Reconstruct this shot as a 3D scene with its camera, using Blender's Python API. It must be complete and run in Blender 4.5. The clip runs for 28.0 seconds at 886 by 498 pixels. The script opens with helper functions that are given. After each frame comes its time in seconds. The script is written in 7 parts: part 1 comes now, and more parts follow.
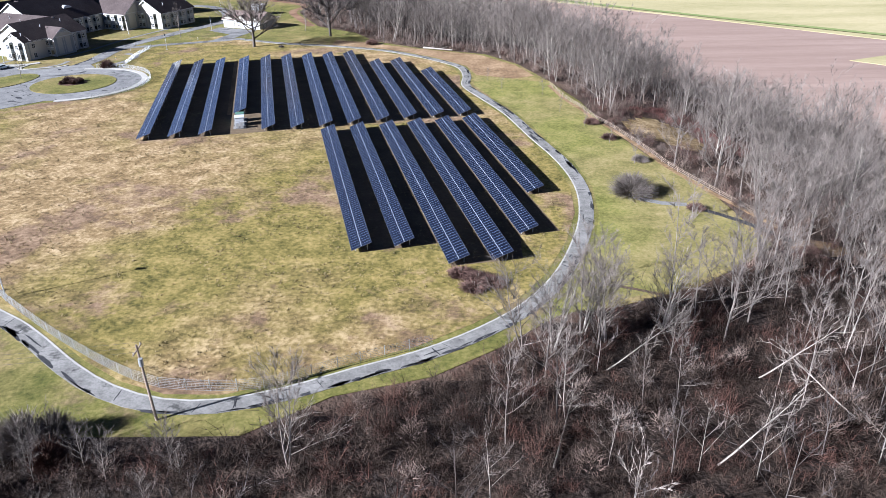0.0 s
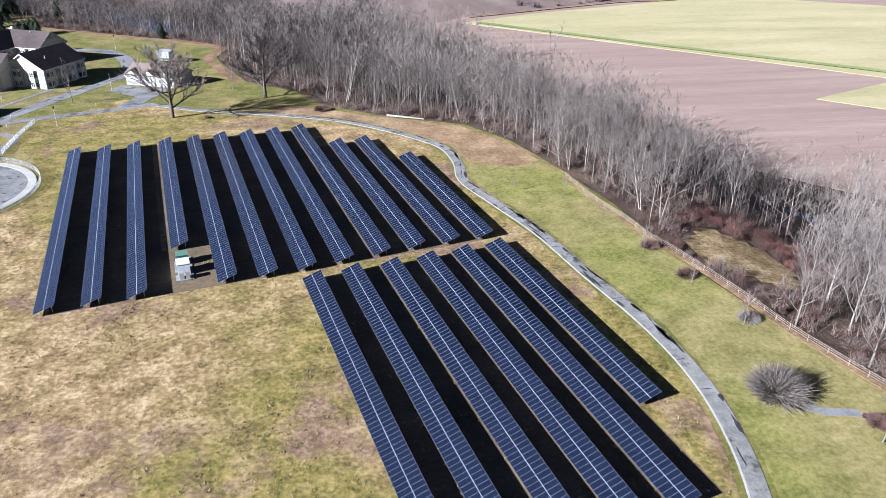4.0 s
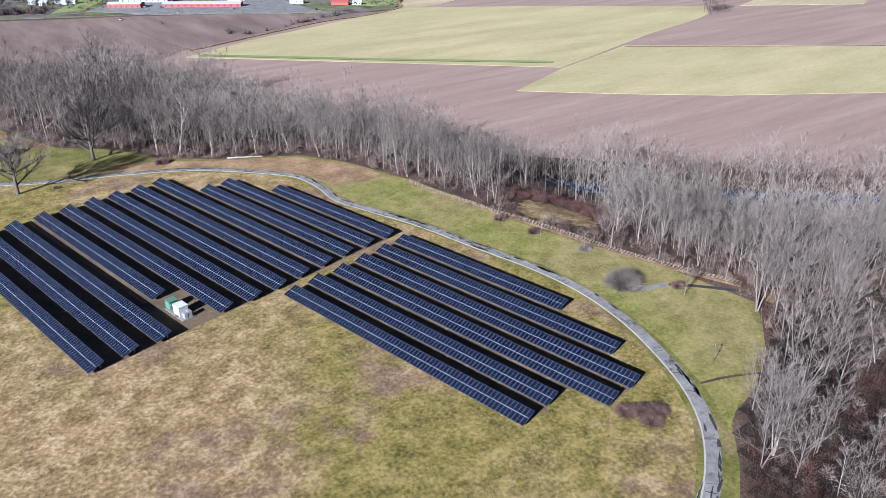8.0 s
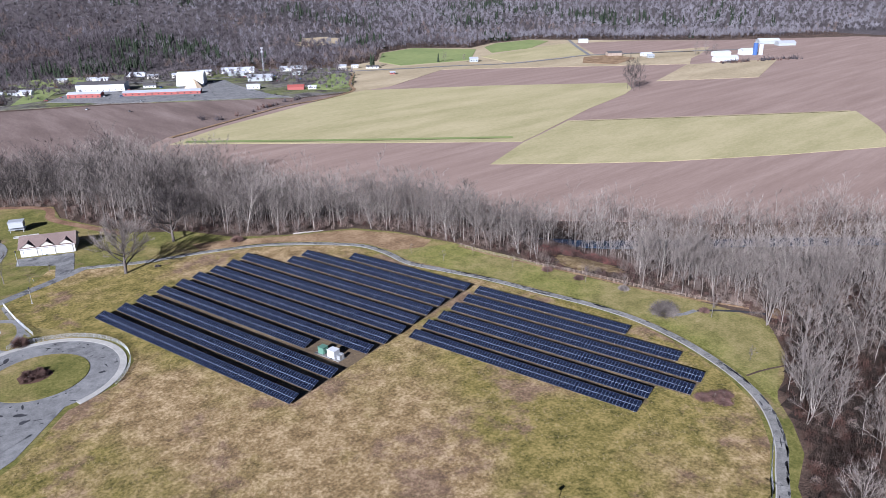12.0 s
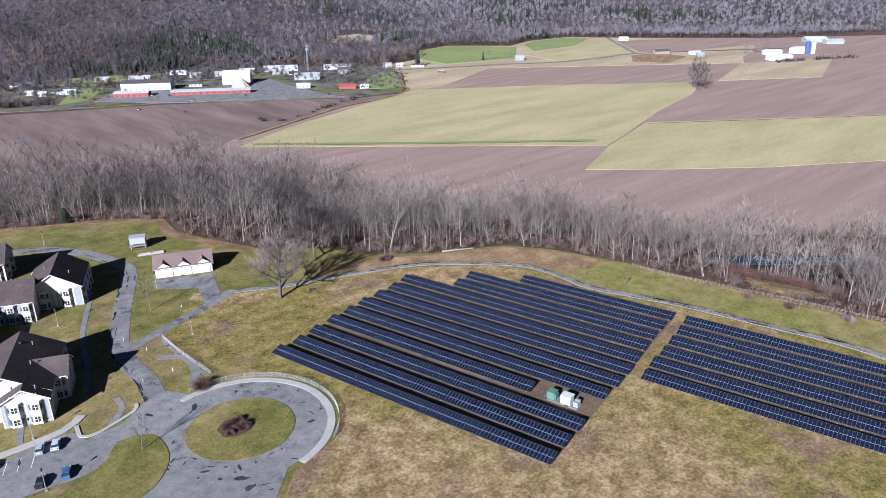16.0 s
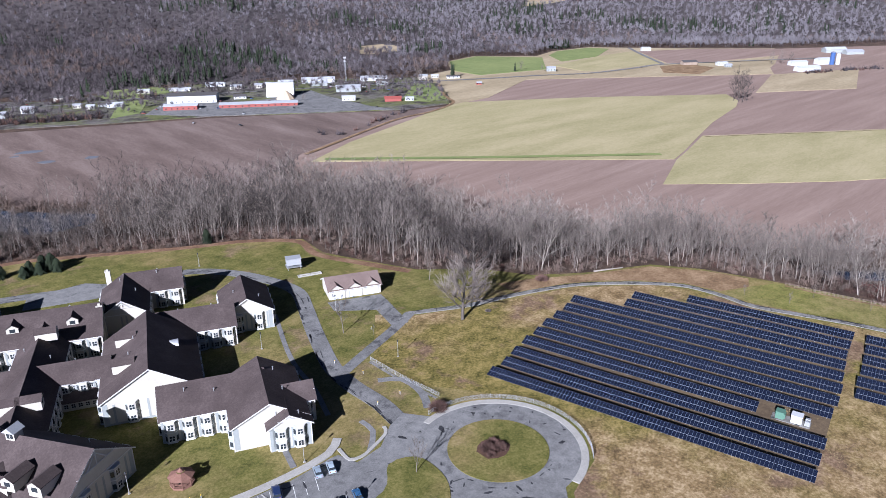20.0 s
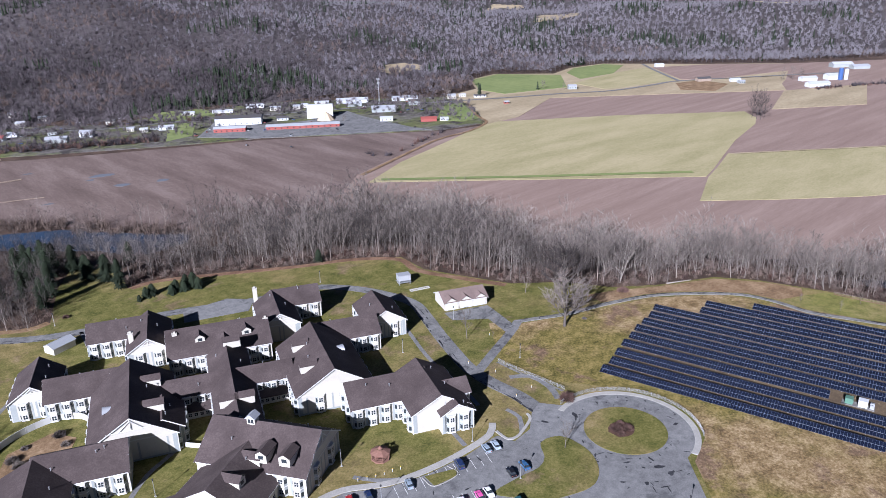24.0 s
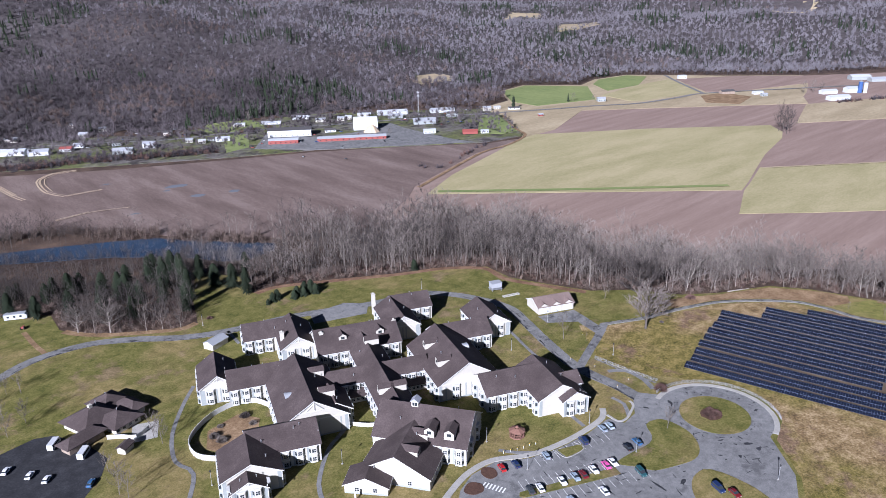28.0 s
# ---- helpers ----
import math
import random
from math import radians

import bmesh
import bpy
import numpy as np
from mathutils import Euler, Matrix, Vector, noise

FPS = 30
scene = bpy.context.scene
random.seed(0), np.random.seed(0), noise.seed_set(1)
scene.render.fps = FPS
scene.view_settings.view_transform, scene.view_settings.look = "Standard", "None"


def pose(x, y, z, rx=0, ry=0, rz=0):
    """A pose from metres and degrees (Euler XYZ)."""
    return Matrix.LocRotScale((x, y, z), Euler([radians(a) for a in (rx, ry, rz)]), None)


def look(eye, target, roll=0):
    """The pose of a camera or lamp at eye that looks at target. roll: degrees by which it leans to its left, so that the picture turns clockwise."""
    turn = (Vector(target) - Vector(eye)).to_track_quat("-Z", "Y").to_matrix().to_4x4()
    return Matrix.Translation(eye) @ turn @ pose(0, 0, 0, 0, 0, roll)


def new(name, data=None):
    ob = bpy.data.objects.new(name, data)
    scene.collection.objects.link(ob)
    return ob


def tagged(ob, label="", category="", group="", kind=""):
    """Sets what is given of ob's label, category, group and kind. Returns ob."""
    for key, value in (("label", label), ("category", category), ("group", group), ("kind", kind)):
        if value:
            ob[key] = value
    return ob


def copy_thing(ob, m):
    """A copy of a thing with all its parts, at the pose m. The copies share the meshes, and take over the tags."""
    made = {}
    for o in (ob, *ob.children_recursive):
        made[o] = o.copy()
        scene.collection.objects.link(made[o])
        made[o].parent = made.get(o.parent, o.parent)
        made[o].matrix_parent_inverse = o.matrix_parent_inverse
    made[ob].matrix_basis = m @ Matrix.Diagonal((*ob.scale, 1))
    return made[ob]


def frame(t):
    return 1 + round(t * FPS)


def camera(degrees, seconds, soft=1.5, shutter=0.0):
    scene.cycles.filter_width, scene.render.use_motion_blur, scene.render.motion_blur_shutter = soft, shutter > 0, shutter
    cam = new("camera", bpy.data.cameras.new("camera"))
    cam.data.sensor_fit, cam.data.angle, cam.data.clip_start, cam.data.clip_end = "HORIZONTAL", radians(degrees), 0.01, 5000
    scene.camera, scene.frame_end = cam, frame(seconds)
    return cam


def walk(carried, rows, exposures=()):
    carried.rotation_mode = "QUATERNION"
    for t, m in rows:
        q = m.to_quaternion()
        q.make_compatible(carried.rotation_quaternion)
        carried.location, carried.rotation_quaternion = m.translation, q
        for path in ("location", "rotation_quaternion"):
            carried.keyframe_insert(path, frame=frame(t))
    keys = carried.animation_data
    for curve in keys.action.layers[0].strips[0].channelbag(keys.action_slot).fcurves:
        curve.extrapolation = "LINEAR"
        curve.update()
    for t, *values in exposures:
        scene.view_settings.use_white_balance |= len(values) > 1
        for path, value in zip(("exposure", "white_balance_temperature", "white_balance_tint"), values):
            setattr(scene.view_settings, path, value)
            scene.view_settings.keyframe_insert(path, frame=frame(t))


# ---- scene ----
cam = camera(63.1, 28.0, 0.8)
PATH = [
    (0, (1.403, -0.190, 59.279), (1.406, 1.595, 58.379), -0.46),
    (0.5, (1.717, 10.853, 59.414), (1.720, 12.636, 58.506), -0.53),
    (1, (1.896, 21.082, 59.347), (1.901, 22.864, 58.438), -0.40),
    (1.5, (1.444, 31.052, 59.608), (1.452, 32.833, 58.696), -0.07),
    (2, (-0.397, 41.130, 61.177), (-0.394, 42.908, 60.260), -0.24),
    (2.5, (-4.649, 49.649, 63.526), (-4.641, 51.428, 62.612), 0.07),
    (3, (-9.934, 57.075, 65.594), (-9.923, 58.856, 64.684), 0.28),
    (3.5, (-16.025, 61.470, 67.636), (-15.961, 63.251, 66.728), 0.40),
    (4, (-23.053, 61.957, 69.899), (-22.775, 63.720, 68.996), 0.65),
    (4.5, (-29.551, 60.513, 72.129), (-29.103, 62.242, 71.229), 0.19),
    (6.5, (-62.935, 48.077, 82.290), (-62.237, 49.728, 81.405), 1.07),
    (7, (-70.890, 43.848, 84.452), (-70.136, 45.478, 83.572), 0.18),
    (7.5, (-79.213, 39.668, 87.541), (-78.331, 41.231, 86.659), -0.17),
    (8, (-87.845, 36.388, 90.627), (-86.820, 37.859, 89.741), -0.41),
    (8.5, (-96.962, 33.608, 93.694), (-95.809, 34.980, 92.807), -0.35),
    (9, (-106.937, 31.515, 96.934), (-105.726, 32.839, 96.049), -0.19),
    (9.5, (-115.134, 30.337, 99.838), (-113.892, 31.705, 99.071), -0.53),
    (10, (-124.805, 29.439, 102.837), (-123.545, 30.823, 102.134), -0.58),
    (10.5, (-133.598, 28.738, 105.317), (-132.339, 30.124, 104.614), -0.58),
    (11, (-141.725, 27.939, 106.740), (-140.470, 29.326, 106.033), -0.78),
    (11.5, (-149.982, 28.584, 107.241), (-148.728, 29.970, 106.530), -0.78),
    (12, (-157.642, 30.997, 107.352), (-156.389, 32.382, 106.636), -0.79),
    (12.5, (-163.952, 35.478, 107.497), (-162.701, 36.864, 106.779), -0.99),
    (14.5, (-176.997, 68.653, 107.611), (-175.752, 70.040, 106.887), -1.09),
    (15, (-179.779, 78.518, 107.892), (-178.532, 79.903, 107.167), -0.79),
    (15.5, (-183.172, 87.108, 107.720), (-181.924, 88.493, 106.995), -0.79),
    (16, (-187.051, 95.447, 107.193), (-185.803, 96.833, 106.469), -0.69),
    (16.5, (-191.415, 103.202, 106.780), (-190.161, 104.584, 106.058), -0.58),
    (17, (-196.889, 111.098, 106.567), (-195.628, 112.473, 105.846), -0.37),
    (17.5, (-202.299, 118.446, 106.580), (-201.035, 119.819, 105.862), -0.26),
    (18, (-208.407, 125.129, 107.341), (-207.147, 126.505, 106.620), -0.46),
    (18.5, (-216.349, 129.928, 110.010), (-215.091, 131.304, 109.287), -0.55),
    (19, (-224.245, 133.369, 112.558), (-222.984, 134.743, 111.836), -0.54),
    (19.5, (-232.660, 135.733, 114.988), (-231.392, 137.104, 114.270), -0.63),
    (20, (-241.114, 136.926, 117.093), (-239.840, 138.295, 116.382), -0.62),
    (20.5, (-248.505, 137.279, 119.907), (-247.233, 138.649, 119.197), -0.92),
    (21, (-256.544, 137.367, 122.397), (-255.269, 138.736, 121.692), -1.01),
    (21.5, (-264.166, 138.205, 123.772), (-262.885, 139.574, 123.076), -0.91),
    (23.5, (-294.271, 136.667, 135.038), (-292.991, 138.041, 134.350), -1.31),
    (24, (-302.132, 136.637, 137.786), (-300.852, 138.011, 137.099), -1.21),
    (24.5, (-310.393, 136.306, 140.256), (-309.114, 137.683, 139.574), -1.11),
    (25, (-317.938, 136.170, 143.333), (-316.660, 137.549, 142.651), -1.21),
    (25.5, (-325.650, 136.181, 146.242), (-324.372, 137.561, 145.560), -1.11),
    (26, (-333.198, 135.532, 149.255), (-331.922, 136.912, 148.571), -1.11),
    (26.5, (-340.612, 135.392, 152.221), (-339.340, 136.775, 151.536), -1.11),
    (27, (-348.950, 135.271, 155.257), (-347.678, 136.655, 154.572), -1.01),
    (27.5, (-357.568, 135.014, 158.063), (-356.297, 136.399, 157.379), -1.01),
    (28, (-365.722, 134.668, 160.246), (-364.453, 136.056, 159.565), -1.11),
]
walk(cam, [(t, look(eye, target, roll)) for t, eye, target, roll in PATH], [(0, 2.05, 5550, 12), (1, 1.94, 5550, 12), (2, 1.9, 5550, 12), (3, 2.05, 5520, 12), (7, 1.78, 5420, 13), (8.5, 1.63, 5450, 13.5), (10, 1.49, 5500, 15), (16, 1.44, 5500, 16), (28, 1.3, 5450, 18.5)])

# ---- light: low winter sun over the south side, clear sky ----
SUN_DIR = Vector((-5.09, -2.15, 2.52)).normalized()
world = bpy.data.worlds.new("sky")
scene.world = world
world.use_nodes = True
wt = world.node_tree
sky = wt.nodes.new("ShaderNodeTexSky")
sky.sky_type, sky.sun_disc = "NISHITA", False
sky.sun_elevation = math.asin(SUN_DIR.z)
sky.sun_rotation = math.atan2(SUN_DIR.x, SUN_DIR.y)
sky.altitude, sky.air_density, sky.dust_density, sky.ozone_density = 400, 0.15, 0.05, 1.0
wt.links.new(sky.outputs[0], wt.nodes["Background"].inputs[0])
wt.nodes["Background"].inputs[1].default_value = 0.05
sun = new("sun", bpy.data.lights.new("sun", "SUN"))
sun.data.energy, sun.data.angle, sun.data.color = 5.0, radians(0.5), (1.0, 0.965, 0.93)
sun.matrix_world = look((0, 0, 300), Vector((0, 0, 300)) - SUN_DIR)

rnd = random.Random(7)


# ---- materials ----
def material(name, rough=0.9, metal=0.0, spec=0.3):
    m = bpy.data.materials.new(name)
    m.use_nodes = True
    b = m.node_tree.nodes["Principled BSDF"]
    b.inputs["Roughness"].default_value = rough
    b.inputs["Metallic"].default_value = metal
    b.inputs["Specular IOR Level"].default_value = spec
    return m, m.node_tree, b


def mottled(name, stops, scale, scale2=None, rough=0.95, metal=0.0, spec=0.2, bump=0.0, bump_scale=None, stretch=(1, 1, 1), turn=0.0, rand=0.0, detail=6.0, bump_dist=0.1):
    """Colours laid by noise at two scales; stops: (position, colour). rand: brightness spread from object to object."""
    m, nt, b = material(name, rough, metal, spec)
    n, l = nt.nodes, nt.links
    co = n.new("ShaderNodeTexCoord")
    mp = n.new("ShaderNodeMapping")
    mp.inputs["Scale"].default_value = stretch
    mp.inputs["Rotation"].default_value = (0, 0, turn)
    l.new(co.outputs["Object"], mp.inputs[0])
    n1 = n.new("ShaderNodeTexNoise")
    n1.inputs["Scale"].default_value, n1.inputs["Detail"].default_value, n1.inputs["Roughness"].default_value = scale, detail, 0.62
    n2 = n.new("ShaderNodeTexNoise")
    n2.inputs["Scale"].default_value, n2.inputs["Detail"].default_value, n2.inputs["Roughness"].default_value = scale2 or scale * 9, 5.0, 0.7
    l.new(mp.outputs[0], n1.inputs["Vector"])
    l.new(mp.outputs[0], n2.inputs["Vector"])
    mx = n.new("ShaderNodeMix")
    mx.inputs[0].default_value = 0.45
    l.new(n1.outputs[0], mx.inputs[2])
    l.new(n2.outputs[0], mx.inputs[3])
    ramp = n.new("ShaderNodeValToRGB")
    while len(ramp.color_ramp.elements) < len(stops):
        ramp.color_ramp.elements.new(0.5)
    for e, (p, c) in zip(ramp.color_ramp.elements, stops):
        e.position, e.color = p, (*c, 1)
    l.new(mx.outputs[0], ramp.inputs[0])
    out = ramp.outputs[0]
    if rand:
        info = n.new("ShaderNodeObjectInfo")
        mr = n.new("ShaderNodeMapRange")
        mr.inputs[3].default_value, mr.inputs[4].default_value = 1 - rand, 1 + rand
        l.new(info.outputs["Random"], mr.inputs[0])
        hs = n.new("ShaderNodeHueSaturation")
        l.new(mr.outputs[0], hs.inputs["Value"])
        l.new(out, hs.inputs["Color"])
        out = hs.outputs[0]
    l.new(out, b.inputs["Base Color"])
    if bump:
        n3 = n.new("ShaderNodeTexNoise")
        n3.inputs["Scale"].default_value, n3.inputs["Detail"].default_value = bump_scale or (scale2 or scale * 9), 4.0
        l.new(mp.outputs[0], n3.inputs["Vector"])
        bp = n.new("ShaderNodeBump")
        bp.inputs["Strength"].default_value, bp.inputs["Distance"].default_value = bump, bump_dist
        l.new(n3.outputs[0], bp.inputs["Height"])
        l.new(bp.outputs[0], b.inputs["Normal"])
    return m


def patchy(name, one, two, patch, fine, tuft, bump=0.7, dark=None, share=0.5, spot_at=0.56):
    """Grass in two tones that change over wide patches, each tone laid by finer noise, with dark tufts or bare spots."""
    m, nt, b = material(name, 0.95, 0.0, 0.15)
    n, l = nt.nodes, nt.links
    co = n.new("ShaderNodeTexCoord")

    def noise_at(scale, detail, rough=0.6, off=0.0):
        mp = n.new("ShaderNodeMapping")
        mp.inputs["Location"].default_value = (off, off * 0.7, off)
        l.new(co.outputs["Object"], mp.inputs[0])
        t = n.new("ShaderNodeTexNoise")
        t.inputs["Scale"].default_value, t.inputs["Detail"].default_value, t.inputs["Roughness"].default_value = scale, detail, rough
        l.new(mp.outputs[0], t.inputs["Vector"])
        return t.outputs[0]

    def ramp(value, stops):
        r = n.new("ShaderNodeValToRGB")
        while len(r.color_ramp.elements) < len(stops):
            r.color_ramp.elements.new(0.5)
        for e, (p, c) in zip(r.color_ramp.elements, stops):
            e.position, e.color = p, (*c, 1)
        l.new(value, r.inputs[0])
        return r.outputs[0]

    mx = n.new("ShaderNodeMix")
    mx.inputs[0].default_value = 0.5
    l.new(noise_at(fine, 6.0, 0.65), mx.inputs[2])
    l.new(noise_at(tuft, 4.0, 0.7, 3.0), mx.inputs[3])
    mask = ramp(noise_at(patch, 5.0, 0.62, 11.0), [(share - 0.06, (0, 0, 0)), (share + 0.07, (1, 1, 1))])
    mix = n.new("ShaderNodeMix")
    mix.data_type = "RGBA"
    l.new(mask, mix.inputs[0])
    l.new(ramp(mx.outputs[0], one), mix.inputs[6])
    l.new(ramp(mx.outputs[0], two), mix.inputs[7])
    out = mix.outputs[2]
    if dark:
        spot = ramp(noise_at(patch * 2.3, 6.0, 0.7, 31.0), [(spot_at, (0, 0, 0)), (spot_at + 0.08, (1, 1, 1))])
        mix2 = n.new("ShaderNodeMix")
        mix2.data_type = "RGBA"
        l.new(spot, mix2.inputs[0])
        l.new(out, mix2.inputs[6])
        l.new(ramp(mx.outputs[0], dark), mix2.inputs[7])
        out = mix2.outputs[2]
    l.new(out, b.inputs["Base Color"])
    bp = n.new("ShaderNodeBump")
    bp.inputs["Strength"].default_value, bp.inputs["Distance"].default_value = bump, 0.25
    l.new(mx.outputs[0], bp.inputs["Height"])
    l.new(bp.outputs[0], b.inputs["Normal"])
    return m


def plain(name, colour, rough=0.6, metal=0.0, spec=0.4, vary=0.12, scale=3.0):
    d = tuple(c * (1 - vary) for c in colour)
    u = tuple(min(1.0, c * (1 + vary)) for c in colour)
    return mottled(name, [(0.3, d), (0.7, u)], scale, rough=rough, metal=metal, spec=spec)


M = {}
M["litter"] = mottled("leaf_litter", [(0.32, (0.026, 0.017, 0.013)), (0.5, (0.066, 0.043, 0.031)), (0.68, (0.135, 0.09, 0.063))], 0.06, 1.2, bump=0.8, bump_scale=1.5, bump_dist=0.5)
M["lawn"] = patchy("lawn_grass", [(0.36, (0.0462, 0.0521, 0.0109)), (0.5, (0.109, 0.104, 0.0268)), (0.64, (0.19, 0.159, 0.0561))], [(0.36, (0.0984, 0.0816, 0.0267)), (0.5, (0.175, 0.138, 0.0524)), (0.64, (0.271, 0.207, 0.0969))], 0.022, 0.16, 1.4, 0.5, [(0.36, (0.0897, 0.0682, 0.0329)), (0.5, (0.155, 0.116, 0.0583)), (0.64, (0.241, 0.176, 0.103))], share=0.54)
M["meadow"] = patchy("dry_meadow_grass", [(0.38, (0.0522, 0.048, 0.0113)), (0.5, (0.15, 0.121, 0.034)), (0.62, (0.267, 0.199, 0.0748))], [(0.38, (0.0958, 0.0625, 0.0273)), (0.5, (0.214, 0.146, 0.0693)), (0.62, (0.395, 0.297, 0.173))], 0.017, 0.2, 1.2, 1.0, [(0.38, (0.0802, 0.0521, 0.0324)), (0.5, (0.16, 0.104, 0.0627)), (0.62, (0.267, 0.185, 0.119))], share=0.51, spot_at=0.53)
M["verge"] = mottled("dry_verge", [(0.34, (0.085, 0.052, 0.028)), (0.5, (0.19, 0.122, 0.066)), (0.66, (0.33, 0.232, 0.14))], 0.1, 0.9, bump=0.9, bump_scale=1.6)
M["asphalt"] = patchy("worn_asphalt", [(0.36, (0.105, 0.103, 0.102)), (0.5, (0.15, 0.147, 0.145)), (0.64, (0.2, 0.196, 0.192))], [(0.36, (0.13, 0.128, 0.126)), (0.5, (0.175, 0.172, 0.169)), (0.64, (0.23, 0.226, 0.22))], 0.05, 0.4, 3.0, 0.2, [(0.3, (0.07, 0.069, 0.07)), (0.6, (0.12, 0.118, 0.117))])
M["path"] = patchy("old_path_asphalt", [(0.36, (0.1, 0.096, 0.09)), (0.5, (0.15, 0.144, 0.136)), (0.64, (0.21, 0.202, 0.19))], [(0.36, (0.12, 0.116, 0.11)), (0.5, (0.18, 0.173, 0.164)), (0.64, (0.25, 0.242, 0.228))], 0.12, 0.5, 3.0, 0.3, [(0.3, (0.03, 0.029, 0.028)), (0.6, (0.07, 0.068, 0.065))])
M["asphalt_dark"] = mottled("dark_asphalt", [(0.3, (0.014, 0.014, 0.016)), (0.5, (0.027, 0.027, 0.03)), (0.7, (0.055, 0.055, 0.06))], 0.2, 1.6, rough=0.8, bump=0.2, bump_scale=8)
M["concrete"] = mottled("pale_concrete", [(0.3, (0.24, 0.228, 0.208)), (0.7, (0.38, 0.364, 0.334))], 0.25, 2.0, rough=0.85, bump=0.15, bump_scale=6)
M["field_green"] = mottled("winter_crop", [(0.32, (0.215, 0.195, 0.09)), (0.5, (0.3, 0.262, 0.138)), (0.68, (0.39, 0.328, 0.195))], 0.009, 0.2, stretch=(1, 4, 1), turn=0.75)
M["field_lush"] = mottled("green_pasture", [(0.3, (0.1, 0.14, 0.045)), (0.7, (0.22, 0.24, 0.09))], 0.01, 0.12)
M["field_brown"] = mottled("tilled_soil", [(0.3, (0.165, 0.112, 0.09)), (0.5, (0.222, 0.157, 0.128)), (0.7, (0.29, 0.215, 0.178))], 0.006, 0.12, stretch=(1, 14, 1), turn=0.75)
M["field_tan"] = mottled("stubble", [(0.34, (0.21, 0.17, 0.1)), (0.5, (0.3, 0.24, 0.15)), (0.66, (0.4, 0.33, 0.215))], 0.006, 0.09, stretch=(1, 4.0, 1), turn=0.75)
M["water"], _wt, _wb = material("still_water", rough=0.06, spec=0.5)
# blue of the reflected sky put into the base colour
_wb.inputs["Base Color"].default_value = (0.03, 0.05, 0.08, 1)
M["leaf_litter"] = mottled("reddish_leaf_litter", [(0.34, (0.07, 0.036, 0.021)), (0.5, (0.155, 0.088, 0.054)), (0.66, (0.26, 0.17, 0.105))], 0.12, 1.1, bump=0.9, bump_scale=1.8)
M["bark"] = mottled("grey_bark", [(0.3, (0.08, 0.065, 0.055)), (0.55, (0.165, 0.142, 0.124)), (0.75, (0.3, 0.268, 0.238))], 0.5, 4.0, stretch=(1, 1, 0.3), rand=0.3)
M["bark_pale"] = mottled("pale_bark", [(0.3, (0.15, 0.129, 0.109)), (0.55, (0.264, 0.235, 0.204)), (0.75, (0.396, 0.361, 0.318))], 0.5, 4.0, stretch=(1, 1, 0.3), rand=0.25)
M["twig"] = mottled("bare_twigs", [(0.34, (0.058, 0.046, 0.04)), (0.5, (0.13, 0.109, 0.095)), (0.66, (0.25, 0.215, 0.19))], 0.06, 1.0, rand=0.25)
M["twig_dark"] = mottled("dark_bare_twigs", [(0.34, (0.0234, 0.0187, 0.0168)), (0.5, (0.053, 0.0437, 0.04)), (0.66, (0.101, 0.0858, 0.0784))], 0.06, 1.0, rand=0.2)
M["brush"] = mottled("brown_brush", [(0.3, (0.06, 0.043, 0.035)), (0.7, (0.21, 0.152, 0.122))], 0.3, 2.0, rand=0.3)
M["twig_red"] = mottled("reddish_twigs", [(0.3, (0.055, 0.032, 0.027)), (0.7, (0.15, 0.09, 0.073))], 0.3, 2.0, rand=0.3)
# aerial haze is mixed into both far twig tones, most into the pale
M["twig_far"] = mottled("far_bare_twigs", [(0.36, (0.026, 0.021, 0.022)), (0.5, (0.068, 0.057, 0.06)), (0.64, (0.13, 0.112, 0.117))], 0.006, 0.06, rand=0.2)
M["twig_far_pale_haze"] = mottled("far_pale_hazed_twigs", [(0.34, (0.0989, 0.0886, 0.0955)), (0.5, (0.146, 0.134, 0.144)), (0.66, (0.202, 0.188, 0.2))], 0.006, 0.05, rand=0.2)
M["twig_far_rust"] = mottled("far_rusty_twigs", [(0.36, (0.045, 0.032, 0.028)), (0.64, (0.14, 0.105, 0.092))], 0.006, 0.05)
M["conifer"] = mottled("conifer_needles", [(0.3, (0.009, 0.014, 0.009)), (0.7, (0.03, 0.04, 0.02))], 0.4, 3.0, rand=0.3)
M["shingle"] = mottled("brown_shingles", [(0.3, (0.034, 0.025, 0.024)), (0.5, (0.058, 0.044, 0.042)), (0.7, (0.098, 0.076, 0.072))], 0.12, 1.8, rough=0.9, bump=0.3, bump_scale=5)
M["shingle_light"] = mottled("light_brown_shingles", [(0.3, (0.11, 0.08, 0.07)), (0.7, (0.19, 0.14, 0.125))], 0.15, 2.0, rough=0.9, bump=0.3, bump_scale=5)
M["siding"] = mottled("cream_white_siding", [(0.3, (0.355, 0.332, 0.283)), (0.7, (0.435, 0.41, 0.356))], 0.25, 2.5, rough=0.6, spec=0.35)
M["siding_grey"] = mottled("grey_siding", [(0.3, (0.2, 0.215, 0.21)), (0.7, (0.29, 0.305, 0.3))], 0.3, 2.5, rough=0.6, spec=0.35)
M["trim"] = plain("white_trim", (0.48, 0.475, 0.46), 0.5, vary=0.05)
M["steel"] = plain("galvanised_steel", (0.5, 0.51, 0.52), 0.45, 0.7)
M["alu"] = plain("aluminium_frame", (0.075, 0.085, 0.11), 0.6, 0.0)
M["clamp"] = plain("bright_clamp_rail", (0.26, 0.27, 0.29), 0.5)
M["wood"] = mottled("weathered_wood", [(0.3, (0.16, 0.12, 0.09)), (0.7, (0.3, 0.24, 0.19))], 0.6, 5.0, stretch=(1, 1, 0.2))
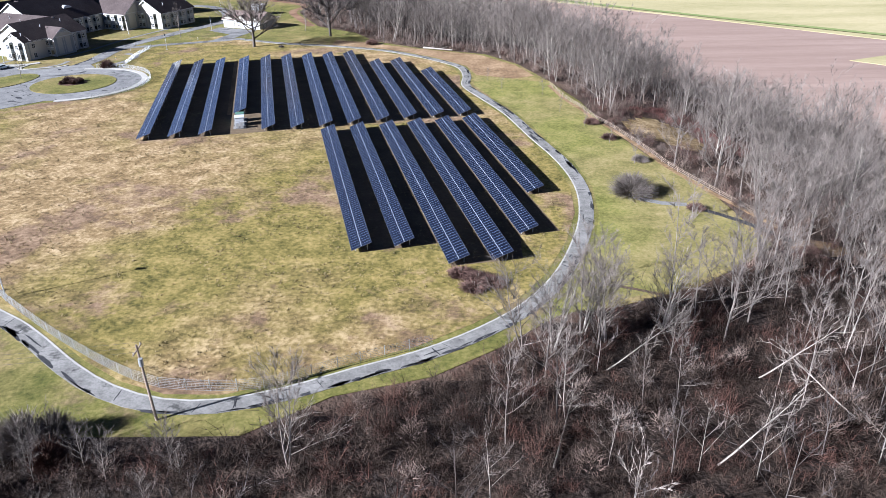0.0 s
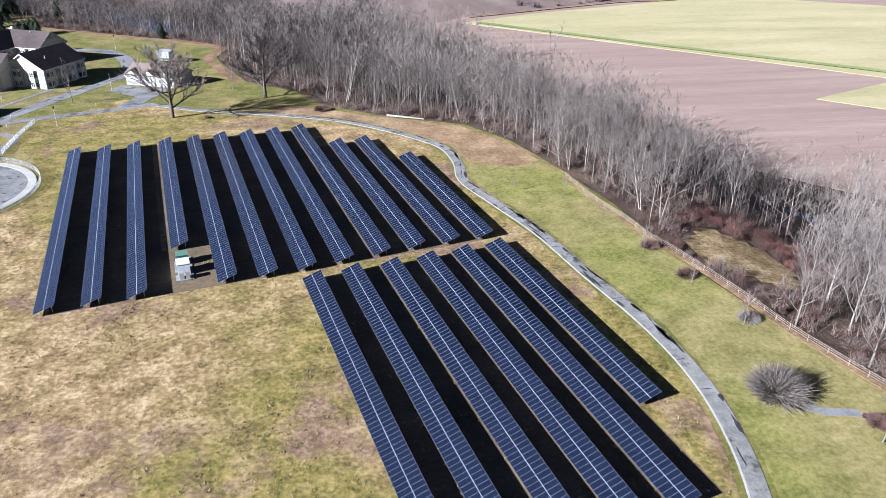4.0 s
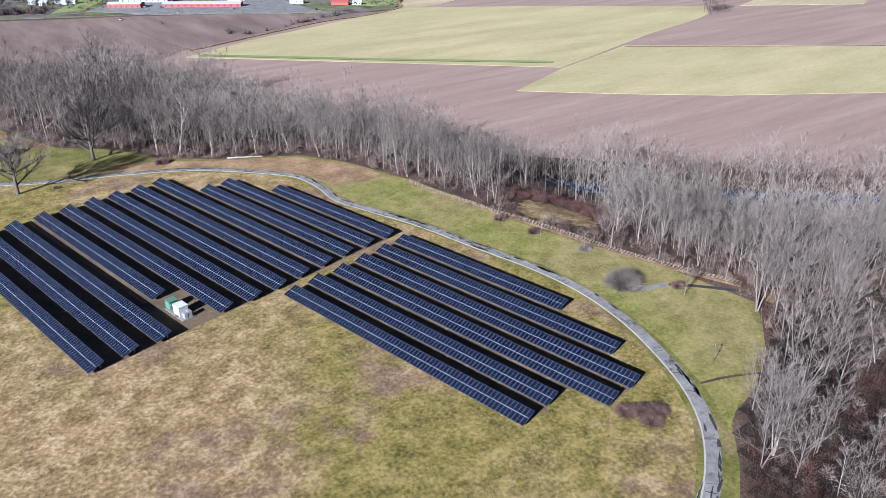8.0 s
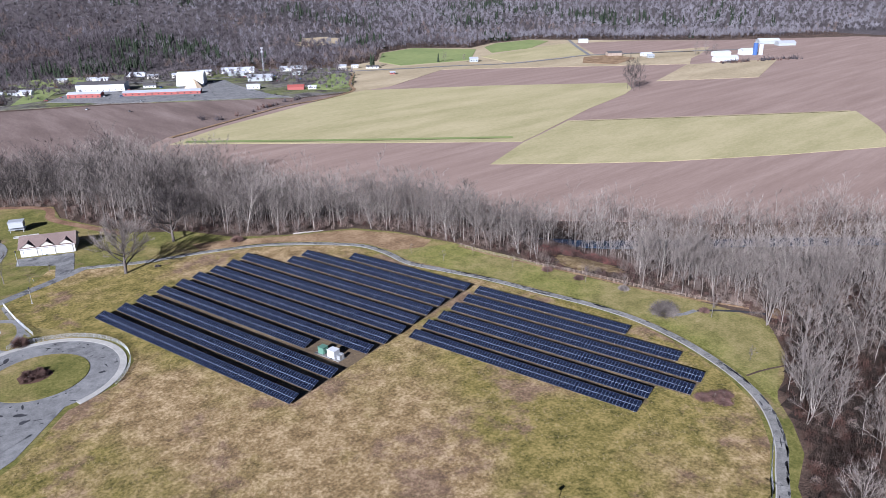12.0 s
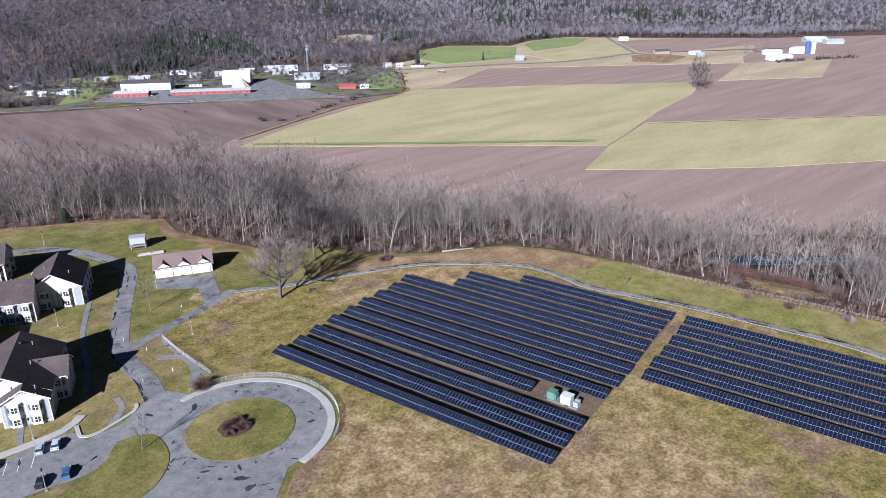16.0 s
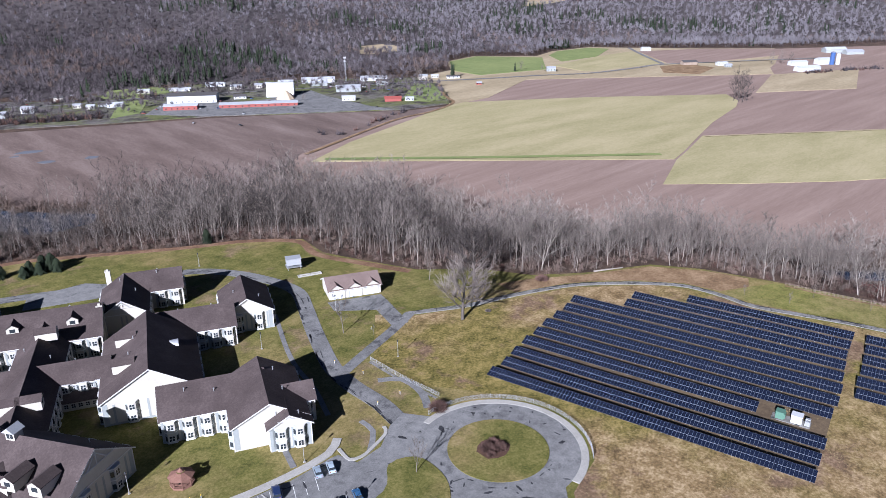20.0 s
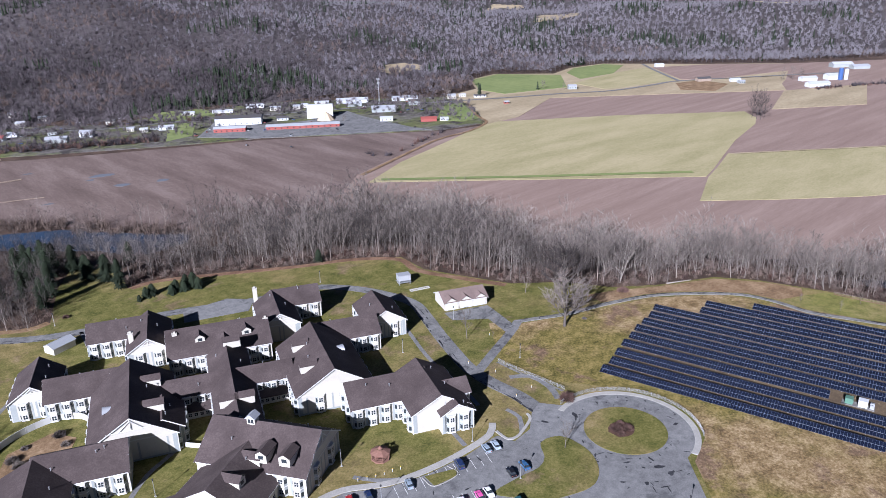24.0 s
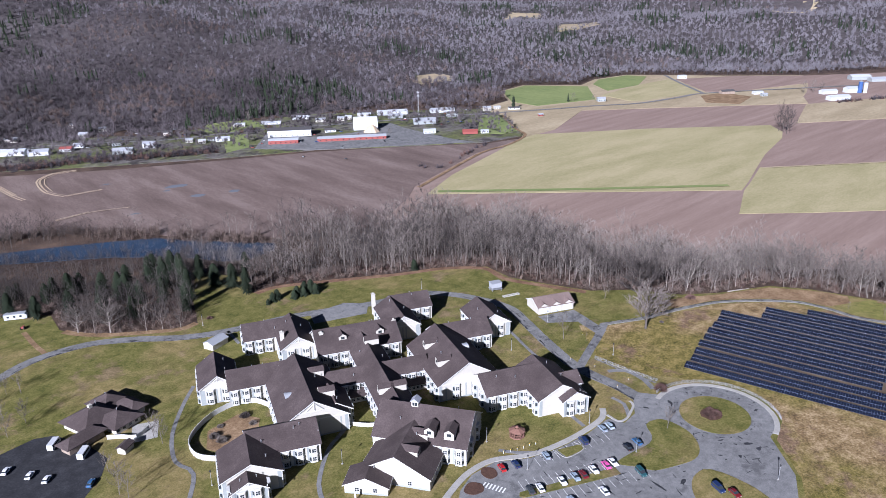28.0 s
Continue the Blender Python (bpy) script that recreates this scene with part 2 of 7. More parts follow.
M["wood_red"] = mottled("brown_stained_wood", [(0.3, (0.12, 0.06, 0.045)), (0.7, (0.22, 0.12, 0.09))], 0.8, 5.0)
M["mulch"] = mottled("dark_mulch", [(0.3, (0.04, 0.022, 0.016)), (0.7, (0.11, 0.06, 0.042))], 0.8, 4.0, bump=0.6)
M["rubber"] = plain("black_rubber", (0.02, 0.02, 0.02), 0.8)
M["dark"] = plain("dark_gap", (0.02, 0.02, 0.022), 0.7)
M["green_paint"] = plain("green_enamel", (0.075, 0.15, 0.11), 0.5)
M["white_paint"] = plain("white_enamel", (0.44, 0.45, 0.46), 0.5)
M["red_paint"] = plain("red_paint", (0.22, 0.055, 0.045), 0.7)
M["roof_grey"] = plain("grey_metal_roof", (0.33, 0.34, 0.36), 0.5, 0.2)
M["roof_white"] = plain("white_metal_roof", (0.36, 0.37, 0.39), 0.5)
M["roof_dark"] = plain("dark_roof", (0.06, 0.055, 0.055), 0.8)
M["blue_paint"] = plain("blue_silo_enamel", (0.04, 0.08, 0.2), 0.35)
M["line"] = plain("worn_road_paint", (0.62, 0.62, 0.6), 0.8)
M["stone_pile"] = plain("pale_sand", (0.42, 0.32, 0.22), 0.95)
M["pane"], _nt, _b = material("window_glass", rough=0.05, spec=0.6)
_b.inputs["Base Color"].default_value = (0.025, 0.03, 0.035, 1)

M["road_old"] = patchy("stained_old_asphalt", [(0.36, (0.085, 0.084, 0.083)), (0.5, (0.135, 0.132, 0.13)), (0.64, (0.19, 0.186, 0.182))], [(0.36, (0.12, 0.118, 0.116)), (0.5, (0.17, 0.167, 0.164)), (0.64, (0.22, 0.216, 0.21))], 0.08, 0.4, 3.0, 0.2, [(0.3, (0.04, 0.039, 0.041)), (0.6, (0.085, 0.083, 0.084))], spot_at=0.56)

# tree shade of the front corner put into the leaf litter's colour
M["wet_leaves"] = mottled("shade_dark_leaf_litter", [(0.34, (0.01, 0.007, 0.006)), (0.5, (0.024, 0.016, 0.012)), (0.66, (0.055, 0.037, 0.027))], 0.1, 1.4, bump=0.9, bump_scale=1.6, bump_dist=0.5)
# leaf litter of the hills, greyed and blued in its colour for haze
M["hill_floor_hazed"] = mottled("hazed_hill_forest_floor", [(0.34, (0.034, 0.028, 0.028)), (0.5, (0.062, 0.052, 0.052)), (0.66, (0.1, 0.086, 0.086))], 0.01, 0.1)
M["thicket"] = mottled("thicket_stems", [(0.3, (0.05, 0.037, 0.031)), (0.7, (0.17, 0.13, 0.108))], 0.3, 2.0, rand=0.3)
M["bramble"] = mottled("red_bramble", [(0.3, (0.07, 0.027, 0.024)), (0.7, (0.2, 0.085, 0.07))], 0.3, 2.0)
# dark brush tones; below the path they stand in for tree shade
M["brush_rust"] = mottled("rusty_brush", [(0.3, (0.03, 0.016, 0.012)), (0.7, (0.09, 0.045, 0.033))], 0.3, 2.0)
M["brush_dark"] = mottled("shaded_brown_brush", [(0.3, (0.018, 0.012, 0.009)), (0.5, (0.04, 0.027, 0.02)), (0.72, (0.12, 0.084, 0.066))], 0.3, 2.0, rand=0.3)
M["soil_wet"] = mottled("damp_tilled_soil", [(0.34, (0.085, 0.06, 0.05)), (0.5, (0.14, 0.101, 0.086)), (0.66, (0.215, 0.166, 0.145))], 0.008, 0.22, stretch=(6, 1, 1), turn=-0.39)
M["puddle"] = plain("shallow_puddle", (0.16, 0.16, 0.165), 0.25)
M["yard"] = patchy("village_yards", [(0.36, (0.05, 0.062, 0.022)), (0.5, (0.1, 0.108, 0.042)), (0.64, (0.16, 0.155, 0.075))], [(0.36, (0.06, 0.053, 0.047)), (0.5, (0.115, 0.103, 0.094)), (0.64, (0.19, 0.175, 0.162))], 0.016, 0.1, 0.5, 0.3, [(0.36, (0.025, 0.022, 0.02)), (0.64, (0.07, 0.06, 0.055))], spot_at=0.52)

M["lawn_green"] = patchy("green_lawn_grass", [(0.36, (0.0672, 0.0721, 0.016)), (0.5, (0.149, 0.144, 0.038)), (0.64, (0.235, 0.207, 0.072))], [(0.36, (0.101, 0.0918, 0.028)), (0.5, (0.174, 0.148, 0.055)), (0.64, (0.263, 0.211, 0.098))], 0.02, 0.16, 1.4, 0.5, share=0.49)
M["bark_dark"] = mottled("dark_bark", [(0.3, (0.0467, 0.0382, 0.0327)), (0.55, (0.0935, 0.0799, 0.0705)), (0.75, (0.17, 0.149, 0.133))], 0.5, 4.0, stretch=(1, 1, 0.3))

M["straw"] = mottled("dry_straw", [(0.3, (0.1, 0.078, 0.035)), (0.7, (0.3, 0.23, 0.125))], 0.1, 2.0)

# photovoltaic glass: dark blue cells with a fine light grid
m, nt, b = material("photovoltaic_cells", rough=0.14, spec=0.8)
b.inputs["Sheen Weight"].default_value, b.inputs["Sheen Roughness"].default_value = 0.12, 0.3  # sheen in place of the bright horizon sky mirrored at grazing angles
co = nt.nodes.new("ShaderNodeTexCoord")
mp = nt.nodes.new("ShaderNodeMapping")
mp.inputs["Scale"].default_value = (1 / 0.158, 1 / 0.16, 1)
nt.links.new(co.outputs["Object"], mp.inputs[0])
br = nt.nodes.new("ShaderNodeTexBrick")
br.offset, br.squash = 0.0, 1.0
br.inputs["Scale"].default_value = 1.0
br.inputs["Brick Width"].default_value, br.inputs["Row Height"].default_value, br.inputs["Mortar Size"].default_value = 1.0, 1.0, 0.03
br.inputs["Color1"].default_value, br.inputs["Color2"].default_value = (0.005, 0.0075, 0.018, 1), (0.007, 0.01, 0.023, 1)
br.inputs["Mortar"].default_value = (0.022, 0.027, 0.042, 1)
nt.links.new(mp.outputs[0], br.inputs["Vector"])
hs = nt.nodes.new("ShaderNodeHueSaturation")
oi = nt.nodes.new("ShaderNodeObjectInfo")
mr = nt.nodes.new("ShaderNodeMapRange")
mr.inputs[3].default_value, mr.inputs[4].default_value = 0.92, 1.08
nt.links.new(oi.outputs["Random"], mr.inputs[0])
nt.links.new(mr.outputs[0], hs.inputs["Value"])
nt.links.new(br.outputs["Color"], hs.inputs["Color"])
nt.links.new(hs.outputs[0], b.inputs["Base Color"])
M["cells"] = m


# ---- mesh helpers ----
def mesh_of(name, verts, faces, mats, index=None, smooth=False):
    me = bpy.data.meshes.new(name)
    me.from_pydata([tuple(v) for v in verts], [], [tuple(f) for f in faces])
    for k in mats if isinstance(mats, (list, tuple)) else [mats]:
        me.materials.append(M[k])
    if index is not None:
        me.polygons.foreach_set("material_index", index)
    if smooth:
        me.polygons.foreach_set("use_smooth", [True] * len(me.polygons))
    me.update()
    return me


def thing(name, label, category, at=(0, 0, 0), turn=0.0, group="", kind=""):
    """An empty at a thing's base, which its parts hang from."""
    ob = new(name)
    ob.matrix_world = pose(*at, 0, 0, turn)
    return tagged(ob, label, category, group, kind)


def hang(name, me, parent, label="", m=None):
    ob = new(name, me)
    ob.parent = parent
    if m is not None:
        ob.matrix_basis = m
    if label:
        tagged(ob, label)
    return ob


class Geo:
    """Gathers boxes, prisms and tubes into one mesh."""

    def __init__(self):
        self.v, self.f, self.k = [], [], []

    def add(self, verts, faces, k=0):
        n = len(self.v)
        self.v += [tuple(p) for p in verts]
        self.f += [tuple(i + n for i in f) for f in faces]
        self.k += [k] * len(faces)
        return self

    def box(self, x0, y0, z0, x1, y1, z1, k=0, m=None):
        p = [Vector((x, y, z)) for z in (z0, z1) for y in (y0, y1) for x in (x0, x1)]
        if m is not None:
            p = [m @ q for q in p]
        return self.add(p, [(0, 2, 3, 1), (4, 5, 7, 6), (0, 1, 5, 4), (2, 6, 7, 3), (0, 4, 6, 2), (1, 3, 7, 5)], k)

    def tube(self, a, b, r0, r1, sides=6, k=0, cap=True):
        a, b = Vector(a), Vector(b)
        q = (b - a).to_track_quat("Z", "Y").to_matrix()
        ring = [Vector((math.cos(2 * math.pi * i / sides), math.sin(2 * math.pi * i / sides), 0)) for i in range(sides)]
        v = [a + q @ (c * r0) for c in ring] + [b + q @ (c * r1) for c in ring]
        f = [(i, (i + 1) % sides, sides + (i + 1) % sides, sides + i) for i in range(sides)]
        if cap:
            f += [tuple(range(sides - 1, -1, -1)), tuple(range(sides, 2 * sides))]
        return self.add(v, f, k)

    def prism(self, outline, z0, z1, k=0):
        n = len(outline)
        v = [(x, y, z0) for x, y in outline] + [(x, y, z1) for x, y in outline]
        f = [(i, (i + 1) % n, n + (i + 1) % n, n + i) for i in range(n)] + [tuple(range(n - 1, -1, -1)), tuple(range(n, 2 * n))]
        return self.add(v, f, k)

    def mesh(self, name, mats, smooth=False):
        return mesh_of(name, self.v, self.f, mats, self.k, smooth)


def area2(p):
    return sum(p[i][0] * p[(i + 1) % len(p)][1] - p[(i + 1) % len(p)][0] * p[i][1] for i in range(len(p)))


def smooth_line(pts, step=3.0, closed=False):
    """A rounded line through the points."""
    p = [np.array(q, float) for q in pts]
    p = [p[-1], *p, p[0], p[1]] if closed else [2 * p[0] - p[1], *p, 2 * p[-1] - p[-2]]
    out = []
    for a, b, c, d in zip(p, p[1:], p[2:], p[3:]):
        n = max(1, int(np.linalg.norm(c - b) / step))
        for i in range(n):
            t = i / n
            out.append(tuple(0.5 * (2 * b + (c - a) * t + (2 * a - 5 * b + 4 * c - d) * t * t + (3 * b - a - 3 * c + d) * t**3)))
    if not closed:
        out.append(tuple(p[-2]))
    return out


def offset_line(pts, d):
    p = np.array(pts, float)
    t = np.gradient(p, axis=0)
    t /= np.linalg.norm(t, axis=1)[:, None] + 1e-9
    return p + d * np.stack([-t[:, 1], t[:, 0]], 1)


def strip(name, pts, d0, d1, z, mat, label, category="", kind="structure", thick=0.05, step=3.0, closed=False):
    """A flat band that follows a line, between two offsets from it, as a slab with a top at z."""
    line = smooth_line(pts, step, closed)
    if closed:
        line.append(line[0])
    a, b = offset_line(line, d0), offset_line(line, d1)
    n = len(a)
    v = [(x, y, z) for x, y in a] + [(x, y, z) for x, y in b] + [(x, y, z - thick) for x, y in a] + [(x, y, z - thick) for x, y in b]
    f = []
    for i in range(n - 1):
        f += [(i, i + 1, n + i + 1, n + i), (i, 2 * n + i, 2 * n + i + 1, i + 1), (n + i, n + i + 1, 3 * n + i + 1, 3 * n + i)]
    f += [(0, n, 3 * n, 2 * n), (n - 1, 3 * n - 1, 4 * n - 1, 2 * n - 1)]
    me = mesh_of(name, v, f, mat)
    return tagged(new(name, me), label, category, kind=kind)


def slab(name, outline, z, mat, label, kind="structure", thick=0.05, plane=None):
    """A flat sheet with an edge; plane gives the height of a sloping ground."""
    p = list(outline) if area2(outline) > 0 else list(outline)[::-1]
    n = len(p)
    h = plane or (lambda x, y: 0.0)
    v = [(x, y, h(x, y) + z) for x, y in p] + [(x, y, h(x, y) + z - thick) for x, y in p]
    f = [tuple(range(n))] + [(i, n + i, n + (i + 1) % n, (i + 1) % n) for i in range(n)]
    bm = bmesh.new()
    vs = [bm.verts.new(q) for q in v]
    for q in f:
        bm.faces.new([vs[i] for i in q])
    bm.normal_update()
    bmesh.ops.triangulate(bm, faces=[x for x in bm.faces if len(x.verts) > 4])
    me = bpy.data.meshes.new(name)
    bm.to_mesh(me)
    bm.free()
    me.materials.append(M[mat])
    return tagged(new(name, me), label, kind=kind)


# ---- the lie of the land ----
LAWN = [(-700, 84), (-400, 84), (-72, 78), (-52, 67), (-36, 65), (-24, 67), (-13, 75), (0, 79), (10, 86), (20, 95), (30, 97), (44, 103), (56, 112), (62, 118), (60, 136), (59, 147), (52, 166), (47, 188), (44, 216), (38, 242), (30, 268), (19, 286), (-8, 300), (-26, 314), (-37, 335), (-56, 352), (-66, 377), (-73, 397), (-70, 419), (-91, 437), (-116, 449), (-157, 473), (-178, 484), (-192, 484), (-189, 498), (-185, 516), (-203, 533), (-217, 509), (-226, 485), (-232, 469), (-241, 468), (-256, 477), (-271, 488), (-281, 499), (-286, 512), (-284, 534), (-292, 545), (-306, 552), (-330, 556), (-420, 566), (-700, 600)]
PLATEAU = [(-3000, -3000), (130, -3000), (130, 60), (95, 105)] + LAWN[14:-1] + [(-3000, 640)]
VALLEY = [(-3500, 1500), (-1200, 1420), (-600, 1300), (-156, 1228), (113, 1157), (331, 1120), (678, 1158), (941, 1153), (1108, 1044), (1433, 663), (1750, 200), (2100, -3000), (-3500, -3000)]


def outside(poly, x, y):
    """How far points lie outside an outline (0 within it)."""
    x, y = np.asarray(x, float), np.asarray(y, float)
    best, inside = np.full(x.shape, 1e18), np.zeros(x.shape, bool)
    for (ax, ay), (bx, by) in zip(poly, poly[1:] + poly[:1]):
        dx, dy = bx - ax, by - ay
        t = np.clip(((x - ax) * dx + (y - ay) * dy) / (dx * dx + dy * dy), 0, 1)
        best = np.minimum(best, (x - ax - t * dx) ** 2 + (y - ay - t * dy) ** 2)
        if dy:
            inside ^= ((ay > y) != (by > y)) & (x < ax + (y - ay) / dy * dx)
    return np.where(inside, 0.0, np.sqrt(best))


def flood(x, y):
    return -29 + 0.006 * (y - 450) + 0.008 * (x - 230)


def land(x, y):
    x, y = np.asarray(x, float), np.asarray(y, float)
    s = np.clip(outside(PLATEAU, x, y) / 115, 0, 1)
    z = flood(x, y) * s * s * (3 - 2 * s)
    d = outside(VALLEY, x, y)
    ang = np.arctan2(y - 130, x + 360)
    roll = 1 + 0.28 * np.sin(x / 310 + 1.2) * np.cos(y / 420) + 0.16 * np.sin(x / 130 + y / 170) + 0.1 * np.sin(x / 71 - y / 90)
    gap = 1 - 0.55 * np.exp(-(((ang - 0.74) / 0.16) ** 2)) - 0.5 * np.clip((ang - 1.42) / 0.25, 0, 1)
    return z + gap * roll * (185 * (1 - np.exp(-d / 950)) - 20 * (1 - np.exp(-d / 150)) + 0.02 * d)


def ground_lines(lo, hi, mid0, mid1, fine, grow=1.12):
    out = list(np.arange(mid0, mid1 + fine, fine))
    s, p = fine, mid0
    while p > lo:
        s = min(s * grow, 160)
        p -= s
        out.insert(0, p)
    s, p = fine, out[-1]
    while p < hi:
        s = min(s * grow, 160)
        p += s
        out.append(p)
    return np.array(out)


gx, gy = ground_lines(-3200, 4200, -460, 460, 11), ground_lines(-1500, 4300, -60, 860, 11)
GX, GY = np.meshgrid(gx, gy)
GZ = land(GX, GY)
nx, ny = len(gx), len(gy)
idx = np.arange(nx * ny).reshape(ny, nx)
faces = np.stack([idx[:-1, :-1], idx[:-1, 1:], idx[1:, 1:], idx[1:, :-1]], -1).reshape(-1, 4)
ground = new("ground", mesh_of("ground", np.stack([GX, GY, GZ], -1).reshape(-1, 3).tolist(), faces.tolist(), "litter", smooth=True))
# faces beyond the valley take the litter copy with haze in its colour
ground.data.materials.append(M["hill_floor_hazed"])
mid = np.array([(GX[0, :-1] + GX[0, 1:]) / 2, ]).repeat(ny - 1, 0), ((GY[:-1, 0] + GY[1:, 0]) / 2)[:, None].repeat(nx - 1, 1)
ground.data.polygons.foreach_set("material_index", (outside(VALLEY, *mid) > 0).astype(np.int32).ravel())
tagged(ground, "brown leaf-littered ground under the woods and hills", "ground", kind="structure")

slab("lawn", LAWN, 0.10, "lawn", "mown winter lawn, patchy green and straw", thick=0.3)
LOOP = [(-95, 112), (-68.1, 95.6), (-60.1, 89.9), (-50.4, 81.5), (-43, 76.4), (-35.2, 73.4), (-27.3, 73.2), (-19.1, 75.6), (-10.7, 79.6), (-1.5, 83.8), (7.6, 89.8), (15.2, 97), (21.5, 106.5), (26.9, 119.5), (30.5, 132.5), (32, 147.3), (30.4, 163.5), (26.0, 182), (21, 204), (14.8, 222), (9.9, 237), (10.6, 251), (8.3, 265), (-1, 277.5), (-13, 289), (-24.5, 297), (-45, 305.5), (-65, 311.5), (-80, 319), (-87, 322.5)]
strip("road", LOOP, -1.5, 1.2, 0.16, "path", "narrow worn asphalt service path with cracked edges", "path")
strip("pavement", LOOP, 1.2, 1.5, 0.165, "concrete", "pale gravel and concrete edge along the path", "path")
slab("field", [(-96, 330), (-87, 320), (-62, 308), (-24, 294.5), (-1, 274.5), (6.5, 262), (8.3, 250), (7.8, 237), (12.6, 221), (19, 203), (24, 181), (28, 163), (29.6, 147), (28.3, 133), (24.7, 120.5), (19.4, 108), (13.3, 98.7), (6, 92), (-2.5, 86), (-11.5, 82), (-20, 77.9), (-27.3, 75.5), (-35, 75.7), (-42, 78.6), (-49, 83.5), (-58.8, 92), (-66.8, 97.7), (-94, 115), (-170, 118), (-260, 140), (-260, 196), (-200, 205), (-160, 192), (-138, 204), (-122, 219.5), (-108, 223.5), (-99, 234), (-97.6, 244), (-98.5, 252), (-108, 270), (-119, 285), (-117, 304)], 0.13, "meadow", "rough dry meadow grass, straw and green", thick=0.05)


slab("lawn", [(17, 93), (24, 104), (29.5, 118.5), (33, 132), (34.5, 147), (33, 164), (28.5, 182.5), (23.5, 205), (17.3, 222.5), (12.5, 237), (13, 250), (26, 246), (37, 240), (43, 216), (46, 188), (51, 166), (57.5, 147), (59, 136), (60, 119), (52, 110), (42, 103), (29, 98.5)], 0.112, "lawn_green", "fresh green lawn between the path and the wood", thick=0.008)


# ---- fields of the flood plain ----
def field(name, outline, mat, label, z=0.25):
    return slab(name, outline, z, mat, label, thick=0.6, plane=flood)


field("tilled_field", [(-700, 1180), (-345, 868), (-262, 816), (-206, 782), (-162, 728), (-120, 674), (-78, 630), (-40, 602), (36, 545), (50, 470), (85, 375), (150, 300), (240, 200), (420, 70), (700, 150), (960, 480), (905, 624), (842, 600), (560, 820), (400, 770), (335, 752), (287, 764), (196, 833), (113, 886), (15, 929), (-97, 982), (-197, 1046), (-420, 1200)], "field_brown", "bare tilled brown farm field")
field("tilled_field", [(-700, 1180), (-345, 868), (-262, 816), (-206, 782), (-162, 728), (-120, 674), (-78, 630), (0, 612), (62, 650), (92, 676), (242, 736), (300, 743), (335, 750), (287, 764), (196, 833), (113, 886), (15, 929), (-97, 982), (-197, 1046), (-420, 1200)], "soil_wet", "damp dark tilled field with furrows", 0.36)
field("rough_grass", [(443, 873), (471, 955), (560, 975), (632, 1060), (716, 1080), (790, 995), (875, 1025), (974, 1015), (1090, 842), (1180, 740), (1075, 600), (900, 560), (842, 590), (560, 830)], "field_tan", "rough tan grass between fields and road", 0.12)
field("tilled_field", [(905, 624), (960, 480), (700, 150), (1000, -50), (1500, 250), (1420, 560), (1173, 735), (1075, 684), (960, 640)], "field_brown", "bare tilled brown field beyond the farm", 0.2)
field("crop_field", [(82, 646), (136, 594), (190, 541), (300, 434.5), (333, 444), (400, 466), (460, 485), (560, 509), (598, 525), (631, 556), (500, 667), (362, 761), (310, 741), (262, 722), (150, 682)], "field_green", "large pale green winter crop field", 0.45)
field("crop_field", [(300, 432.5), (228, 402), (275, 357), (328, 312), (410, 258), (498, 208), (568, 245), (629, 286), (397, 462), (334, 442)], "field_green", "pale green winter crop field beside tilled soil", 0.45)
field("stubble_field", [(345, 752), (452, 882), (560, 850), (642, 820), (905, 624), (842, 590), (560, 820), (415, 756)], "field_tan", "tan stubble field", 0.5)
field("stubble_field", [(667, 536), (834, 590), (980, 522), (782, 458)], "field_tan", "tan stubble field near the farm", 0.5)

# ---- solar array ----
RV, PV = Vector((-0.2176, 0.976, 0)), Vector((0.976, 0.2176, 0))
RISE = math.atan2(1.289, 3.672)
ROWS = (-36.89, -29.12, -21.31, -12.74, -4.88, 2.86, 10.6, 18.43, 26.46, 34.3, 42.18, 50.09)  # the low edge of each row


def module_mesh(w, h):
    """One module: aluminium frame with the cell sheet set 6 mm below its rim."""
    e, t, d = 0.028, 0.04, 0.006
    o = [(0, 0), (w, 0), (w, h), (0, h)]
    i = [(e, e), (w - e, e), (w - e, h - e), (e, h - e)]
    v = [(x, y, 0) for x, y in o] + [(x, y, t) for x, y in o] + [(x, y, t) for x, y in i] + [(x, y, t - d) for x, y in i]
    f, k = [(3, 2, 1, 0)], [1]
    for a in range(4):
        c = (a + 1) % 4
        f += [(a, c, 4 + c, 4 + a), (4 + a, 4 + c, 8 + c, 8 + a), (8 + a, 8 + c, 12 + c, 12 + a)]
        k += [1, 1, 1]
    return mesh_of("module", v, f + [(12, 13, 14, 15)], ["cells", "alu"], k + [0])


MODULE = module_mesh(0.955, 1.955)
POST = Geo().tube((0, 0, 0), (0, 0, 1.0), 0.07, 0.07, 6).mesh("post", "steel")


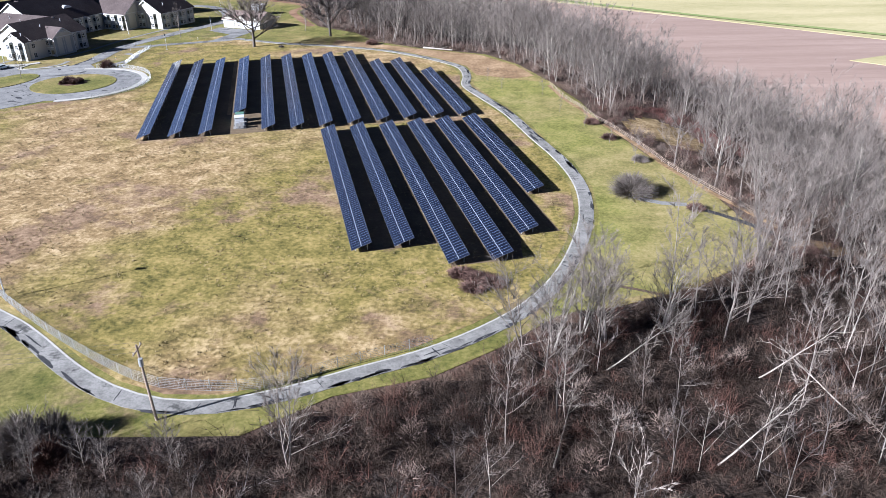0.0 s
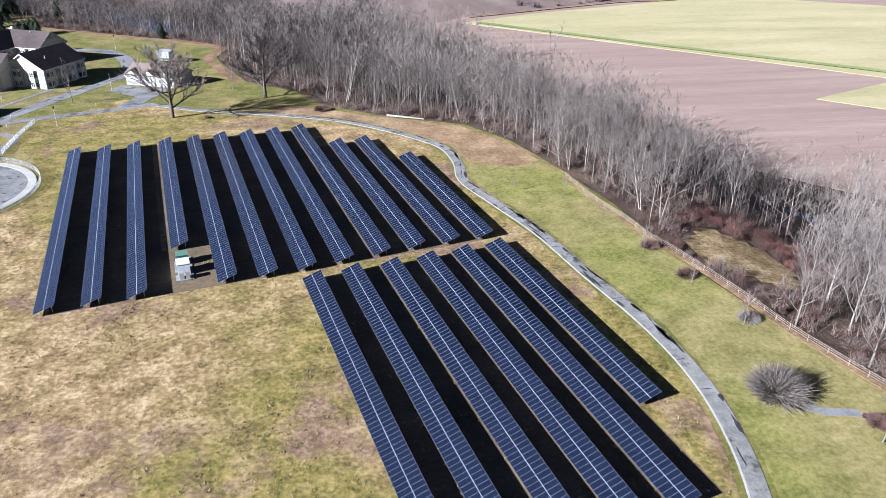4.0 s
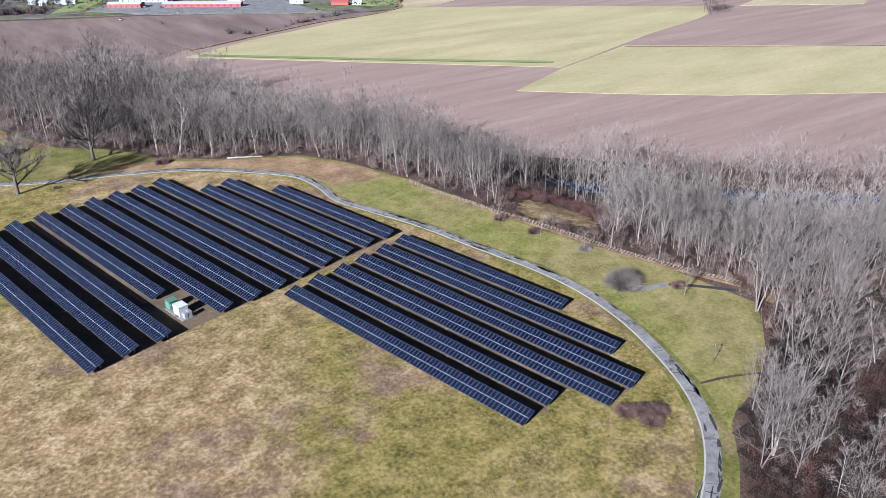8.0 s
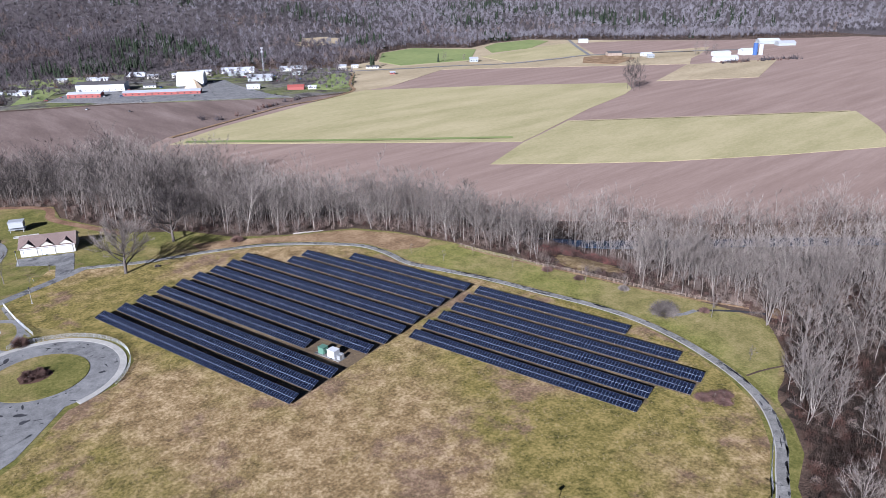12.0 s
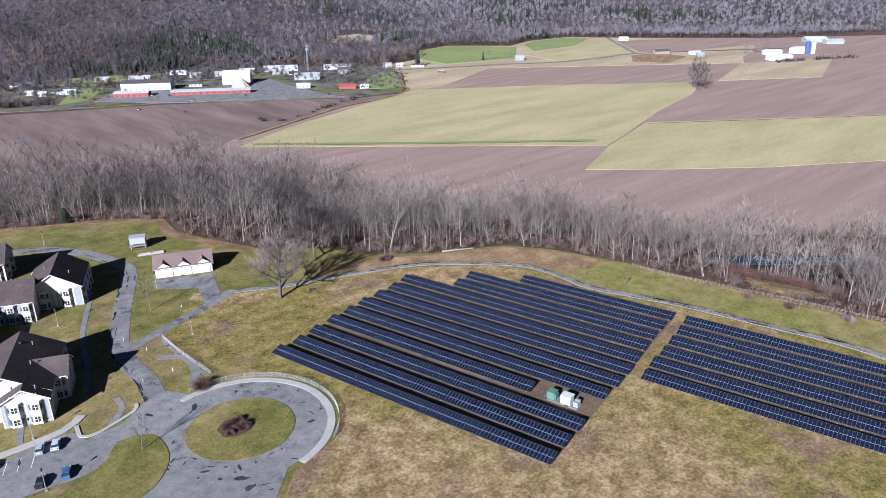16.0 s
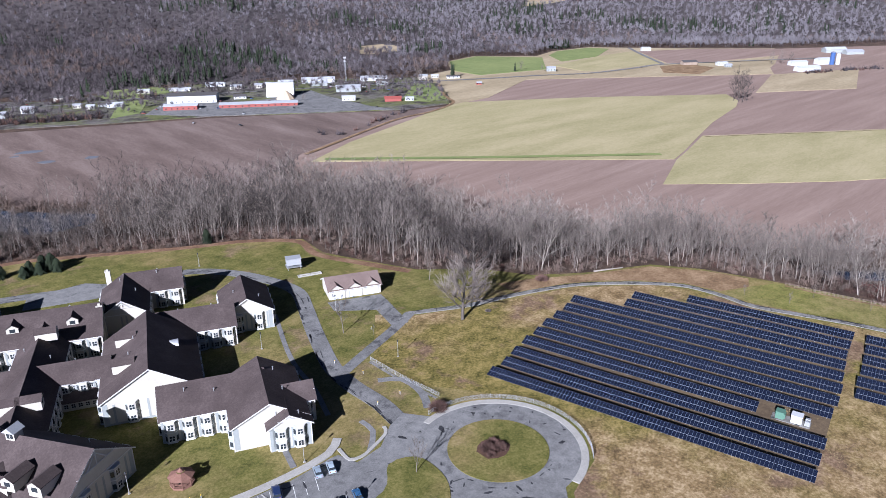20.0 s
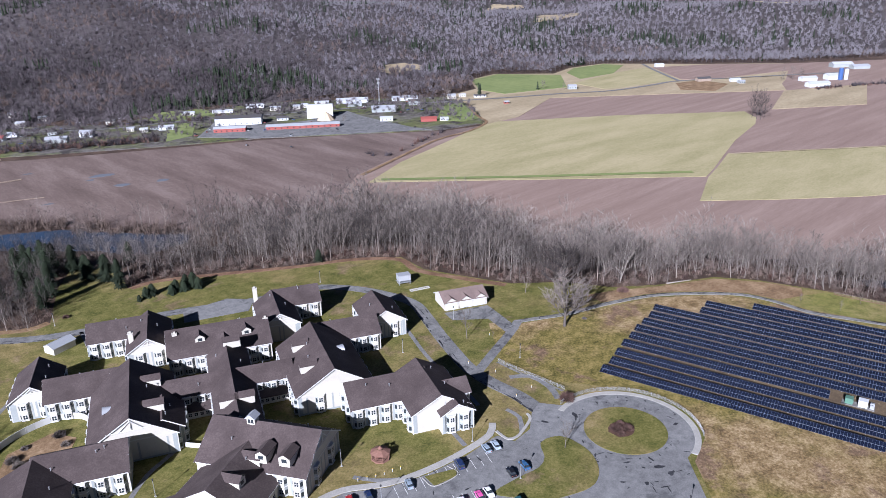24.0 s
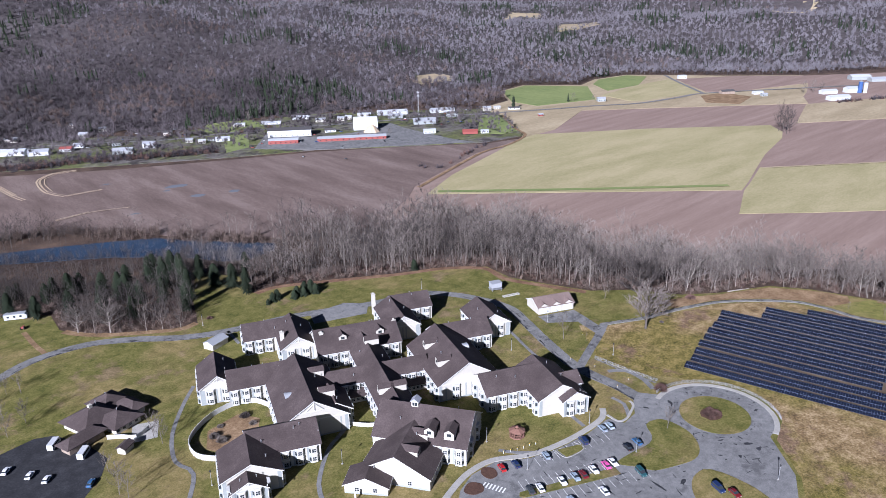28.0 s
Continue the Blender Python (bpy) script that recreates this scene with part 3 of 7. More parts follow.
def solar_table(k, r0, r1):
    """A long table of modules, two high, tilted to the south, on steel posts."""
    p = ROWS[k]
    length = r1 - r0
    base = PV * p + RV * r0
    ob = thing("solar_table", "long tilted row of dark blue solar panels on posts", "solar panel", group="solar table rows")
    ob.matrix_world = Matrix.Translation(base) @ Matrix((RV, -PV, (0, 0, 1))).transposed().to_4x4()
    n = round(length / 0.975)
    step = length / n
    slope = Matrix.Translation((0, 0, 0.8)) @ Matrix.Rotation(-RISE, 4, "X") @ Matrix.Rotation(0, 4, "Z")
    for j in range(2):
        for i in range(n):
            hang("panel", MODULE, ob, "", slope @ Matrix.Translation((i * step, -(j + 1) * 1.995 + 0.01, 0.0 + rnd.uniform(-0.002, 0.002))))
    for u in np.arange(1.2, length, 4.6):
        for q, z in ((0.85, 0.8 + 0.85 * math.tan(RISE) - 0.1), (3.05, 0.8 + 3.05 * math.tan(RISE) - 0.1)):
            hang("post", POST, ob, "", Matrix.Translation((float(u), -q, 0.1)) @ Matrix.Diagonal((1, 1, z, 1)))
    g = Geo()
    for q in (0.55, 1.45, 2.55, 3.35):
        z = 0.8 + q * math.tan(RISE)
        g.box(0.1, -q - 0.04, z - 0.13, length - 0.1, -q + 0.04, z - 0.03)
    for u in np.arange(1.2, length, 4.6):
        g.tube((u, -0.25, 0.8 + 0.25 * math.tan(RISE) - 0.12), (u, -3.5, 0.8 + 3.5 * math.tan(RISE) - 0.12), 0.05, 0.05, 4)
    hang("rail", g.mesh("rail", "steel"), ob)
    hang("clamp_rail", Geo().box(0.05, -2.02, 0.03, length - 0.05, -1.965, 0.052).mesh("clamp_rail", "clamp"), ob, "thin pale rail between two lines of panels", slope)
    return ob


for k, r0, r1 in [(0, 193.3, 286.1), (1, 193.5, 285.6), (2, 193.4, 286.4), (3, 212.1, 287.0), (4, 194.0, 286.8), (5, 193.4, 287.3), (6, 193.5, 286.9), (7, 194.1, 286.6), (8, 194.5, 287.4), (9, 195.0, 269.2), (10, 194.9, 269.2), (11, 194.8, 250.7), (6, 115.8, 190.0), (7, 115.8, 190.5), (8, 106.9, 190.2), (9, 106.5, 190.4), (10, 115.6, 190.6), (11, 134.5, 191.1)]:
    solar_table(k, r0, r1)

pad = thing("inverter_station", "concrete pad with a green transformer and white cabinet", "inverter", (-54.8, 196.6, 0.13), math.degrees(math.atan2(RV.y, RV.x)))
hang("concrete_pad", Geo().box(-5.6, -1.7, 0, 4.4, 1.7, 0.2).mesh("pad", "path"), pad)
hang("transformer", Geo().box(1.2, -1.1, 0.2, 3.4, 1.1, 2.2).box(1.1, -1.2, 2.2, 3.5, 1.2, 2.3).box(0.9, -0.9, 0.5, 1.2, 0.9, 1.8).mesh("transformer", "green_paint"), pad, "green steel transformer")
hang("cabinet", Geo().box(-3.4, -1.2, 0.2, -0.6, 1.2, 2.5).box(-3.5, -1.3, 2.5, -0.5, 1.3, 2.6).mesh("cabinet", "white_paint"), pad, "white steel inverter cabinet")
hang("switch_box", Geo().box(-5.4, -1.0, 0.2, -4.1, -0.2, 1.8).box(-5.4, 0.1, 0.2, -4.1, 0.9, 1.6).mesh("switch_box", "steel"), pad)


# ---- bare trees ----
def bare_tree(seed, height, spread, limbs, subs, twigs, fork=0.35, trunks=1, lean=0.0, thin=1.0, tw=0.05, sides=(5, 3), segs=(6, 3), cheap=False, up=(0.9, 1.9)):
    """Points and faces of trunk with limbs, and of a crown of branches and twigs."""
    r = random.Random(seed)
    wood, crown = Geo(), Geo()

    def bent(a, d, length, n, wob):
        pts, p, d = [Vector(a)], Vector(a), Vector(d).normalized()
        for i in range(n):
            d = (d + Vector((r.uniform(-wob, wob), r.uniform(-wob, wob), r.uniform(-wob, wob) + 0.06))).normalized()
            p = p + d * (length / n)
            pts.append(p.copy())
        return pts

    def limb(geo, pts, r0, r1, sides):
        n = len(pts) - 1
        for i in range(n):
            geo.tube(pts[i], pts[i + 1], r0 + (r1 - r0) * i / n, r0 + (r1 - r0) * (i + 1) / n, sides, cap=False)

    def blade(a, b, w):
        d = (b - a).normalized()
        s = d.cross(Vector((r.uniform(-1, 1), r.uniform(-1, 1), r.uniform(-1, 1)))).normalized() * w
        crown.add([a - s, a + s, b], [(0, 1, 2)])

    def rod(pts, w):
        d = pts[1] - pts[0]
        for s in (d.cross(Vector((0, 0, 1))), d.cross(Vector((r.uniform(-1, 1), r.uniform(-1, 1), 0.2))))[cheap:]:
            s = s.normalized() * w
            crown.add([pts[0] - s, pts[0] + s, pts[1] + s * 0.6, pts[1] - s * 0.6, pts[2]], [(0, 1, 2, 3), (3, 2, 4)])

    for q in range(trunks):
        a = Vector((r.uniform(-0.4, 0.4), r.uniform(-0.4, 0.4), -0.5)) if trunks > 1 else Vector((0, 0, -0.5))
        d = Vector((r.uniform(-0.25, 0.25) * (trunks > 1) + lean, r.uniform(-0.25, 0.25) * (trunks > 1), 1))
        stem = bent(a, d, height * r.uniform(0.85, 1.0), segs[0], 0.06)
        r0 = height * 0.0135 * thin
        limb(wood, stem, r0, r0 * 0.22, sides[0])
        for i in range(limbs):
            t = fork + (1 - fork) * (i + r.random()) / limbs
            t = min(t, 0.97)
            s = t * segs[0]
            j = min(int(s), segs[0] - 1)
            at = stem[j].lerp(stem[j + 1], s - j)
            ang = i * 2.4 + r.uniform(-0.5, 0.5)
            out = Vector((math.cos(ang), math.sin(ang), r.uniform(*up)))
            ln = spread * (1.15 - 0.65 * (t - fork) / (1 - fork)) * r.uniform(0.7, 1.1)
            arm = bent(at, out, ln, segs[1], 0.14)
            ra = r0 * (1 - 0.78 * t) * 0.62
            limb(wood, arm, ra, ra * 0.3, sides[1])
            for k in range(subs):
                s2 = r.uniform(0.25, 1.0) * segs[1]
                j2 = min(int(s2), segs[1] - 1)
                at2 = arm[j2].lerp(arm[j2 + 1], s2 - j2)
                d2 = (arm[j2 + 1] - arm[j2]).normalized() + Vector((r.uniform(-0.8, 0.8), r.uniform(-0.8, 0.8), r.uniform(-0.2, 0.9)))
                ln2 = ln * r.uniform(0.3, 0.55)
                sub = bent(at2, d2, ln2, 2, 0.16)
                rod(sub, max(ra * 0.4, 0.035))
                for w in range(twigs):
                    s3 = r.uniform(0.1, 1.0) * 2
                    j3 = min(int(s3), 1)
                    at3 = sub[j3].lerp(sub[j3 + 1], s3 - j3)
                    d3 = ((sub[j3 + 1] - sub[j3]).normalized() + Vector((r.uniform(-0.9, 0.9), r.uniform(-0.9, 0.9), r.uniform(-0.4, 0.9)))).normalized()
                    blade(at3, at3 + d3 * ln2 * r.uniform(0.35, 0.75), tw * 0.5)
    return wood, crown


def brush_clump(seed, n=30, h=2.2, w=0.035):
    """A tangle of thin stems."""
    r = random.Random(seed)
    g = Geo()
    for i in range(n):
        a = Vector((r.uniform(-1.1, 1.1), r.uniform(-1.1, 1.1), -0.1))
        d = Vector((r.uniform(-0.8, 0.8), r.uniform(-0.8, 0.8), r.uniform(0.5, 1.2))) * h * r.uniform(0.4, 1)
        b = a + d
        s = Vector((d.y, -d.x, r.uniform(-0.4, 0.4))).normalized() * w
        g.add([a - s, a + s, b], [(0, 1, 2)])
        for k in range(3):
            c = a.lerp(b, r.uniform(0.3, 0.9))
            e = c + Vector((r.uniform(-1, 1), r.uniform(-1, 1), r.uniform(-0.2, 0.8))) * h * 0.35
            g.add([c - s * 0.7, c + s * 0.7, e], [(0, 1, 2)])
    return g


def gathered(name, kinds, places, mats, label, category, kind="stuff"):
    """Many copies of a few shapes in one mesh. places: (shape number, x, y, z, turn, scale, height scale)."""
    vs, fs, ks, base = [], [], [], 0
    cache = []
    for k in kinds:
        v = np.array(k.v, np.float32)
        f = np.array([q if len(q) == 4 else (*q, q[2]) for q in k.f], np.int64)
        cache.append((v, f, np.array([len(q) == 3 for q in k.f]), np.array(k.k)))
    loops, starts, totals, at = [], [], [], 0
    for which, x, y, z, turn, s, sz in places:
        v, f, tri, kk = cache[which]
        c, n = math.cos(turn) * s, math.sin(turn) * s
        vs.append(np.stack([v[:, 0] * c - v[:, 1] * n + x, v[:, 0] * n + v[:, 1] * c + y, v[:, 2] * s * sz + z], 1))
        fs.append((f + base, tri))
        ks.append(kk)
        base += len(v)
    verts = np.concatenate(vs)
    f = np.concatenate([a for a, _ in fs])
    tri = np.concatenate([t for _, t in fs])
    count = np.where(tri, 3, 4)
    keep = np.ones((len(f), 4), bool)
    keep[tri, 3] = False
    me = bpy.data.meshes.new(name)
    me.vertices.add(len(verts))
    me.vertices.foreach_set("co", verts.astype(np.float32).ravel())
    me.loops.add(int(count.sum()))
    me.loops.foreach_set("vertex_index", f[keep].astype(np.int32))
    me.polygons.add(len(f))
    me.polygons.foreach_set("loop_start", np.concatenate([[0], np.cumsum(count)[:-1]]).astype(np.int32))
    for k in mats:
        me.materials.append(M[k])
    me.polygons.foreach_set("material_index", np.concatenate(ks).astype(np.int32))
    me.update(calc_edges=True)
    me.validate()
    return tagged(new(name, me), label, category, kind=kind)


def both(pair):
    """Trunk and crown in one shape, with two material slots."""
    g = Geo()
    g.add(pair[0].v, pair[0].f, 0)
    g.add(pair[1].v, pair[1].f, 1)
    return g


V = (0.5, 1.85)
TALL = [bare_tree(s, 20, 9.0, 15, 8, 13, 0.16, thin=0.72, tw=0.045, up=V) for s in (1, 2, 3)]
TALL += [bare_tree(s, 18, 8.5, 14, 8, 13, 0.2, thin=0.7, tw=0.045, up=V) for s in (4, 5)]
TALL += [bare_tree(s, 18, 8.5, 10, 7, 12, 0.18, thin=0.66, trunks=2, tw=0.045, up=V) for s in (6, 7)]
POLE = [bare_tree(s, 18, 5.6, 13, 6, 11, 0.24, thin=0.5, tw=0.045, up=V) for s in (11, 12, 13, 14)]
MIDS = [bare_tree(s, 19.5, 8.4, 11, 4, 9, 0.18, thin=0.62, tw=0.06, sides=(4, 3), segs=(4, 1), cheap=True, up=V) for s in (21, 22, 23)]
MIDS += [bare_tree(s, 18, 8.5, 6, 4, 9, 0.18, thin=0.58, trunks=2, tw=0.06, sides=(4, 3), segs=(4, 1), cheap=True, up=V) for s in (24, 25)]
MIDS += [bare_tree(s, 18, 6.0, 9, 4, 9, 0.24, thin=0.48, tw=0.06, sides=(4, 3), segs=(4, 1), cheap=True, up=V) for s in (26, 27, 28)]
BACK = [bare_tree(s, 19, 8.6, 7, 4, 5, 0.22, thin=0.62, tw=0.11, sides=(3, 3), segs=(2, 1), cheap=True, up=V) for s in (41, 42, 43, 44)]
WOOD_SHAPES = [both(p) for p in MIDS + BACK]


def tree_thing(pair, at, turn, s, label, name="tree", mats=("bark", "twig"), group="", cache={}):
    key = (id(pair), mats)
    if key not in cache:
        cache[key] = (pair[0].mesh("trunk", mats[0], True), pair[1].mesh("crown", mats[1]))
    ob = thing(name, label, "tree", group=group)
    ob.matrix_world = Matrix.Translation(at) @ Matrix.Rotation(turn, 4, "Z") @ Matrix.Scale(s, 4)
    hang("trunk", cache[key][0], ob)
    hang("crown", cache[key][1], ob)
    return ob


# the wood: between its inner edge along the lawn and its outer edge along the fields
OUTER = [(640, -190), (520, -60), (420, 40), (330, 118), (259, 180), (211, 226), (168, 266), (132, 308), (98, 368), (70, 440), (78, 480), (66, 530), (44, 560), (-36, 604), (-78, 634), (-120, 678), (-162, 732), (-206, 786), (-262, 820), (-340, 870), (-520, 980)]
WOOD = [(640, -190)] + OUTER[1:] + [(-700, 900)] + [(-700, 600)] + LAWN[:3:-1][1:] + [(-52, 66), (-72, 76), (-120, 80), (-200, 70), (-200, -120), (200, -160)]
GLADE = [(52, 188), (58, 178), (65, 174), (72, 182), (71, 196), (63, 203), (55, 200)]
BRAMBLE = [(68, 219), (82, 214), (90, 198), (84, 183), (72, 185), (72, 198), (65, 206), (58, 212)]
OXBOW = [(108, 296), (122, 274), (144, 245), (184, 207), (224, 173), (256, 142), (249, 136), (222, 160), (186, 192), (142, 232), (116, 262), (98, 288)]
PINES = [(-278, 602), (-232, 572), (-204, 556), (-208, 534), (-226, 520), (-246, 540), (-266, 575)]
POND = [(-330, 800), (-261, 763), (-224, 747), (-187, 728), (-159, 711), (-136, 677), (-96, 629), (-104, 616), (-134, 611), (-147, 624), (-155, 643), (-178, 668), (-202, 692), (-235, 714), (-268, 737), (-330, 768)]


def inside(poly, x, y):
    return outside(poly, x, y) == 0


# water in the wood
for outline in (OXBOW, POND):  # narrow river arms
    z = float(np.mean([land(x, y) for x, y in outline])) + 1.0
    slab("water", outline, z, "water", "dark still water among bare trees", thick=0.6)

cells = []
g0 = random.Random(21)
for x in np.arange(-420, 540, 6.2):
    for y in np.arange(10, 880, 6.2):
        cells.append((x + g0.uniform(-3.1, 3.1), y + g0.uniform(-3.1, 3.1)))
# extra trees left of the front corner, largely out of view, to shade it
for i in range(110):
    cells.append((g0.uniform(-110, -28), g0.uniform(36, 70)))
cells = np.array(cells)
cx, cy = cells[:, 0], cells[:, 1]
ok = inside(WOOD, cx, cy) & (outside(GLADE, cx, cy) > 6) & (outside(BRAMBLE, cx, cy) > 4) & (outside(OXBOW, cx, cy) > 4) & (outside(POND, cx, cy) > 7) & ~inside(PINES, cx, cy) & (outside(LAWN, cx, cy) > 1.5)
# the thin corner of the wood nearest to the path has few tall trees
front = (cy < np.minimum(84 + 0.25 * cx, 104)) & (cx < 135)
thin = np.array([g0.random() for _ in cx])
ok &= ~(front & (thin > np.where(cx < -26, 1.0, np.where(cx < 12, 0.14, np.where(cx < 50, 0.5, 0.8))))) & ~((cx > 330) & (thin > 0.6))
# trees kept between y 22 and 40 are out of view, for their shadows
ok &= ~((cy < 22) & (cx < 140)) & ~((cx < -112) & (cy < 100)) & ~((cx > 400) & (thin > 0.4))
shore = np.minimum(outside(OXBOW, cx, cy), outside(POND, cx, cy))
ok &= ~((shore < 30) & (thin > np.where(cx < -165, 0.8, 0.42)) & (outside(OUTER + [(800, 900), (900, -190)], cx, cy) > 24))
# low open flood wood before the river arm
inner = outside(LAWN, cx, cy)
ok &= ~((cx < -92) & (cx > -205) & (cy > 500) & (inner > 34) & (thin > 0.55))
ok &= ~((cx < -205) & (inner > 30) & (thin > 0.8))
cells = cells[ok]
cz = land(cells[:, 0], cells[:, 1])
edge = outside(LAWN, cells[:, 0], cells[:, 1])
near = np.argsort(edge + 0.25 * np.hypot(cells[:, 0] - 60, cells[:, 1] - 160))[:230]
single = set(near.tolist())
many, paler, darker = [], [], []
for i, ((x, y), z) in enumerate(zip(cells, cz)):
    r = g0.random()
    s, turn = g0.triangular(0.5, 1.25, 1.0), g0.uniform(0, 6.28)
    s *= 0.32 if x < -26 and y < 90 else 0.8 if x < 75 and y < 84 + 0.25 * x else 1.0
    tall = float(np.interp(y, (200, 300, 430, 520), (1.0, 1.12, 1.36, 1.48))) if x < 110 else 1.05
    s *= tall + (0.95 - tall) * float(np.clip((-82 - x) / 40, 0, 1)) * (y > 400)
    s *= 0.98 if x < -92 and edge[i] > 34 else 1.0
    if i in single:
        pair = (TALL + POLE)[g0.randrange(7) if r < 0.45 else 7 + g0.randrange(4)]
        pale = g0.random() < (0.12 if y < 112 else 0.3) and x > -150
        tree_thing(pair, (x, y, z), turn, s, "tall bare pale-barked tree at the edge of the wood" if pale else "tall bare grey winter tree at the edge of the wood", mats=("bark_pale", "twig") if pale else ("bark", "twig"), group="trees along the wood edge")
    else:
        k = 8 + g0.randrange(4) if (edge[i] > 30 and r < 0.93) or edge[i] > 70 else g0.randrange(5) if r < 0.6 else 5 + g0.randrange(3)
        s *= 1 + 0.3 * math.sin(x / 17.0 + 1.3 * math.sin(y / 23.0)) * math.cos(y / 19.0)
        # front-corner trees take the dark set too, its tone in place of shade
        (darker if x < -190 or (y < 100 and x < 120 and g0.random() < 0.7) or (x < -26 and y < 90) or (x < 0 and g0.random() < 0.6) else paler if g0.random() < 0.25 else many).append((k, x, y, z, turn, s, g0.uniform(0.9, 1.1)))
gathered("woodland", WOOD_SHAPES, many, ["bark", "twig"], "dense bare winter woodland, grey trunks and twigs", "woodland")
gathered("woodland", WOOD_SHAPES, darker, ["bark_dark", "twig_dark"], "dark bare winter woodland by the river arm and, toned for shade, the front corner", "woodland")
gathered("woodland", WOOD_SHAPES, paler, ["bark_pale", "twig"], "bare winter woodland with pale grey trunks", "woodland")

# undergrowth
BRUSH = [brush_clump(s) for s in (31, 32, 33, 34)]
BRUSH_BIG = [brush_clump(s, 40, 3.4, 0.045) for s in (35, 36)]
low, red, low_near = [], [], []
g1 = random.Random(5)
for x in np.arange(-330, 330, 4.4):
    for y in np.arange(40, 700, 4.4):
        low.append((x + g1.uniform(-2.2, 2.2), y + g1.uniform(-2.2, 2.2)))
low = np.array(low)
lx, ly = low[:, 0], low[:, 1]
rim = outside(LAWN, lx, ly)
keepers = inside(WOOD, lx, ly) & (rim > 0.8) & (rim < 75) & ~inside(OXBOW, lx, ly) & ~inside(POND, lx, ly) & ~inside(GLADE, lx, ly)
pick = np.array([g1.random() for _ in lx])
keepers &= pick < np.where(rim < 26, 0.75, 0.18)
lz = land(lx, ly)
brown, ruddy = [], []
for x, y, z, k in zip(lx, ly, lz, keepers):
    if k:
        row = (g1.randrange(6), x, y, z, g1.uniform(0, 6.3), g1.uniform(0.6, 1.5), g1.uniform(0.7, 1.3))
        (ruddy if g1.random() < 0.22 + 0.5 * (math.hypot(x - 68, y - 200) < 34) else brown).append(row)
for x in np.arange(-76, 104, 2.3):
    for y in np.arange(40, 108, 2.3):
        px, py = x + g1.uniform(-1.3, 1.3), y + g1.uniform(-1.3, 1.3)
        if outside(LAWN, px, py) > 1.0 and g1.random() < 0.75:
            (ruddy if g1.random() < 0.35 else brown).append((g1.randrange(6), px, py, float(land(px, py)), g1.uniform(0, 6.3), g1.uniform(0.5, 1.3), g1.uniform(0.7, 1.3)))
THICKET = [brush_clump(s, 26, 5.0, 0.065) for s in (36, 37, 38, 39)]
thick = []
for x in np.arange(-330, 330, 5.2):
    for y in np.arange(60, 640, 5.2):
        px, py = x + g1.uniform(-2.6, 2.6), y + g1.uniform(-2.6, 2.6)
        if g1.random() < 0.7:
            thick.append((g1.randrange(4), px, py, 0.0, g1.uniform(0, 6.3), g1.uniform(0.5, 1.2), g1.uniform(0.8, 1.4)))
tx, ty = np.array([q[1] for q in thick]), np.array([q[2] for q in thick])
tr = outside(LAWN, tx, ty)
tk = inside(WOOD, tx, ty) & (tr > 2.5) & (tr < 60) & ~inside(OXBOW, tx, ty) & ~inside(POND, tx, ty) & ~inside(GLADE, tx, ty) & ~inside(BRAMBLE, tx, ty) & (ty > 108)
tz = land(tx, ty)
gathered("undergrowth", THICKET, [(q[0], q[1], q[2], float(z), *q[4:]) for q, z, k in zip(thick, tz, tk) if k], ["thicket"], "tall thin thicket between the trunks", "undergrowth")
for i in range(420):
    px, py = g1.uniform(56, 92), g1.uniform(182, 220)
    if inside(BRAMBLE, px, py):
        ruddy.append((g1.randrange(6), px, py, float(land(px, py)), g1.uniform(0, 6.3), g1.uniform(0.6, 1.1), g1.uniform(0.7, 1.1)))
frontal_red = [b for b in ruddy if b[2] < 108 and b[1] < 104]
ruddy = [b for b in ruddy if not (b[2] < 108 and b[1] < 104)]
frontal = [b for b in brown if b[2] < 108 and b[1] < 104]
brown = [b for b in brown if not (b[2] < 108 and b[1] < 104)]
# the two front sets carry this corner's tree shade in their colour
gathered("undergrowth", BRUSH + BRUSH_BIG, frontal_red, ["brush_rust"], "rusty brush below the path, darkened for tree shade", "undergrowth")
gathered("undergrowth", BRUSH + BRUSH_BIG, frontal, ["brush_dark"], "dense brown brush below the path, darkened for tree shade", "undergrowth")
gathered("undergrowth", BRUSH + BRUSH_BIG, brown, ["brush"], "tangled grey-brown undergrowth of the wood", "undergrowth")
gathered("undergrowth", BRUSH + BRUSH_BIG, ruddy, ["twig_red"], "reddish brown bramble and brush", "undergrowth")


# ---- the retirement home, in its own axes ----
O2, E1, E2 = Vector((-204, 356, 0)), Vector((0.9206, -0.3905, 0)), Vector((0.3905, 0.9206, 0))
FRAME = Matrix((E1, E2, (0, 0, 1))).transposed().to_4x4()
FRAME.translation = O2
home = thing("retirement_home", "large white two-storey building with many brown gabled roofs", "building")
home.matrix_world = FRAME
WINGS = []


def wing(a0, b0, a1, b1, half, eave=7.6, ridge=12.8, z0=0.0):
    WINGS.append((Vector((a0, b0, 0)), Vector((a1, b1, 0)), half, eave, ridge, z0))


# right cluster
wing(33, 16, 34, -23, 13.5, 7.8, 16.0)
wing(33, 21, 60, 21, 7.5)
wing(65, 22, 65, 44, 8.5)
wing(36, -28.5, 64, -28.5, 9.0)
wing(63.5, -22, 63.5, -48, 10.0, 7.6, 13.0)
wing(68, -44, 68, -51.5, 5.6, 7.4, 10.6)
wing(62, -36, 76.5, -36, 4.8, 7.4, 10.6)
# left cluster
wing(-32, 11, -31, -29, 13.0, 7.8, 16.0)
wing(-33, 13, -60, 13, 7.5)
wing(-64, 10, -64, 32, 7.5)
wing(-32, -35, -57, -35, 9.0)
wing(-57, -36, -57, -54.5, 10.0, 7.6, 12.4)
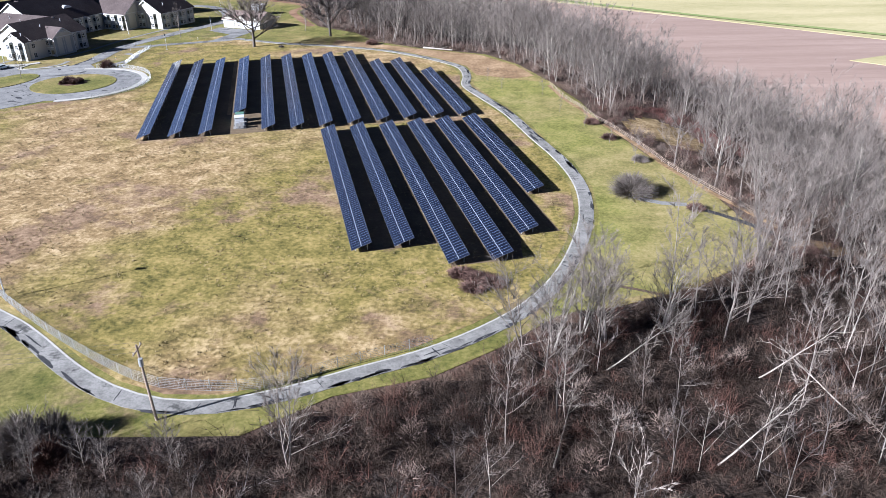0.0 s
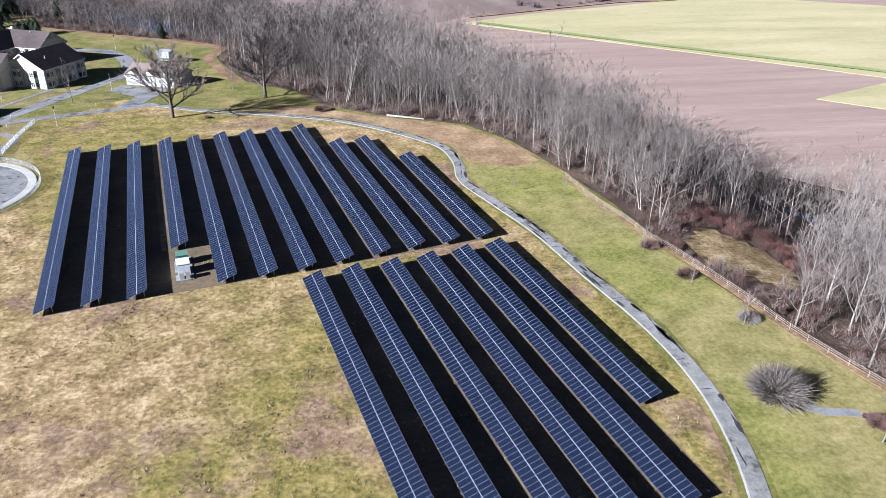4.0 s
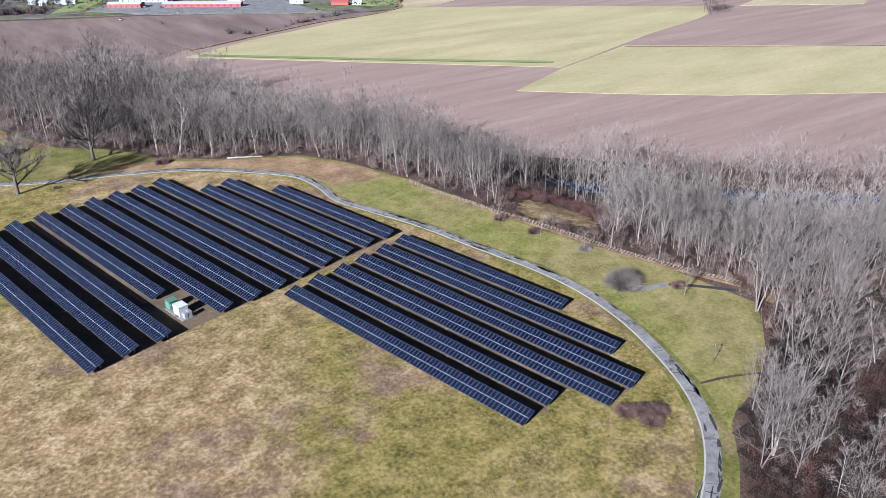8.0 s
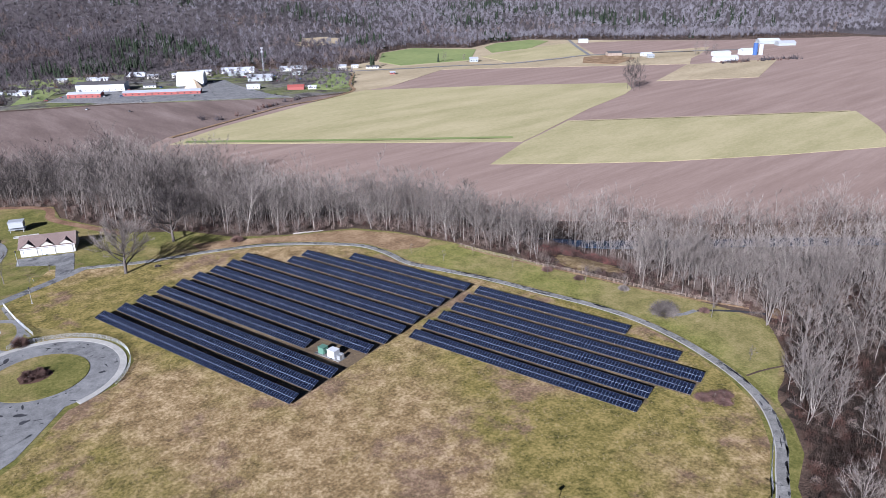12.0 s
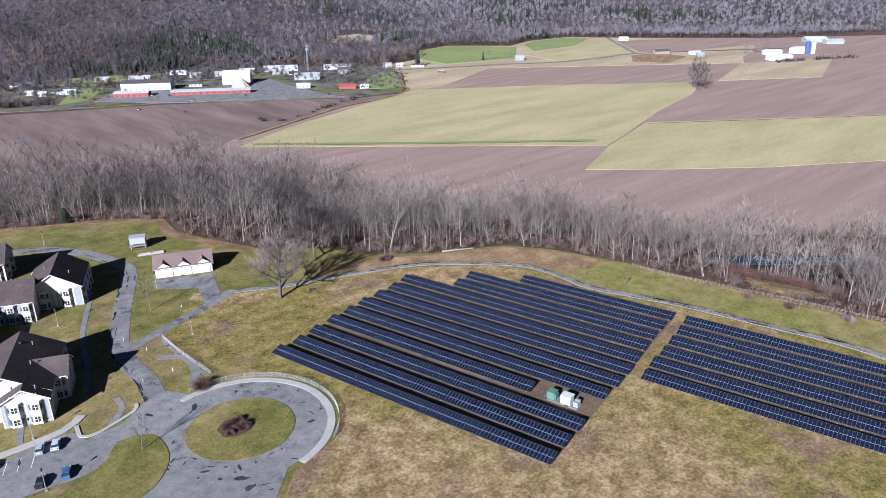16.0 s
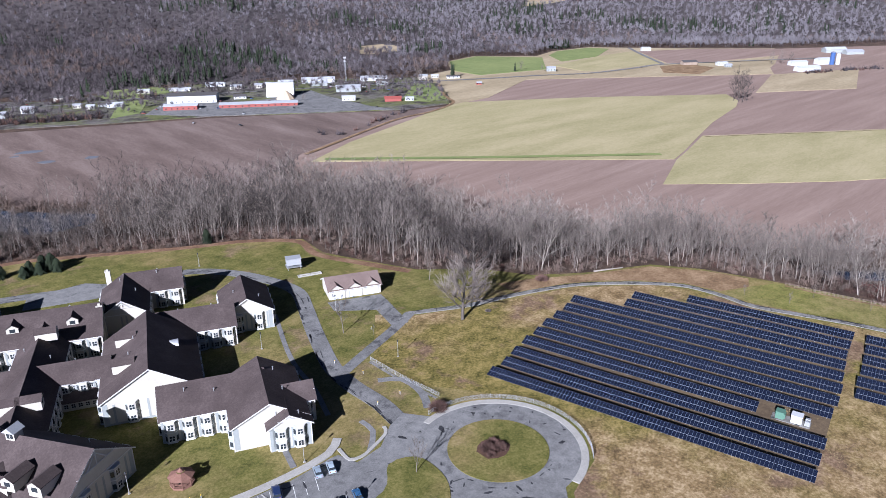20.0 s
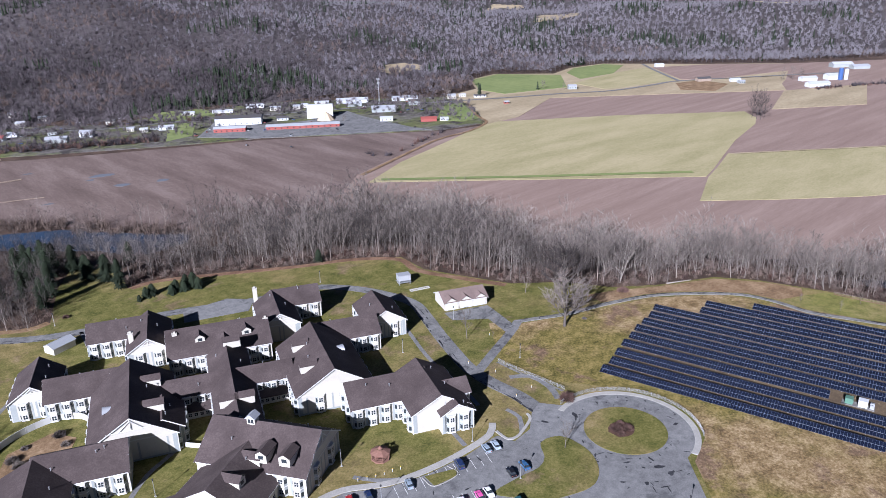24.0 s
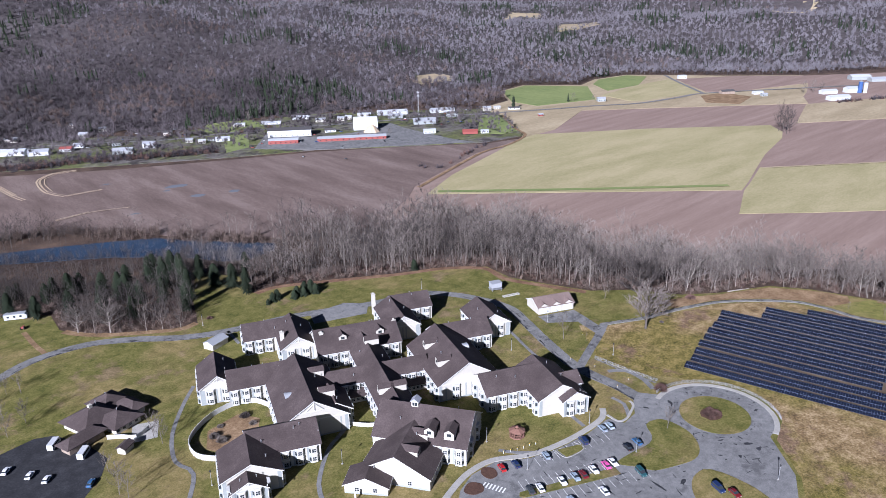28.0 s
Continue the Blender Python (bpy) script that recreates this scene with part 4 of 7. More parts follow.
wing(-58.5, -50, -58.5, -60.5, 6.0, 6.6, 10.0)
wing(-22, -10, -22, -25, 6.0, 7.4, 11.0)
# links and hub
wing(-22, -1, 22, -1, 6.0, 7.2, 11.2)
wing(1, 34, 1, -34, 7.0, 7.4, 12.2)
# north side
wing(-20, 33, 18, 33, 11.5, 7.8, 14.6)
wing(-27, 33, -27, 60, 8.0)
wing(-50, 56, -27, 56, 8.0)
wing(24, 36, 24, 62, 8.0)
wing(24, 62, 44, 62, 8.0)
# south block, turned
wing(22.4, -56.7, -6.2, -36.5, 12.0, 7.6, 15.5)
wing(6.5, -43, -11, -67.5, 12.5, 5.2, 12.0)
wing(-17, -60, -21.5, -68.5, 7.5, 3.8, 7.0)


def shell(a, b, half, eave, ridge, z0):
    """Walls with two gables, and the two roof slopes that overhang them."""
    d = (b - a).normalized()
    n = Vector((-d.y, d.x, 0))
    up = Vector((0, 0, 1))
    wall = Geo()
    pts = []
    for e in (a, b):
        pts += [e - n * half, e + n * half, e - n * half + up * eave, e + n * half + up * eave, e + up * (ridge - 0.15)]
    wall.add(pts, [(0, 2, 4, 3, 1), (5, 6, 8, 9, 7), (0, 5, 7, 2), (1, 3, 8, 6), (0, 1, 6, 5)])
    roof = Geo()
    over, th = 0.6, 0.28
    k = (ridge - eave) / half
    for s in (-1, 1):
        lo, hi = n * s * (half + over) + up * (eave - k * over), up * ridge
        e0, e1 = a - d * over, b + d * over
        v = [e0 + lo, e1 + lo, e1 + hi, e0 + hi]
        v += [p - up * th for p in v]
        q = [(0, 1, 2, 3), (7, 6, 5, 4), (0, 4, 5, 1), (1, 5, 6, 2), (3, 7, 4, 0)]
        roof.add(v, q if s < 0 else [f[::-1] for f in q])
    trim = Geo()
    for e, sgn in ((a, -1), (b, 1)):
        for s in (-1, 1):
            lo, hi = e + d * sgn * (over + 0.03) + n * s * (half + over) + up * (eave - k * over - 0.1), e + d * sgn * (over + 0.03) + up * (ridge - 0.1)
            trim.add([lo - up * 0.35, hi - up * 0.35, hi + up * 0.02, lo + up * 0.02, lo - up * 0.35 - d * sgn * 0.1, hi - up * 0.35 - d * sgn * 0.1, hi + up * 0.02 - d * sgn * 0.1, lo + up * 0.02 - d * sgn * 0.1], [(0, 1, 2, 3), (7, 6, 5, 4), (0, 4, 5, 1), (3, 2, 6, 7)])
    for s in (-1, 1):
        e0, e1 = a + n * s * (half + over + 0.05) + up * (eave - k * over - 0.28), b + n * s * (half + over + 0.05) + up * (eave - k * over - 0.28)
        trim.add([e0, e1, e1 + up * 0.25, e0 + up * 0.25, e0 - n * s * 0.1, e1 - n * s * 0.1, e1 - n * s * 0.1 + up * 0.25, e0 - n * s * 0.1 + up * 0.25], [(0, 1, 2, 3), (7, 6, 5, 4), (0, 4, 5, 1), (3, 2, 6, 7)])
    return wall, roof, trim


def within(p, skip):
    for j, (a, b, half, *_ ) in enumerate(WINGS):
        if j == skip:
            continue
        d = (b - a).normalized()
        t, s = (p - a).dot(d), (p - a).dot(Vector((-d.y, d.x, 0)))
        if -0.5 < t < (b - a).length + 0.5 and abs(s) < half + 0.5:
            return True
    return False


def window_meshes(w, h):
    fr = Geo()
    t = 0.09
    fr.box(-w / 2 - t, 0, -t, -w / 2, 0.09, h + t).box(w / 2, 0, -t, w / 2 + t, 0.09, h + t).box(-w / 2, 0, -t, w / 2, 0.09, 0).box(-w / 2, 0, h, w / 2, 0.09, h + t).box(-0.05, 0, 0, 0.05, 0.08, h).box(-w / 2, 0, h / 2 - 0.04, w / 2, 0.07, h / 2 + 0.04)
    pn = Geo().box(-w / 2, 0.0, 0, w / 2, 0.03, h)
    return fr.mesh("window_frame", "trim"), pn.mesh("pane", "pane")


WIN = window_meshes(1.35, 1.55)
STRIP = Geo().box(-0.3, 0, 0.3, 0.3, 0.05, 6.6).mesh("wall_panel", "siding_grey")


def bay_mesh():
    g = Geo()
    o = [(-1.7, 0), (-1.05, 0.95), (1.05, 0.95), (1.7, 0)]
    v = [(x, y, z) for z in (0.4, 6.7) for x, y in o]
    g.add(v, [(1, 5, 6, 2)], 0)
    g.add(v, [(0, 4, 5, 1), (2, 6, 7, 3)], 1)
    for z in (0.35, 3.5, 6.7):
        w = [(x * 1.08, y * 1.12, z + k) for k in (0, 0.22) for x, y in o]
        g.add(w, [(0, 4, 5, 1), (1, 5, 6, 2), (2, 6, 7, 3), (4, 7, 6, 5), (0, 1, 2, 3)], 2)
    for s in (-1, 1):
        for z in (1.0, 4.5):
            a, b = Vector((s * 1.63, 0.12, z)), Vector((s * 1.13, 0.86, z))
            q = [a, b, b + Vector((0, 0, 1.5)), a + Vector((0, 0, 1.5))]
            g.add([p + Vector((s * 0.03, 0.02, 0)) for p in q], [(0, 1, 2, 3) if s > 0 else (3, 2, 1, 0)], 3)
    return g.mesh("bay", ["siding", "siding_grey", "trim", "pane"])


BAY = bay_mesh()


def put_window(parent, p, face, z, s=1.0):
    m = Matrix.Translation(p + Vector((0, 0, z))) @ Matrix.Rotation(math.atan2(-face.x, face.y), 4, "Z") @ Matrix.Diagonal((s, 1, s, 1))
    pane = hang("window", WIN[1], parent, "", m)
    hang("window_frame", WIN[0], parent, "", m)
    return pane


for j, w in enumerate(WINGS):
    a, b, half, eave, ridge, z0 = w
    wall, roof, trim = shell(*w)
    wl = hang("wall", wall.mesh("wall", "siding"), home)
    hang("roof", roof.mesh("roof", "shingle"), home)
    hang("trim", trim.mesh("trim", "trim"), home)
    d = (b - a).normalized()
    n = Vector((-d.y, d.x, 0))
    length = (b - a).length
    storeys = (1.0, 4.5) if eave > 6 else (1.1,)
    for s in (-1, 1):
        cnt = max(1, int(length / 4.5))
        for i in range(cnt):
            p = a + d * (length * (i + 0.5) / cnt) + n * s * half
            if within(p + n * s * 0.6, j):
                continue
            turned = Matrix.Translation(p) @ Matrix.Rotation(math.atan2(-(n * s).x, (n * s).y), 4, "Z")
            if eave > 6:
                hang("wall_panel", STRIP, wl, "", turned @ Matrix.Translation((2.1, 0, 0)))
            if eave > 6 and length > 9:
                hang("bay", BAY, wl, "", Matrix.Translation(p) @ Matrix.Rotation(math.atan2(-(n * s).x, (n * s).y), 4, "Z"))
                for z in storeys:
                    put_window(wl, p + n * s * 0.95, n * s, z)
            else:
                for z in storeys:
                    put_window(wl, p, n * s, z)
    for e, sg in ((a, -1), (b, 1)):
        turned = Matrix.Rotation(math.atan2(-(d * sg).x, (d * sg).y), 4, "Z")
        if within(e + d * sg * 0.6, j):
            continue
        hang("base_band", Geo().box(-half + 0.2, 0, 0.1, half - 0.2, 0.06, 0.75).mesh("base_band", "siding_grey"), wl, "", Matrix.Translation(e) @ turned)
        hang("eave_board", Geo().box(-half + 0.2, 0, eave - 0.35, half - 0.2, 0.1, eave - 0.1).mesh("eave_board", "trim"), wl, "", Matrix.Translation(e) @ turned)
        for i in (-0.76, -0.1, 0.1, 0.76) if eave > 6 else ():
            hang("wall_panel", STRIP, wl, "", Matrix.Translation(e + n * i * half) @ turned)
        for i in (-1, 1) if half > 5.5 else ():
            p = e + n * i * half * 0.42
            if within(p + d * sg * 0.6, j):
                continue
            if eave > 6 and j % 3 != 1:
                hang("bay", BAY, wl, "", Matrix.Translation(p) @ turned)
                for z in storeys:
                    put_window(wl, p + d * sg * 0.95, d * sg, z)
            elif eave <= 6:
                for z in storeys:
                    put_window(wl, p, d * sg, z)

# ---- garage ----
garage = thing("garage", "white three-bay garage with a brown gabled roof", "garage")
garage.matrix_world = FRAME
wall, roof, trim = shell(Vector((96.5, 43.5, 0)), Vector((117, 43.5, 0)), 6.5, 4.1, 7.2, 0)
hang("wall", wall.mesh("wall", "siding"), garage)
hang("roof", roof.mesh("roof", "shingle_light"), garage)
hang("trim", trim.mesh("trim", "trim"), garage)
DOOR = Geo().box(-2.3, 0, 0, 2.3, 0.08, 2.6).box(-2.3, 0.08, 0.62, 2.3, 0.1, 0.66).box(-2.3, 0.08, 1.28, 2.3, 0.1, 1.32).box(-2.3, 0.08, 1.94, 2.3, 0.1, 1.98).mesh("garage_door", "white_paint")
JAMB = Geo().box(-2.7, 0, 0, -2.35, 0.22, 3.0).box(2.35, 0, 0, 2.7, 0.22, 3.0).box(-2.7, 0, 2.65, 2.7, 0.22, 3.0).mesh("door_frame", "trim")
for a in (100, 106.7, 113.4):
    hang("garage_door", DOOR, garage, "", Matrix.Translation((a, 37.0, 0.1)) @ Matrix.Rotation(math.pi, 4, "Z"))
    hang("door_frame", JAMB, garage, "", Matrix.Translation((a, 37.0, 0.1)) @ Matrix.Rotation(math.pi, 4, "Z"))
for a in (99.6, 106.7, 113.8):
    g = Geo()
    g.add([(a - 2.6, 36.6, 4.2), (a + 2.6, 36.6, 4.2), (a, 36.6, 5.9), (a - 2.6, 40, 4.2), (a + 2.6, 40, 4.2), (a, 41.5, 5.9)], [(0, 1, 2), (0, 3, 4, 1), (3, 5, 4)], 0)
    g.add([(a - 2.9, 36.3, 4.1), (a, 36.3, 6.05), (a, 41.8, 6.05), (a - 2.9, 38, 4.1), (a + 2.9, 36.3, 4.1), (a + 2.9, 38, 4.1)], [(0, 1, 2, 3), (4, 5, 2, 1)], 1)
    hang("gable", g.mesh("gable", ["siding", "shingle_light"]), garage)

# ---- roads, ring and car park ----
SERVICE = [(-420, 440), (-350, 462), (-320, 479), (-304, 486), (-282, 485), (-264, 475), (-243, 458), (-221, 448.5), (-191, 441), (-159, 427), (-139, 421), (-126, 417.5), (-114, 403), (-106.5, 382.5), (-105.4, 367.6), (-111.3, 352.8), (-118.3, 337.4), (-124.5, 322.6), (-129.6, 309), (-131.5, 296), (-131.5, 282), (-133.4, 270), (-135, 255)]
strip("road", SERVICE, -3.0, 3.0, 0.17, "road_old", "grey asphalt service road round the building", "road")
strip("road", [(-128.3, 304.6), (-112.7, 310.8), (-98, 316.5), (-86, 322)], -2.0, 2.0, 0.175, "road_old", "asphalt lane to the garage", "road")
slab("road", [(-102.5, 351), (-83, 343), (-85, 336), (-91, 317), (-98, 316), (-93, 333), (-105, 343)], 0.18, "road_old", "dark asphalt garage forecourt")
LOT = [(-240, 268), (-232, 276), (-226.7, 280.5), (-217.9, 283.8), (-206.8, 283.3), (-196, 276), (-184, 272.4), (-169, 270.6), (-157, 271.2), (-154.6, 271), (-152.9, 265), (-144.3, 266), (-136.6, 271.7), (-130, 274), (-122, 262), (-122, 222), (-138, 206), (-160, 195), (-200, 215), (-245, 245)]
slab("road", LOT, 0.185, "asphalt", "worn grey asphalt car park with crack sealant")
RC = Vector((-122.7, 243.7))
slab("road", [(RC.x + 21.7 * math.cos(i * math.pi / 40), RC.y + 21.7 * math.sin(i * math.pi / 40)) for i in range(80)], 0.195, "asphalt", "circular asphalt turning loop")
strip("pavement", [(RC.x + 22.6 * math.cos(radians(q)), RC.y + 22.6 * math.sin(radians(q))) for q in range(-80, 106, 5)], -1.0, 1.0, 0.3, "concrete", "pale concrete walk round the turning loop", "pavement", thick=0.3)
island = slab("lawn", [(RC.x + 13.4 * math.cos(i * math.pi / 30), RC.y + 13.4 * math.sin(i * math.pi / 30)) for i in range(60)], 0.32, "lawn", "round grass island of the turning loop", thick=0.3)
slab("lawn", smooth_line([(-147.9, 258.6), (-142.4, 257.8), (-139.6, 254), (-140.7, 244.7), (-146.4, 237.3), (-154.2, 234.6), (-164.8, 238.2), (-170.7, 241.5), (-173, 246.6), (-176, 252.6), (-165.6, 252.1), (-157.8, 251), (-152.7, 253)], 2, True), 0.325, "lawn", "kerbed grass island in the car park", thick=0.3)


def ab(a, b):
    return (O2 + E1 * a + E2 * b).to_2d()


slab("lawn", [tuple(ab(a, b)) for a, b in ((26, -88), (27, -89.3), (60, -90.2), (64, -90), (64, -86.2), (60, -86.3), (27, -86.3))], 0.31, "lawn", "long kerbed grass strip between parking rows", thick=0.3)
slab("lawn", smooth_line([(-166.3, 229.1), (-157.7, 229.5), (-154.8, 224.6), (-154.2, 217.5), (-155.1, 210.1), (-159.4, 204.3), (-175.3, 213.9), (-174.3, 222.4)], 2, True), 0.32, "lawn", "grass island at the car park entrance", thick=0.3)
strip("pavement", [(-233, 281), (-226, 283.5), (-217, 285.5), (-206.5, 284.5), (-195, 277.5), (-182.5, 274), (-168.5, 272.6), (-156, 273.2), (-150.5, 277)], -1.2, 1.2, 0.3, "concrete", "pale concrete walk along the car park", "pavement", thick=0.3)
slab("road", [(-420, 424), (-335, 414.2), (-323, 416.3), (-316.8, 413.4), (-312, 404), (-308.6, 393.7), (-306.8, 383.8), (-311.8, 375), (-320.3, 366.5), (-345, 352), (-420, 352)], 0.17, "asphalt_dark", "dark fresh asphalt car park")

# ---- hills and the far side of the valley ----
def far_tree(seed, blades=38, wide=0.29):
    r = random.Random(seed)
    g = Geo()
    g.add([(-0.22, 0, -1), (0.22, 0, -1), (0, 0, 12)], [(0, 1, 2)])
    for i in range(blades):
        a, e = i * 2.4, r.uniform(-0.25, 1.35)
        d = Vector((math.cos(a) * math.cos(e), math.sin(a) * math.cos(e), math.sin(e)))
        q = Vector((d.x * 4.4, d.y * 4.4, 9.0 + d.z * 6.0)) * r.uniform(0.8, 1.1)
        p = q.lerp(Vector((0, 0, 6)), r.uniform(0.5, 0.85))
        s = (q - p).cross(Vector((r.uniform(-1, 1), r.uniform(-1, 1), r.uniform(-1, 1)))).normalized() * wide * r.uniform(0.7, 1.3)
        g.add([p - s, p + s, q], [(0, 1, 2)])
    return g


def far_conifer(seed):
    r = random.Random(seed)
    g = Geo()
    for lv in range(4):
        z, rad, h = 1.5 + lv * 3.8, 3.6 - lv * 0.75, 5.5
        n = 7
        ringp = [(math.cos(2 * math.pi * i / n) * rad * r.uniform(0.65, 1.1), math.sin(2 * math.pi * i / n) * rad * r.uniform(0.65, 1.1), z + r.uniform(-0.7, 0.5)) for i in range(n)]
        g.add(ringp + [(r.uniform(-0.2, 0.2), r.uniform(-0.2, 0.2), z + h)], [(i, (i + 1) % n, n) for i in range(n)])
    return g


FAR = [far_tree(s) for s in range(50, 56)]
FAR += [far_tree(s, 19, 0.46) for s in range(56, 62)]
FARC = [far_conifer(s) for s in range(60, 64)]
g2 = random.Random(9)
leafless, hazed_far, green, rusty = [], [], [], []
pts = []
r0 = 900.0
while r0 < 3700:
    s = 8.6 * (max(r0, 1000) / 1100) ** 0.95
    th = radians(4)
    while th < radians(86):
        th += s / r0
        rr = r0 + g2.uniform(-0.5, 0.5) * s
        t2 = th + g2.uniform(-0.5, 0.5) * s / r0
        pts.append((-366 + rr * math.sin(t2), 135 + rr * math.cos(t2), s / 8.6))
    r0 += s
pts = np.array(pts)
dv = outside(VALLEY, pts[:, 0], pts[:, 1])
CLEARINGS = [[(560, 1230), (640, 1215), (700, 1260), (640, 1290)], [(1340, 1500), (1520, 1620), (1640, 1560), (1500, 1480)], [(2050, 1250), (2250, 1300), (2330, 1180), (2150, 1120)], [(1600, 1950), (1760, 2050), (1850, 1980), (1720, 1900)]]
okay = dv > 4
for c in CLEARINGS:
    okay &= ~inside(c, pts[:, 0], pts[:, 1])
pts = pts[okay]
# woods of the valley floor behind the far fields
FOOT = [(471, 962), (560, 975), (625, 1062), (716, 1082), (790, 1000), (870, 1030), (975, 1020), (1010, 960), (1100, 845), (1190, 745), (1440, 600), (1433, 663), (1108, 1044), (941, 1153), (678, 1158), (331, 1120), (200, 1140), (266, 1122), (365, 1050)]
more = []
for x in np.arange(150, 1450, 9.0):
    for y in np.arange(560, 1170, 9.0):
        more.append((x + g2.uniform(-4, 4), y + g2.uniform(-4, 4), 1.0))
more = np.array(more)
pts = np.concatenate([pts, more[inside(FOOT, more[:, 0], more[:, 1])]])
pz = land(pts[:, 0], pts[:, 1])
for (x, y, s), z in zip(pts, pz):
    n = noise.noise(Vector((x / 150, y / 150, 0.3))) + 0.5 * noise.noise(Vector((x / 45, y / 45, 2)))
    foot = 0.14 if x < 420 and y < 1420 else 0.0
    if n > 0.36 - foot and g2.random() < 0.6:
        green.append((g2.randrange(4), x, y, z, g2.uniform(0, 6.3), (0.75 + 0.25 * s) * g2.uniform(0.6, 1.1), 1.0))
    else:
        # the pale share grows to the right and back, in place of haze
        (hazed_far if g2.random() < min(max((x + 0.25 * y - 560 + 420 * n) / 1150, 0.0), 0.93) else rusty if n < -0.22 and g2.random() < 0.5 else leafless).append((g2.randrange(6) + 6 * (s > 1.35), x, y, z, g2.uniform(0, 6.3), (0.75 + 0.28 * s) * g2.uniform(0.7, 1.2), g2.uniform(0.85, 1.15)))
gathered("hill_forest", FAR, leafless, ["twig_far"], "bare winter forest covering the far hills", "forest")
gathered("hill_forest", FAR, hazed_far, ["twig_far_pale_haze"], "pale grey bare forest behind the farms, tinted for haze", "forest")
gathered("hill_forest", FAR, rusty, ["twig_far_rust"], "brown bare thickets on the far hills", "forest")
gathered("conifer_forest", FARC, green, ["conifer"], "dark evergreen stands among the hill forest", "forest")


def draped(name, outline, mat, label, step=14.0, lift=1.0):
    """A sheet that follows the slope of the ground within an outline."""
    xs, ys = [p[0] for p in outline], [p[1] for p in outline]
    ax, ay = np.arange(min(xs), max(xs) + step, step), np.arange(min(ys), max(ys) + step, step)
    X, Y = np.meshgrid(ax, ay)
    Z = land(X, Y) + lift
    good = inside(outline, X, Y)
    ids, v, f = {}, [], []
    for i in range(X.shape[0] - 1):
        for j in range(X.shape[1] - 1):
            q = [(i, j), (i, j + 1), (i + 1, j + 1), (i + 1, j)]
            if sum(good[a] for a in q) >= 2:
                for a in q:
                    if a not in ids:
                        ids[a] = len(v)
                        v.append((X[a], Y[a], Z[a]))
                f.append([ids[a] for a in q])
    return tagged(new(name, mesh_of(name, v, f, mat, smooth=True)), label, kind="structure")


for c in CLEARINGS:
    draped("hill_field", c, "field_tan", "small tan clearing on the wooded hill")
# sheet over the front corner, its dark colour standing in for tree shade
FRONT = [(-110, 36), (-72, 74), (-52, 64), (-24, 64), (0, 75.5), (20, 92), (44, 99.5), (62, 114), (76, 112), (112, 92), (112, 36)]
draped("wood_floor", FRONT, "wet_leaves", "leaf litter darkened for tree shade under the brush", 3.5, 0.12)
draped("glade", GLADE, "meadow", "small dry grass glade at the wood edge", 2.5, 0.15)

# fields and grass at the hill's foot
field("pasture", [(632, 1054), (716, 1072), (781, 973), (664, 869), (549, 902), (555, 963)], "field_lush", "bright green pasture by the hill foot", 0.5)
field("pasture", [(813, 984), (875, 1015), (964, 1008), (974, 967), (857, 911), (758, 912)], "field_lush", "green pasture by the woods", 0.5)
field("crop_field", [(707, 888), (857, 911), (965, 910), (842, 775), (681, 797)], "field_green", "pale green field beside the road", 0.45)
field("tilled_field", [(972, 901), (1087, 835), (1173, 735), (1075, 684), (887, 735), (855, 771)], "field_brown", "bare brown field by the far woods", 0.5)
field("village_green", [(-700, 1330), (-420, 1215), (-192, 1070), (-90, 1003), (21, 940), (119, 895), (198, 835), (292, 769), (359, 761), (443, 873), (471, 955), (365, 1040), (266, 1117), (129, 1152), (23, 1130), (-26, 1182), (-151, 1250), (-420, 1290)], "yard", "patchy village grass, dirt and gravel yards", 0.5)
field("stubble_field", [(443, 873), (471, 940), (620, 850), (700, 800), (842, 775), (900, 640), (842, 600), (560, 830), (452, 880)], "field_tan", "tan strip of stubble by the road", 0.52)
field("gravel_yard", [(68, 958), (119, 895), (283, 780), (277, 816), (283, 915), (294, 966), (227, 946), (162, 960), (124, 1028)], "road_old", "dark gravel yard of the village works", 0.7)
field("pasture", [(426, 910), (442, 890), (374, 789), (345, 788), (327, 819)], "field_lush", "bright green grass beside the farm track", 0.75)
field("pasture", [(106, 1172), (168, 1156), (162, 1094), (106, 1075), (73, 1112)], "field_lush", "mown village lawn beside the highway", 0.75)
field("pasture", [(83, 1072), (111, 1052), (68, 972), (32, 964)], "field_lush", "green village lawn between houses", 0.75)
field("gravel_yard", [(807, 756), (862, 743), (852, 687), (769, 667), (749, 714)], "verge", "trampled dirt yard", 0.7)
for pts2 in ([(-50, 796), (-44, 803), (-38, 797), (-43, 792)], [(-90, 860), (-78, 866), (-66, 857), (-72, 852), (-82, 855)], [(-84, 812), (-76, 814), (-70, 806), (-79, 803)], [(-150, 794), (-143, 796), (-140, 791)], [(-132, 922), (-124, 924), (-122, 919)], [(-96, 850), (-88, 852), (-90, 846)]):
    field("puddle", smooth_line(pts2, 3, True), "puddle", "shallow pale puddle in the tilled field", 0.42)
def flood_strip(name, pts3, w, mat, label):
    line = smooth_line(pts3, 12)
    a, b = offset_line(line, -w / 2), offset_line(line, w / 2)
    v = [(x, y, flood(x, y) + 0.9) for x, y in a] + [(x, y, flood(x, y) + 0.9) for x, y in b]
    n = len(a)
    return tagged(new(name, mesh_of(name, v, [(i, i + 1, n + i + 1, n + i) for i in range(n - 1)], mat)), label, "road", kind="structure")


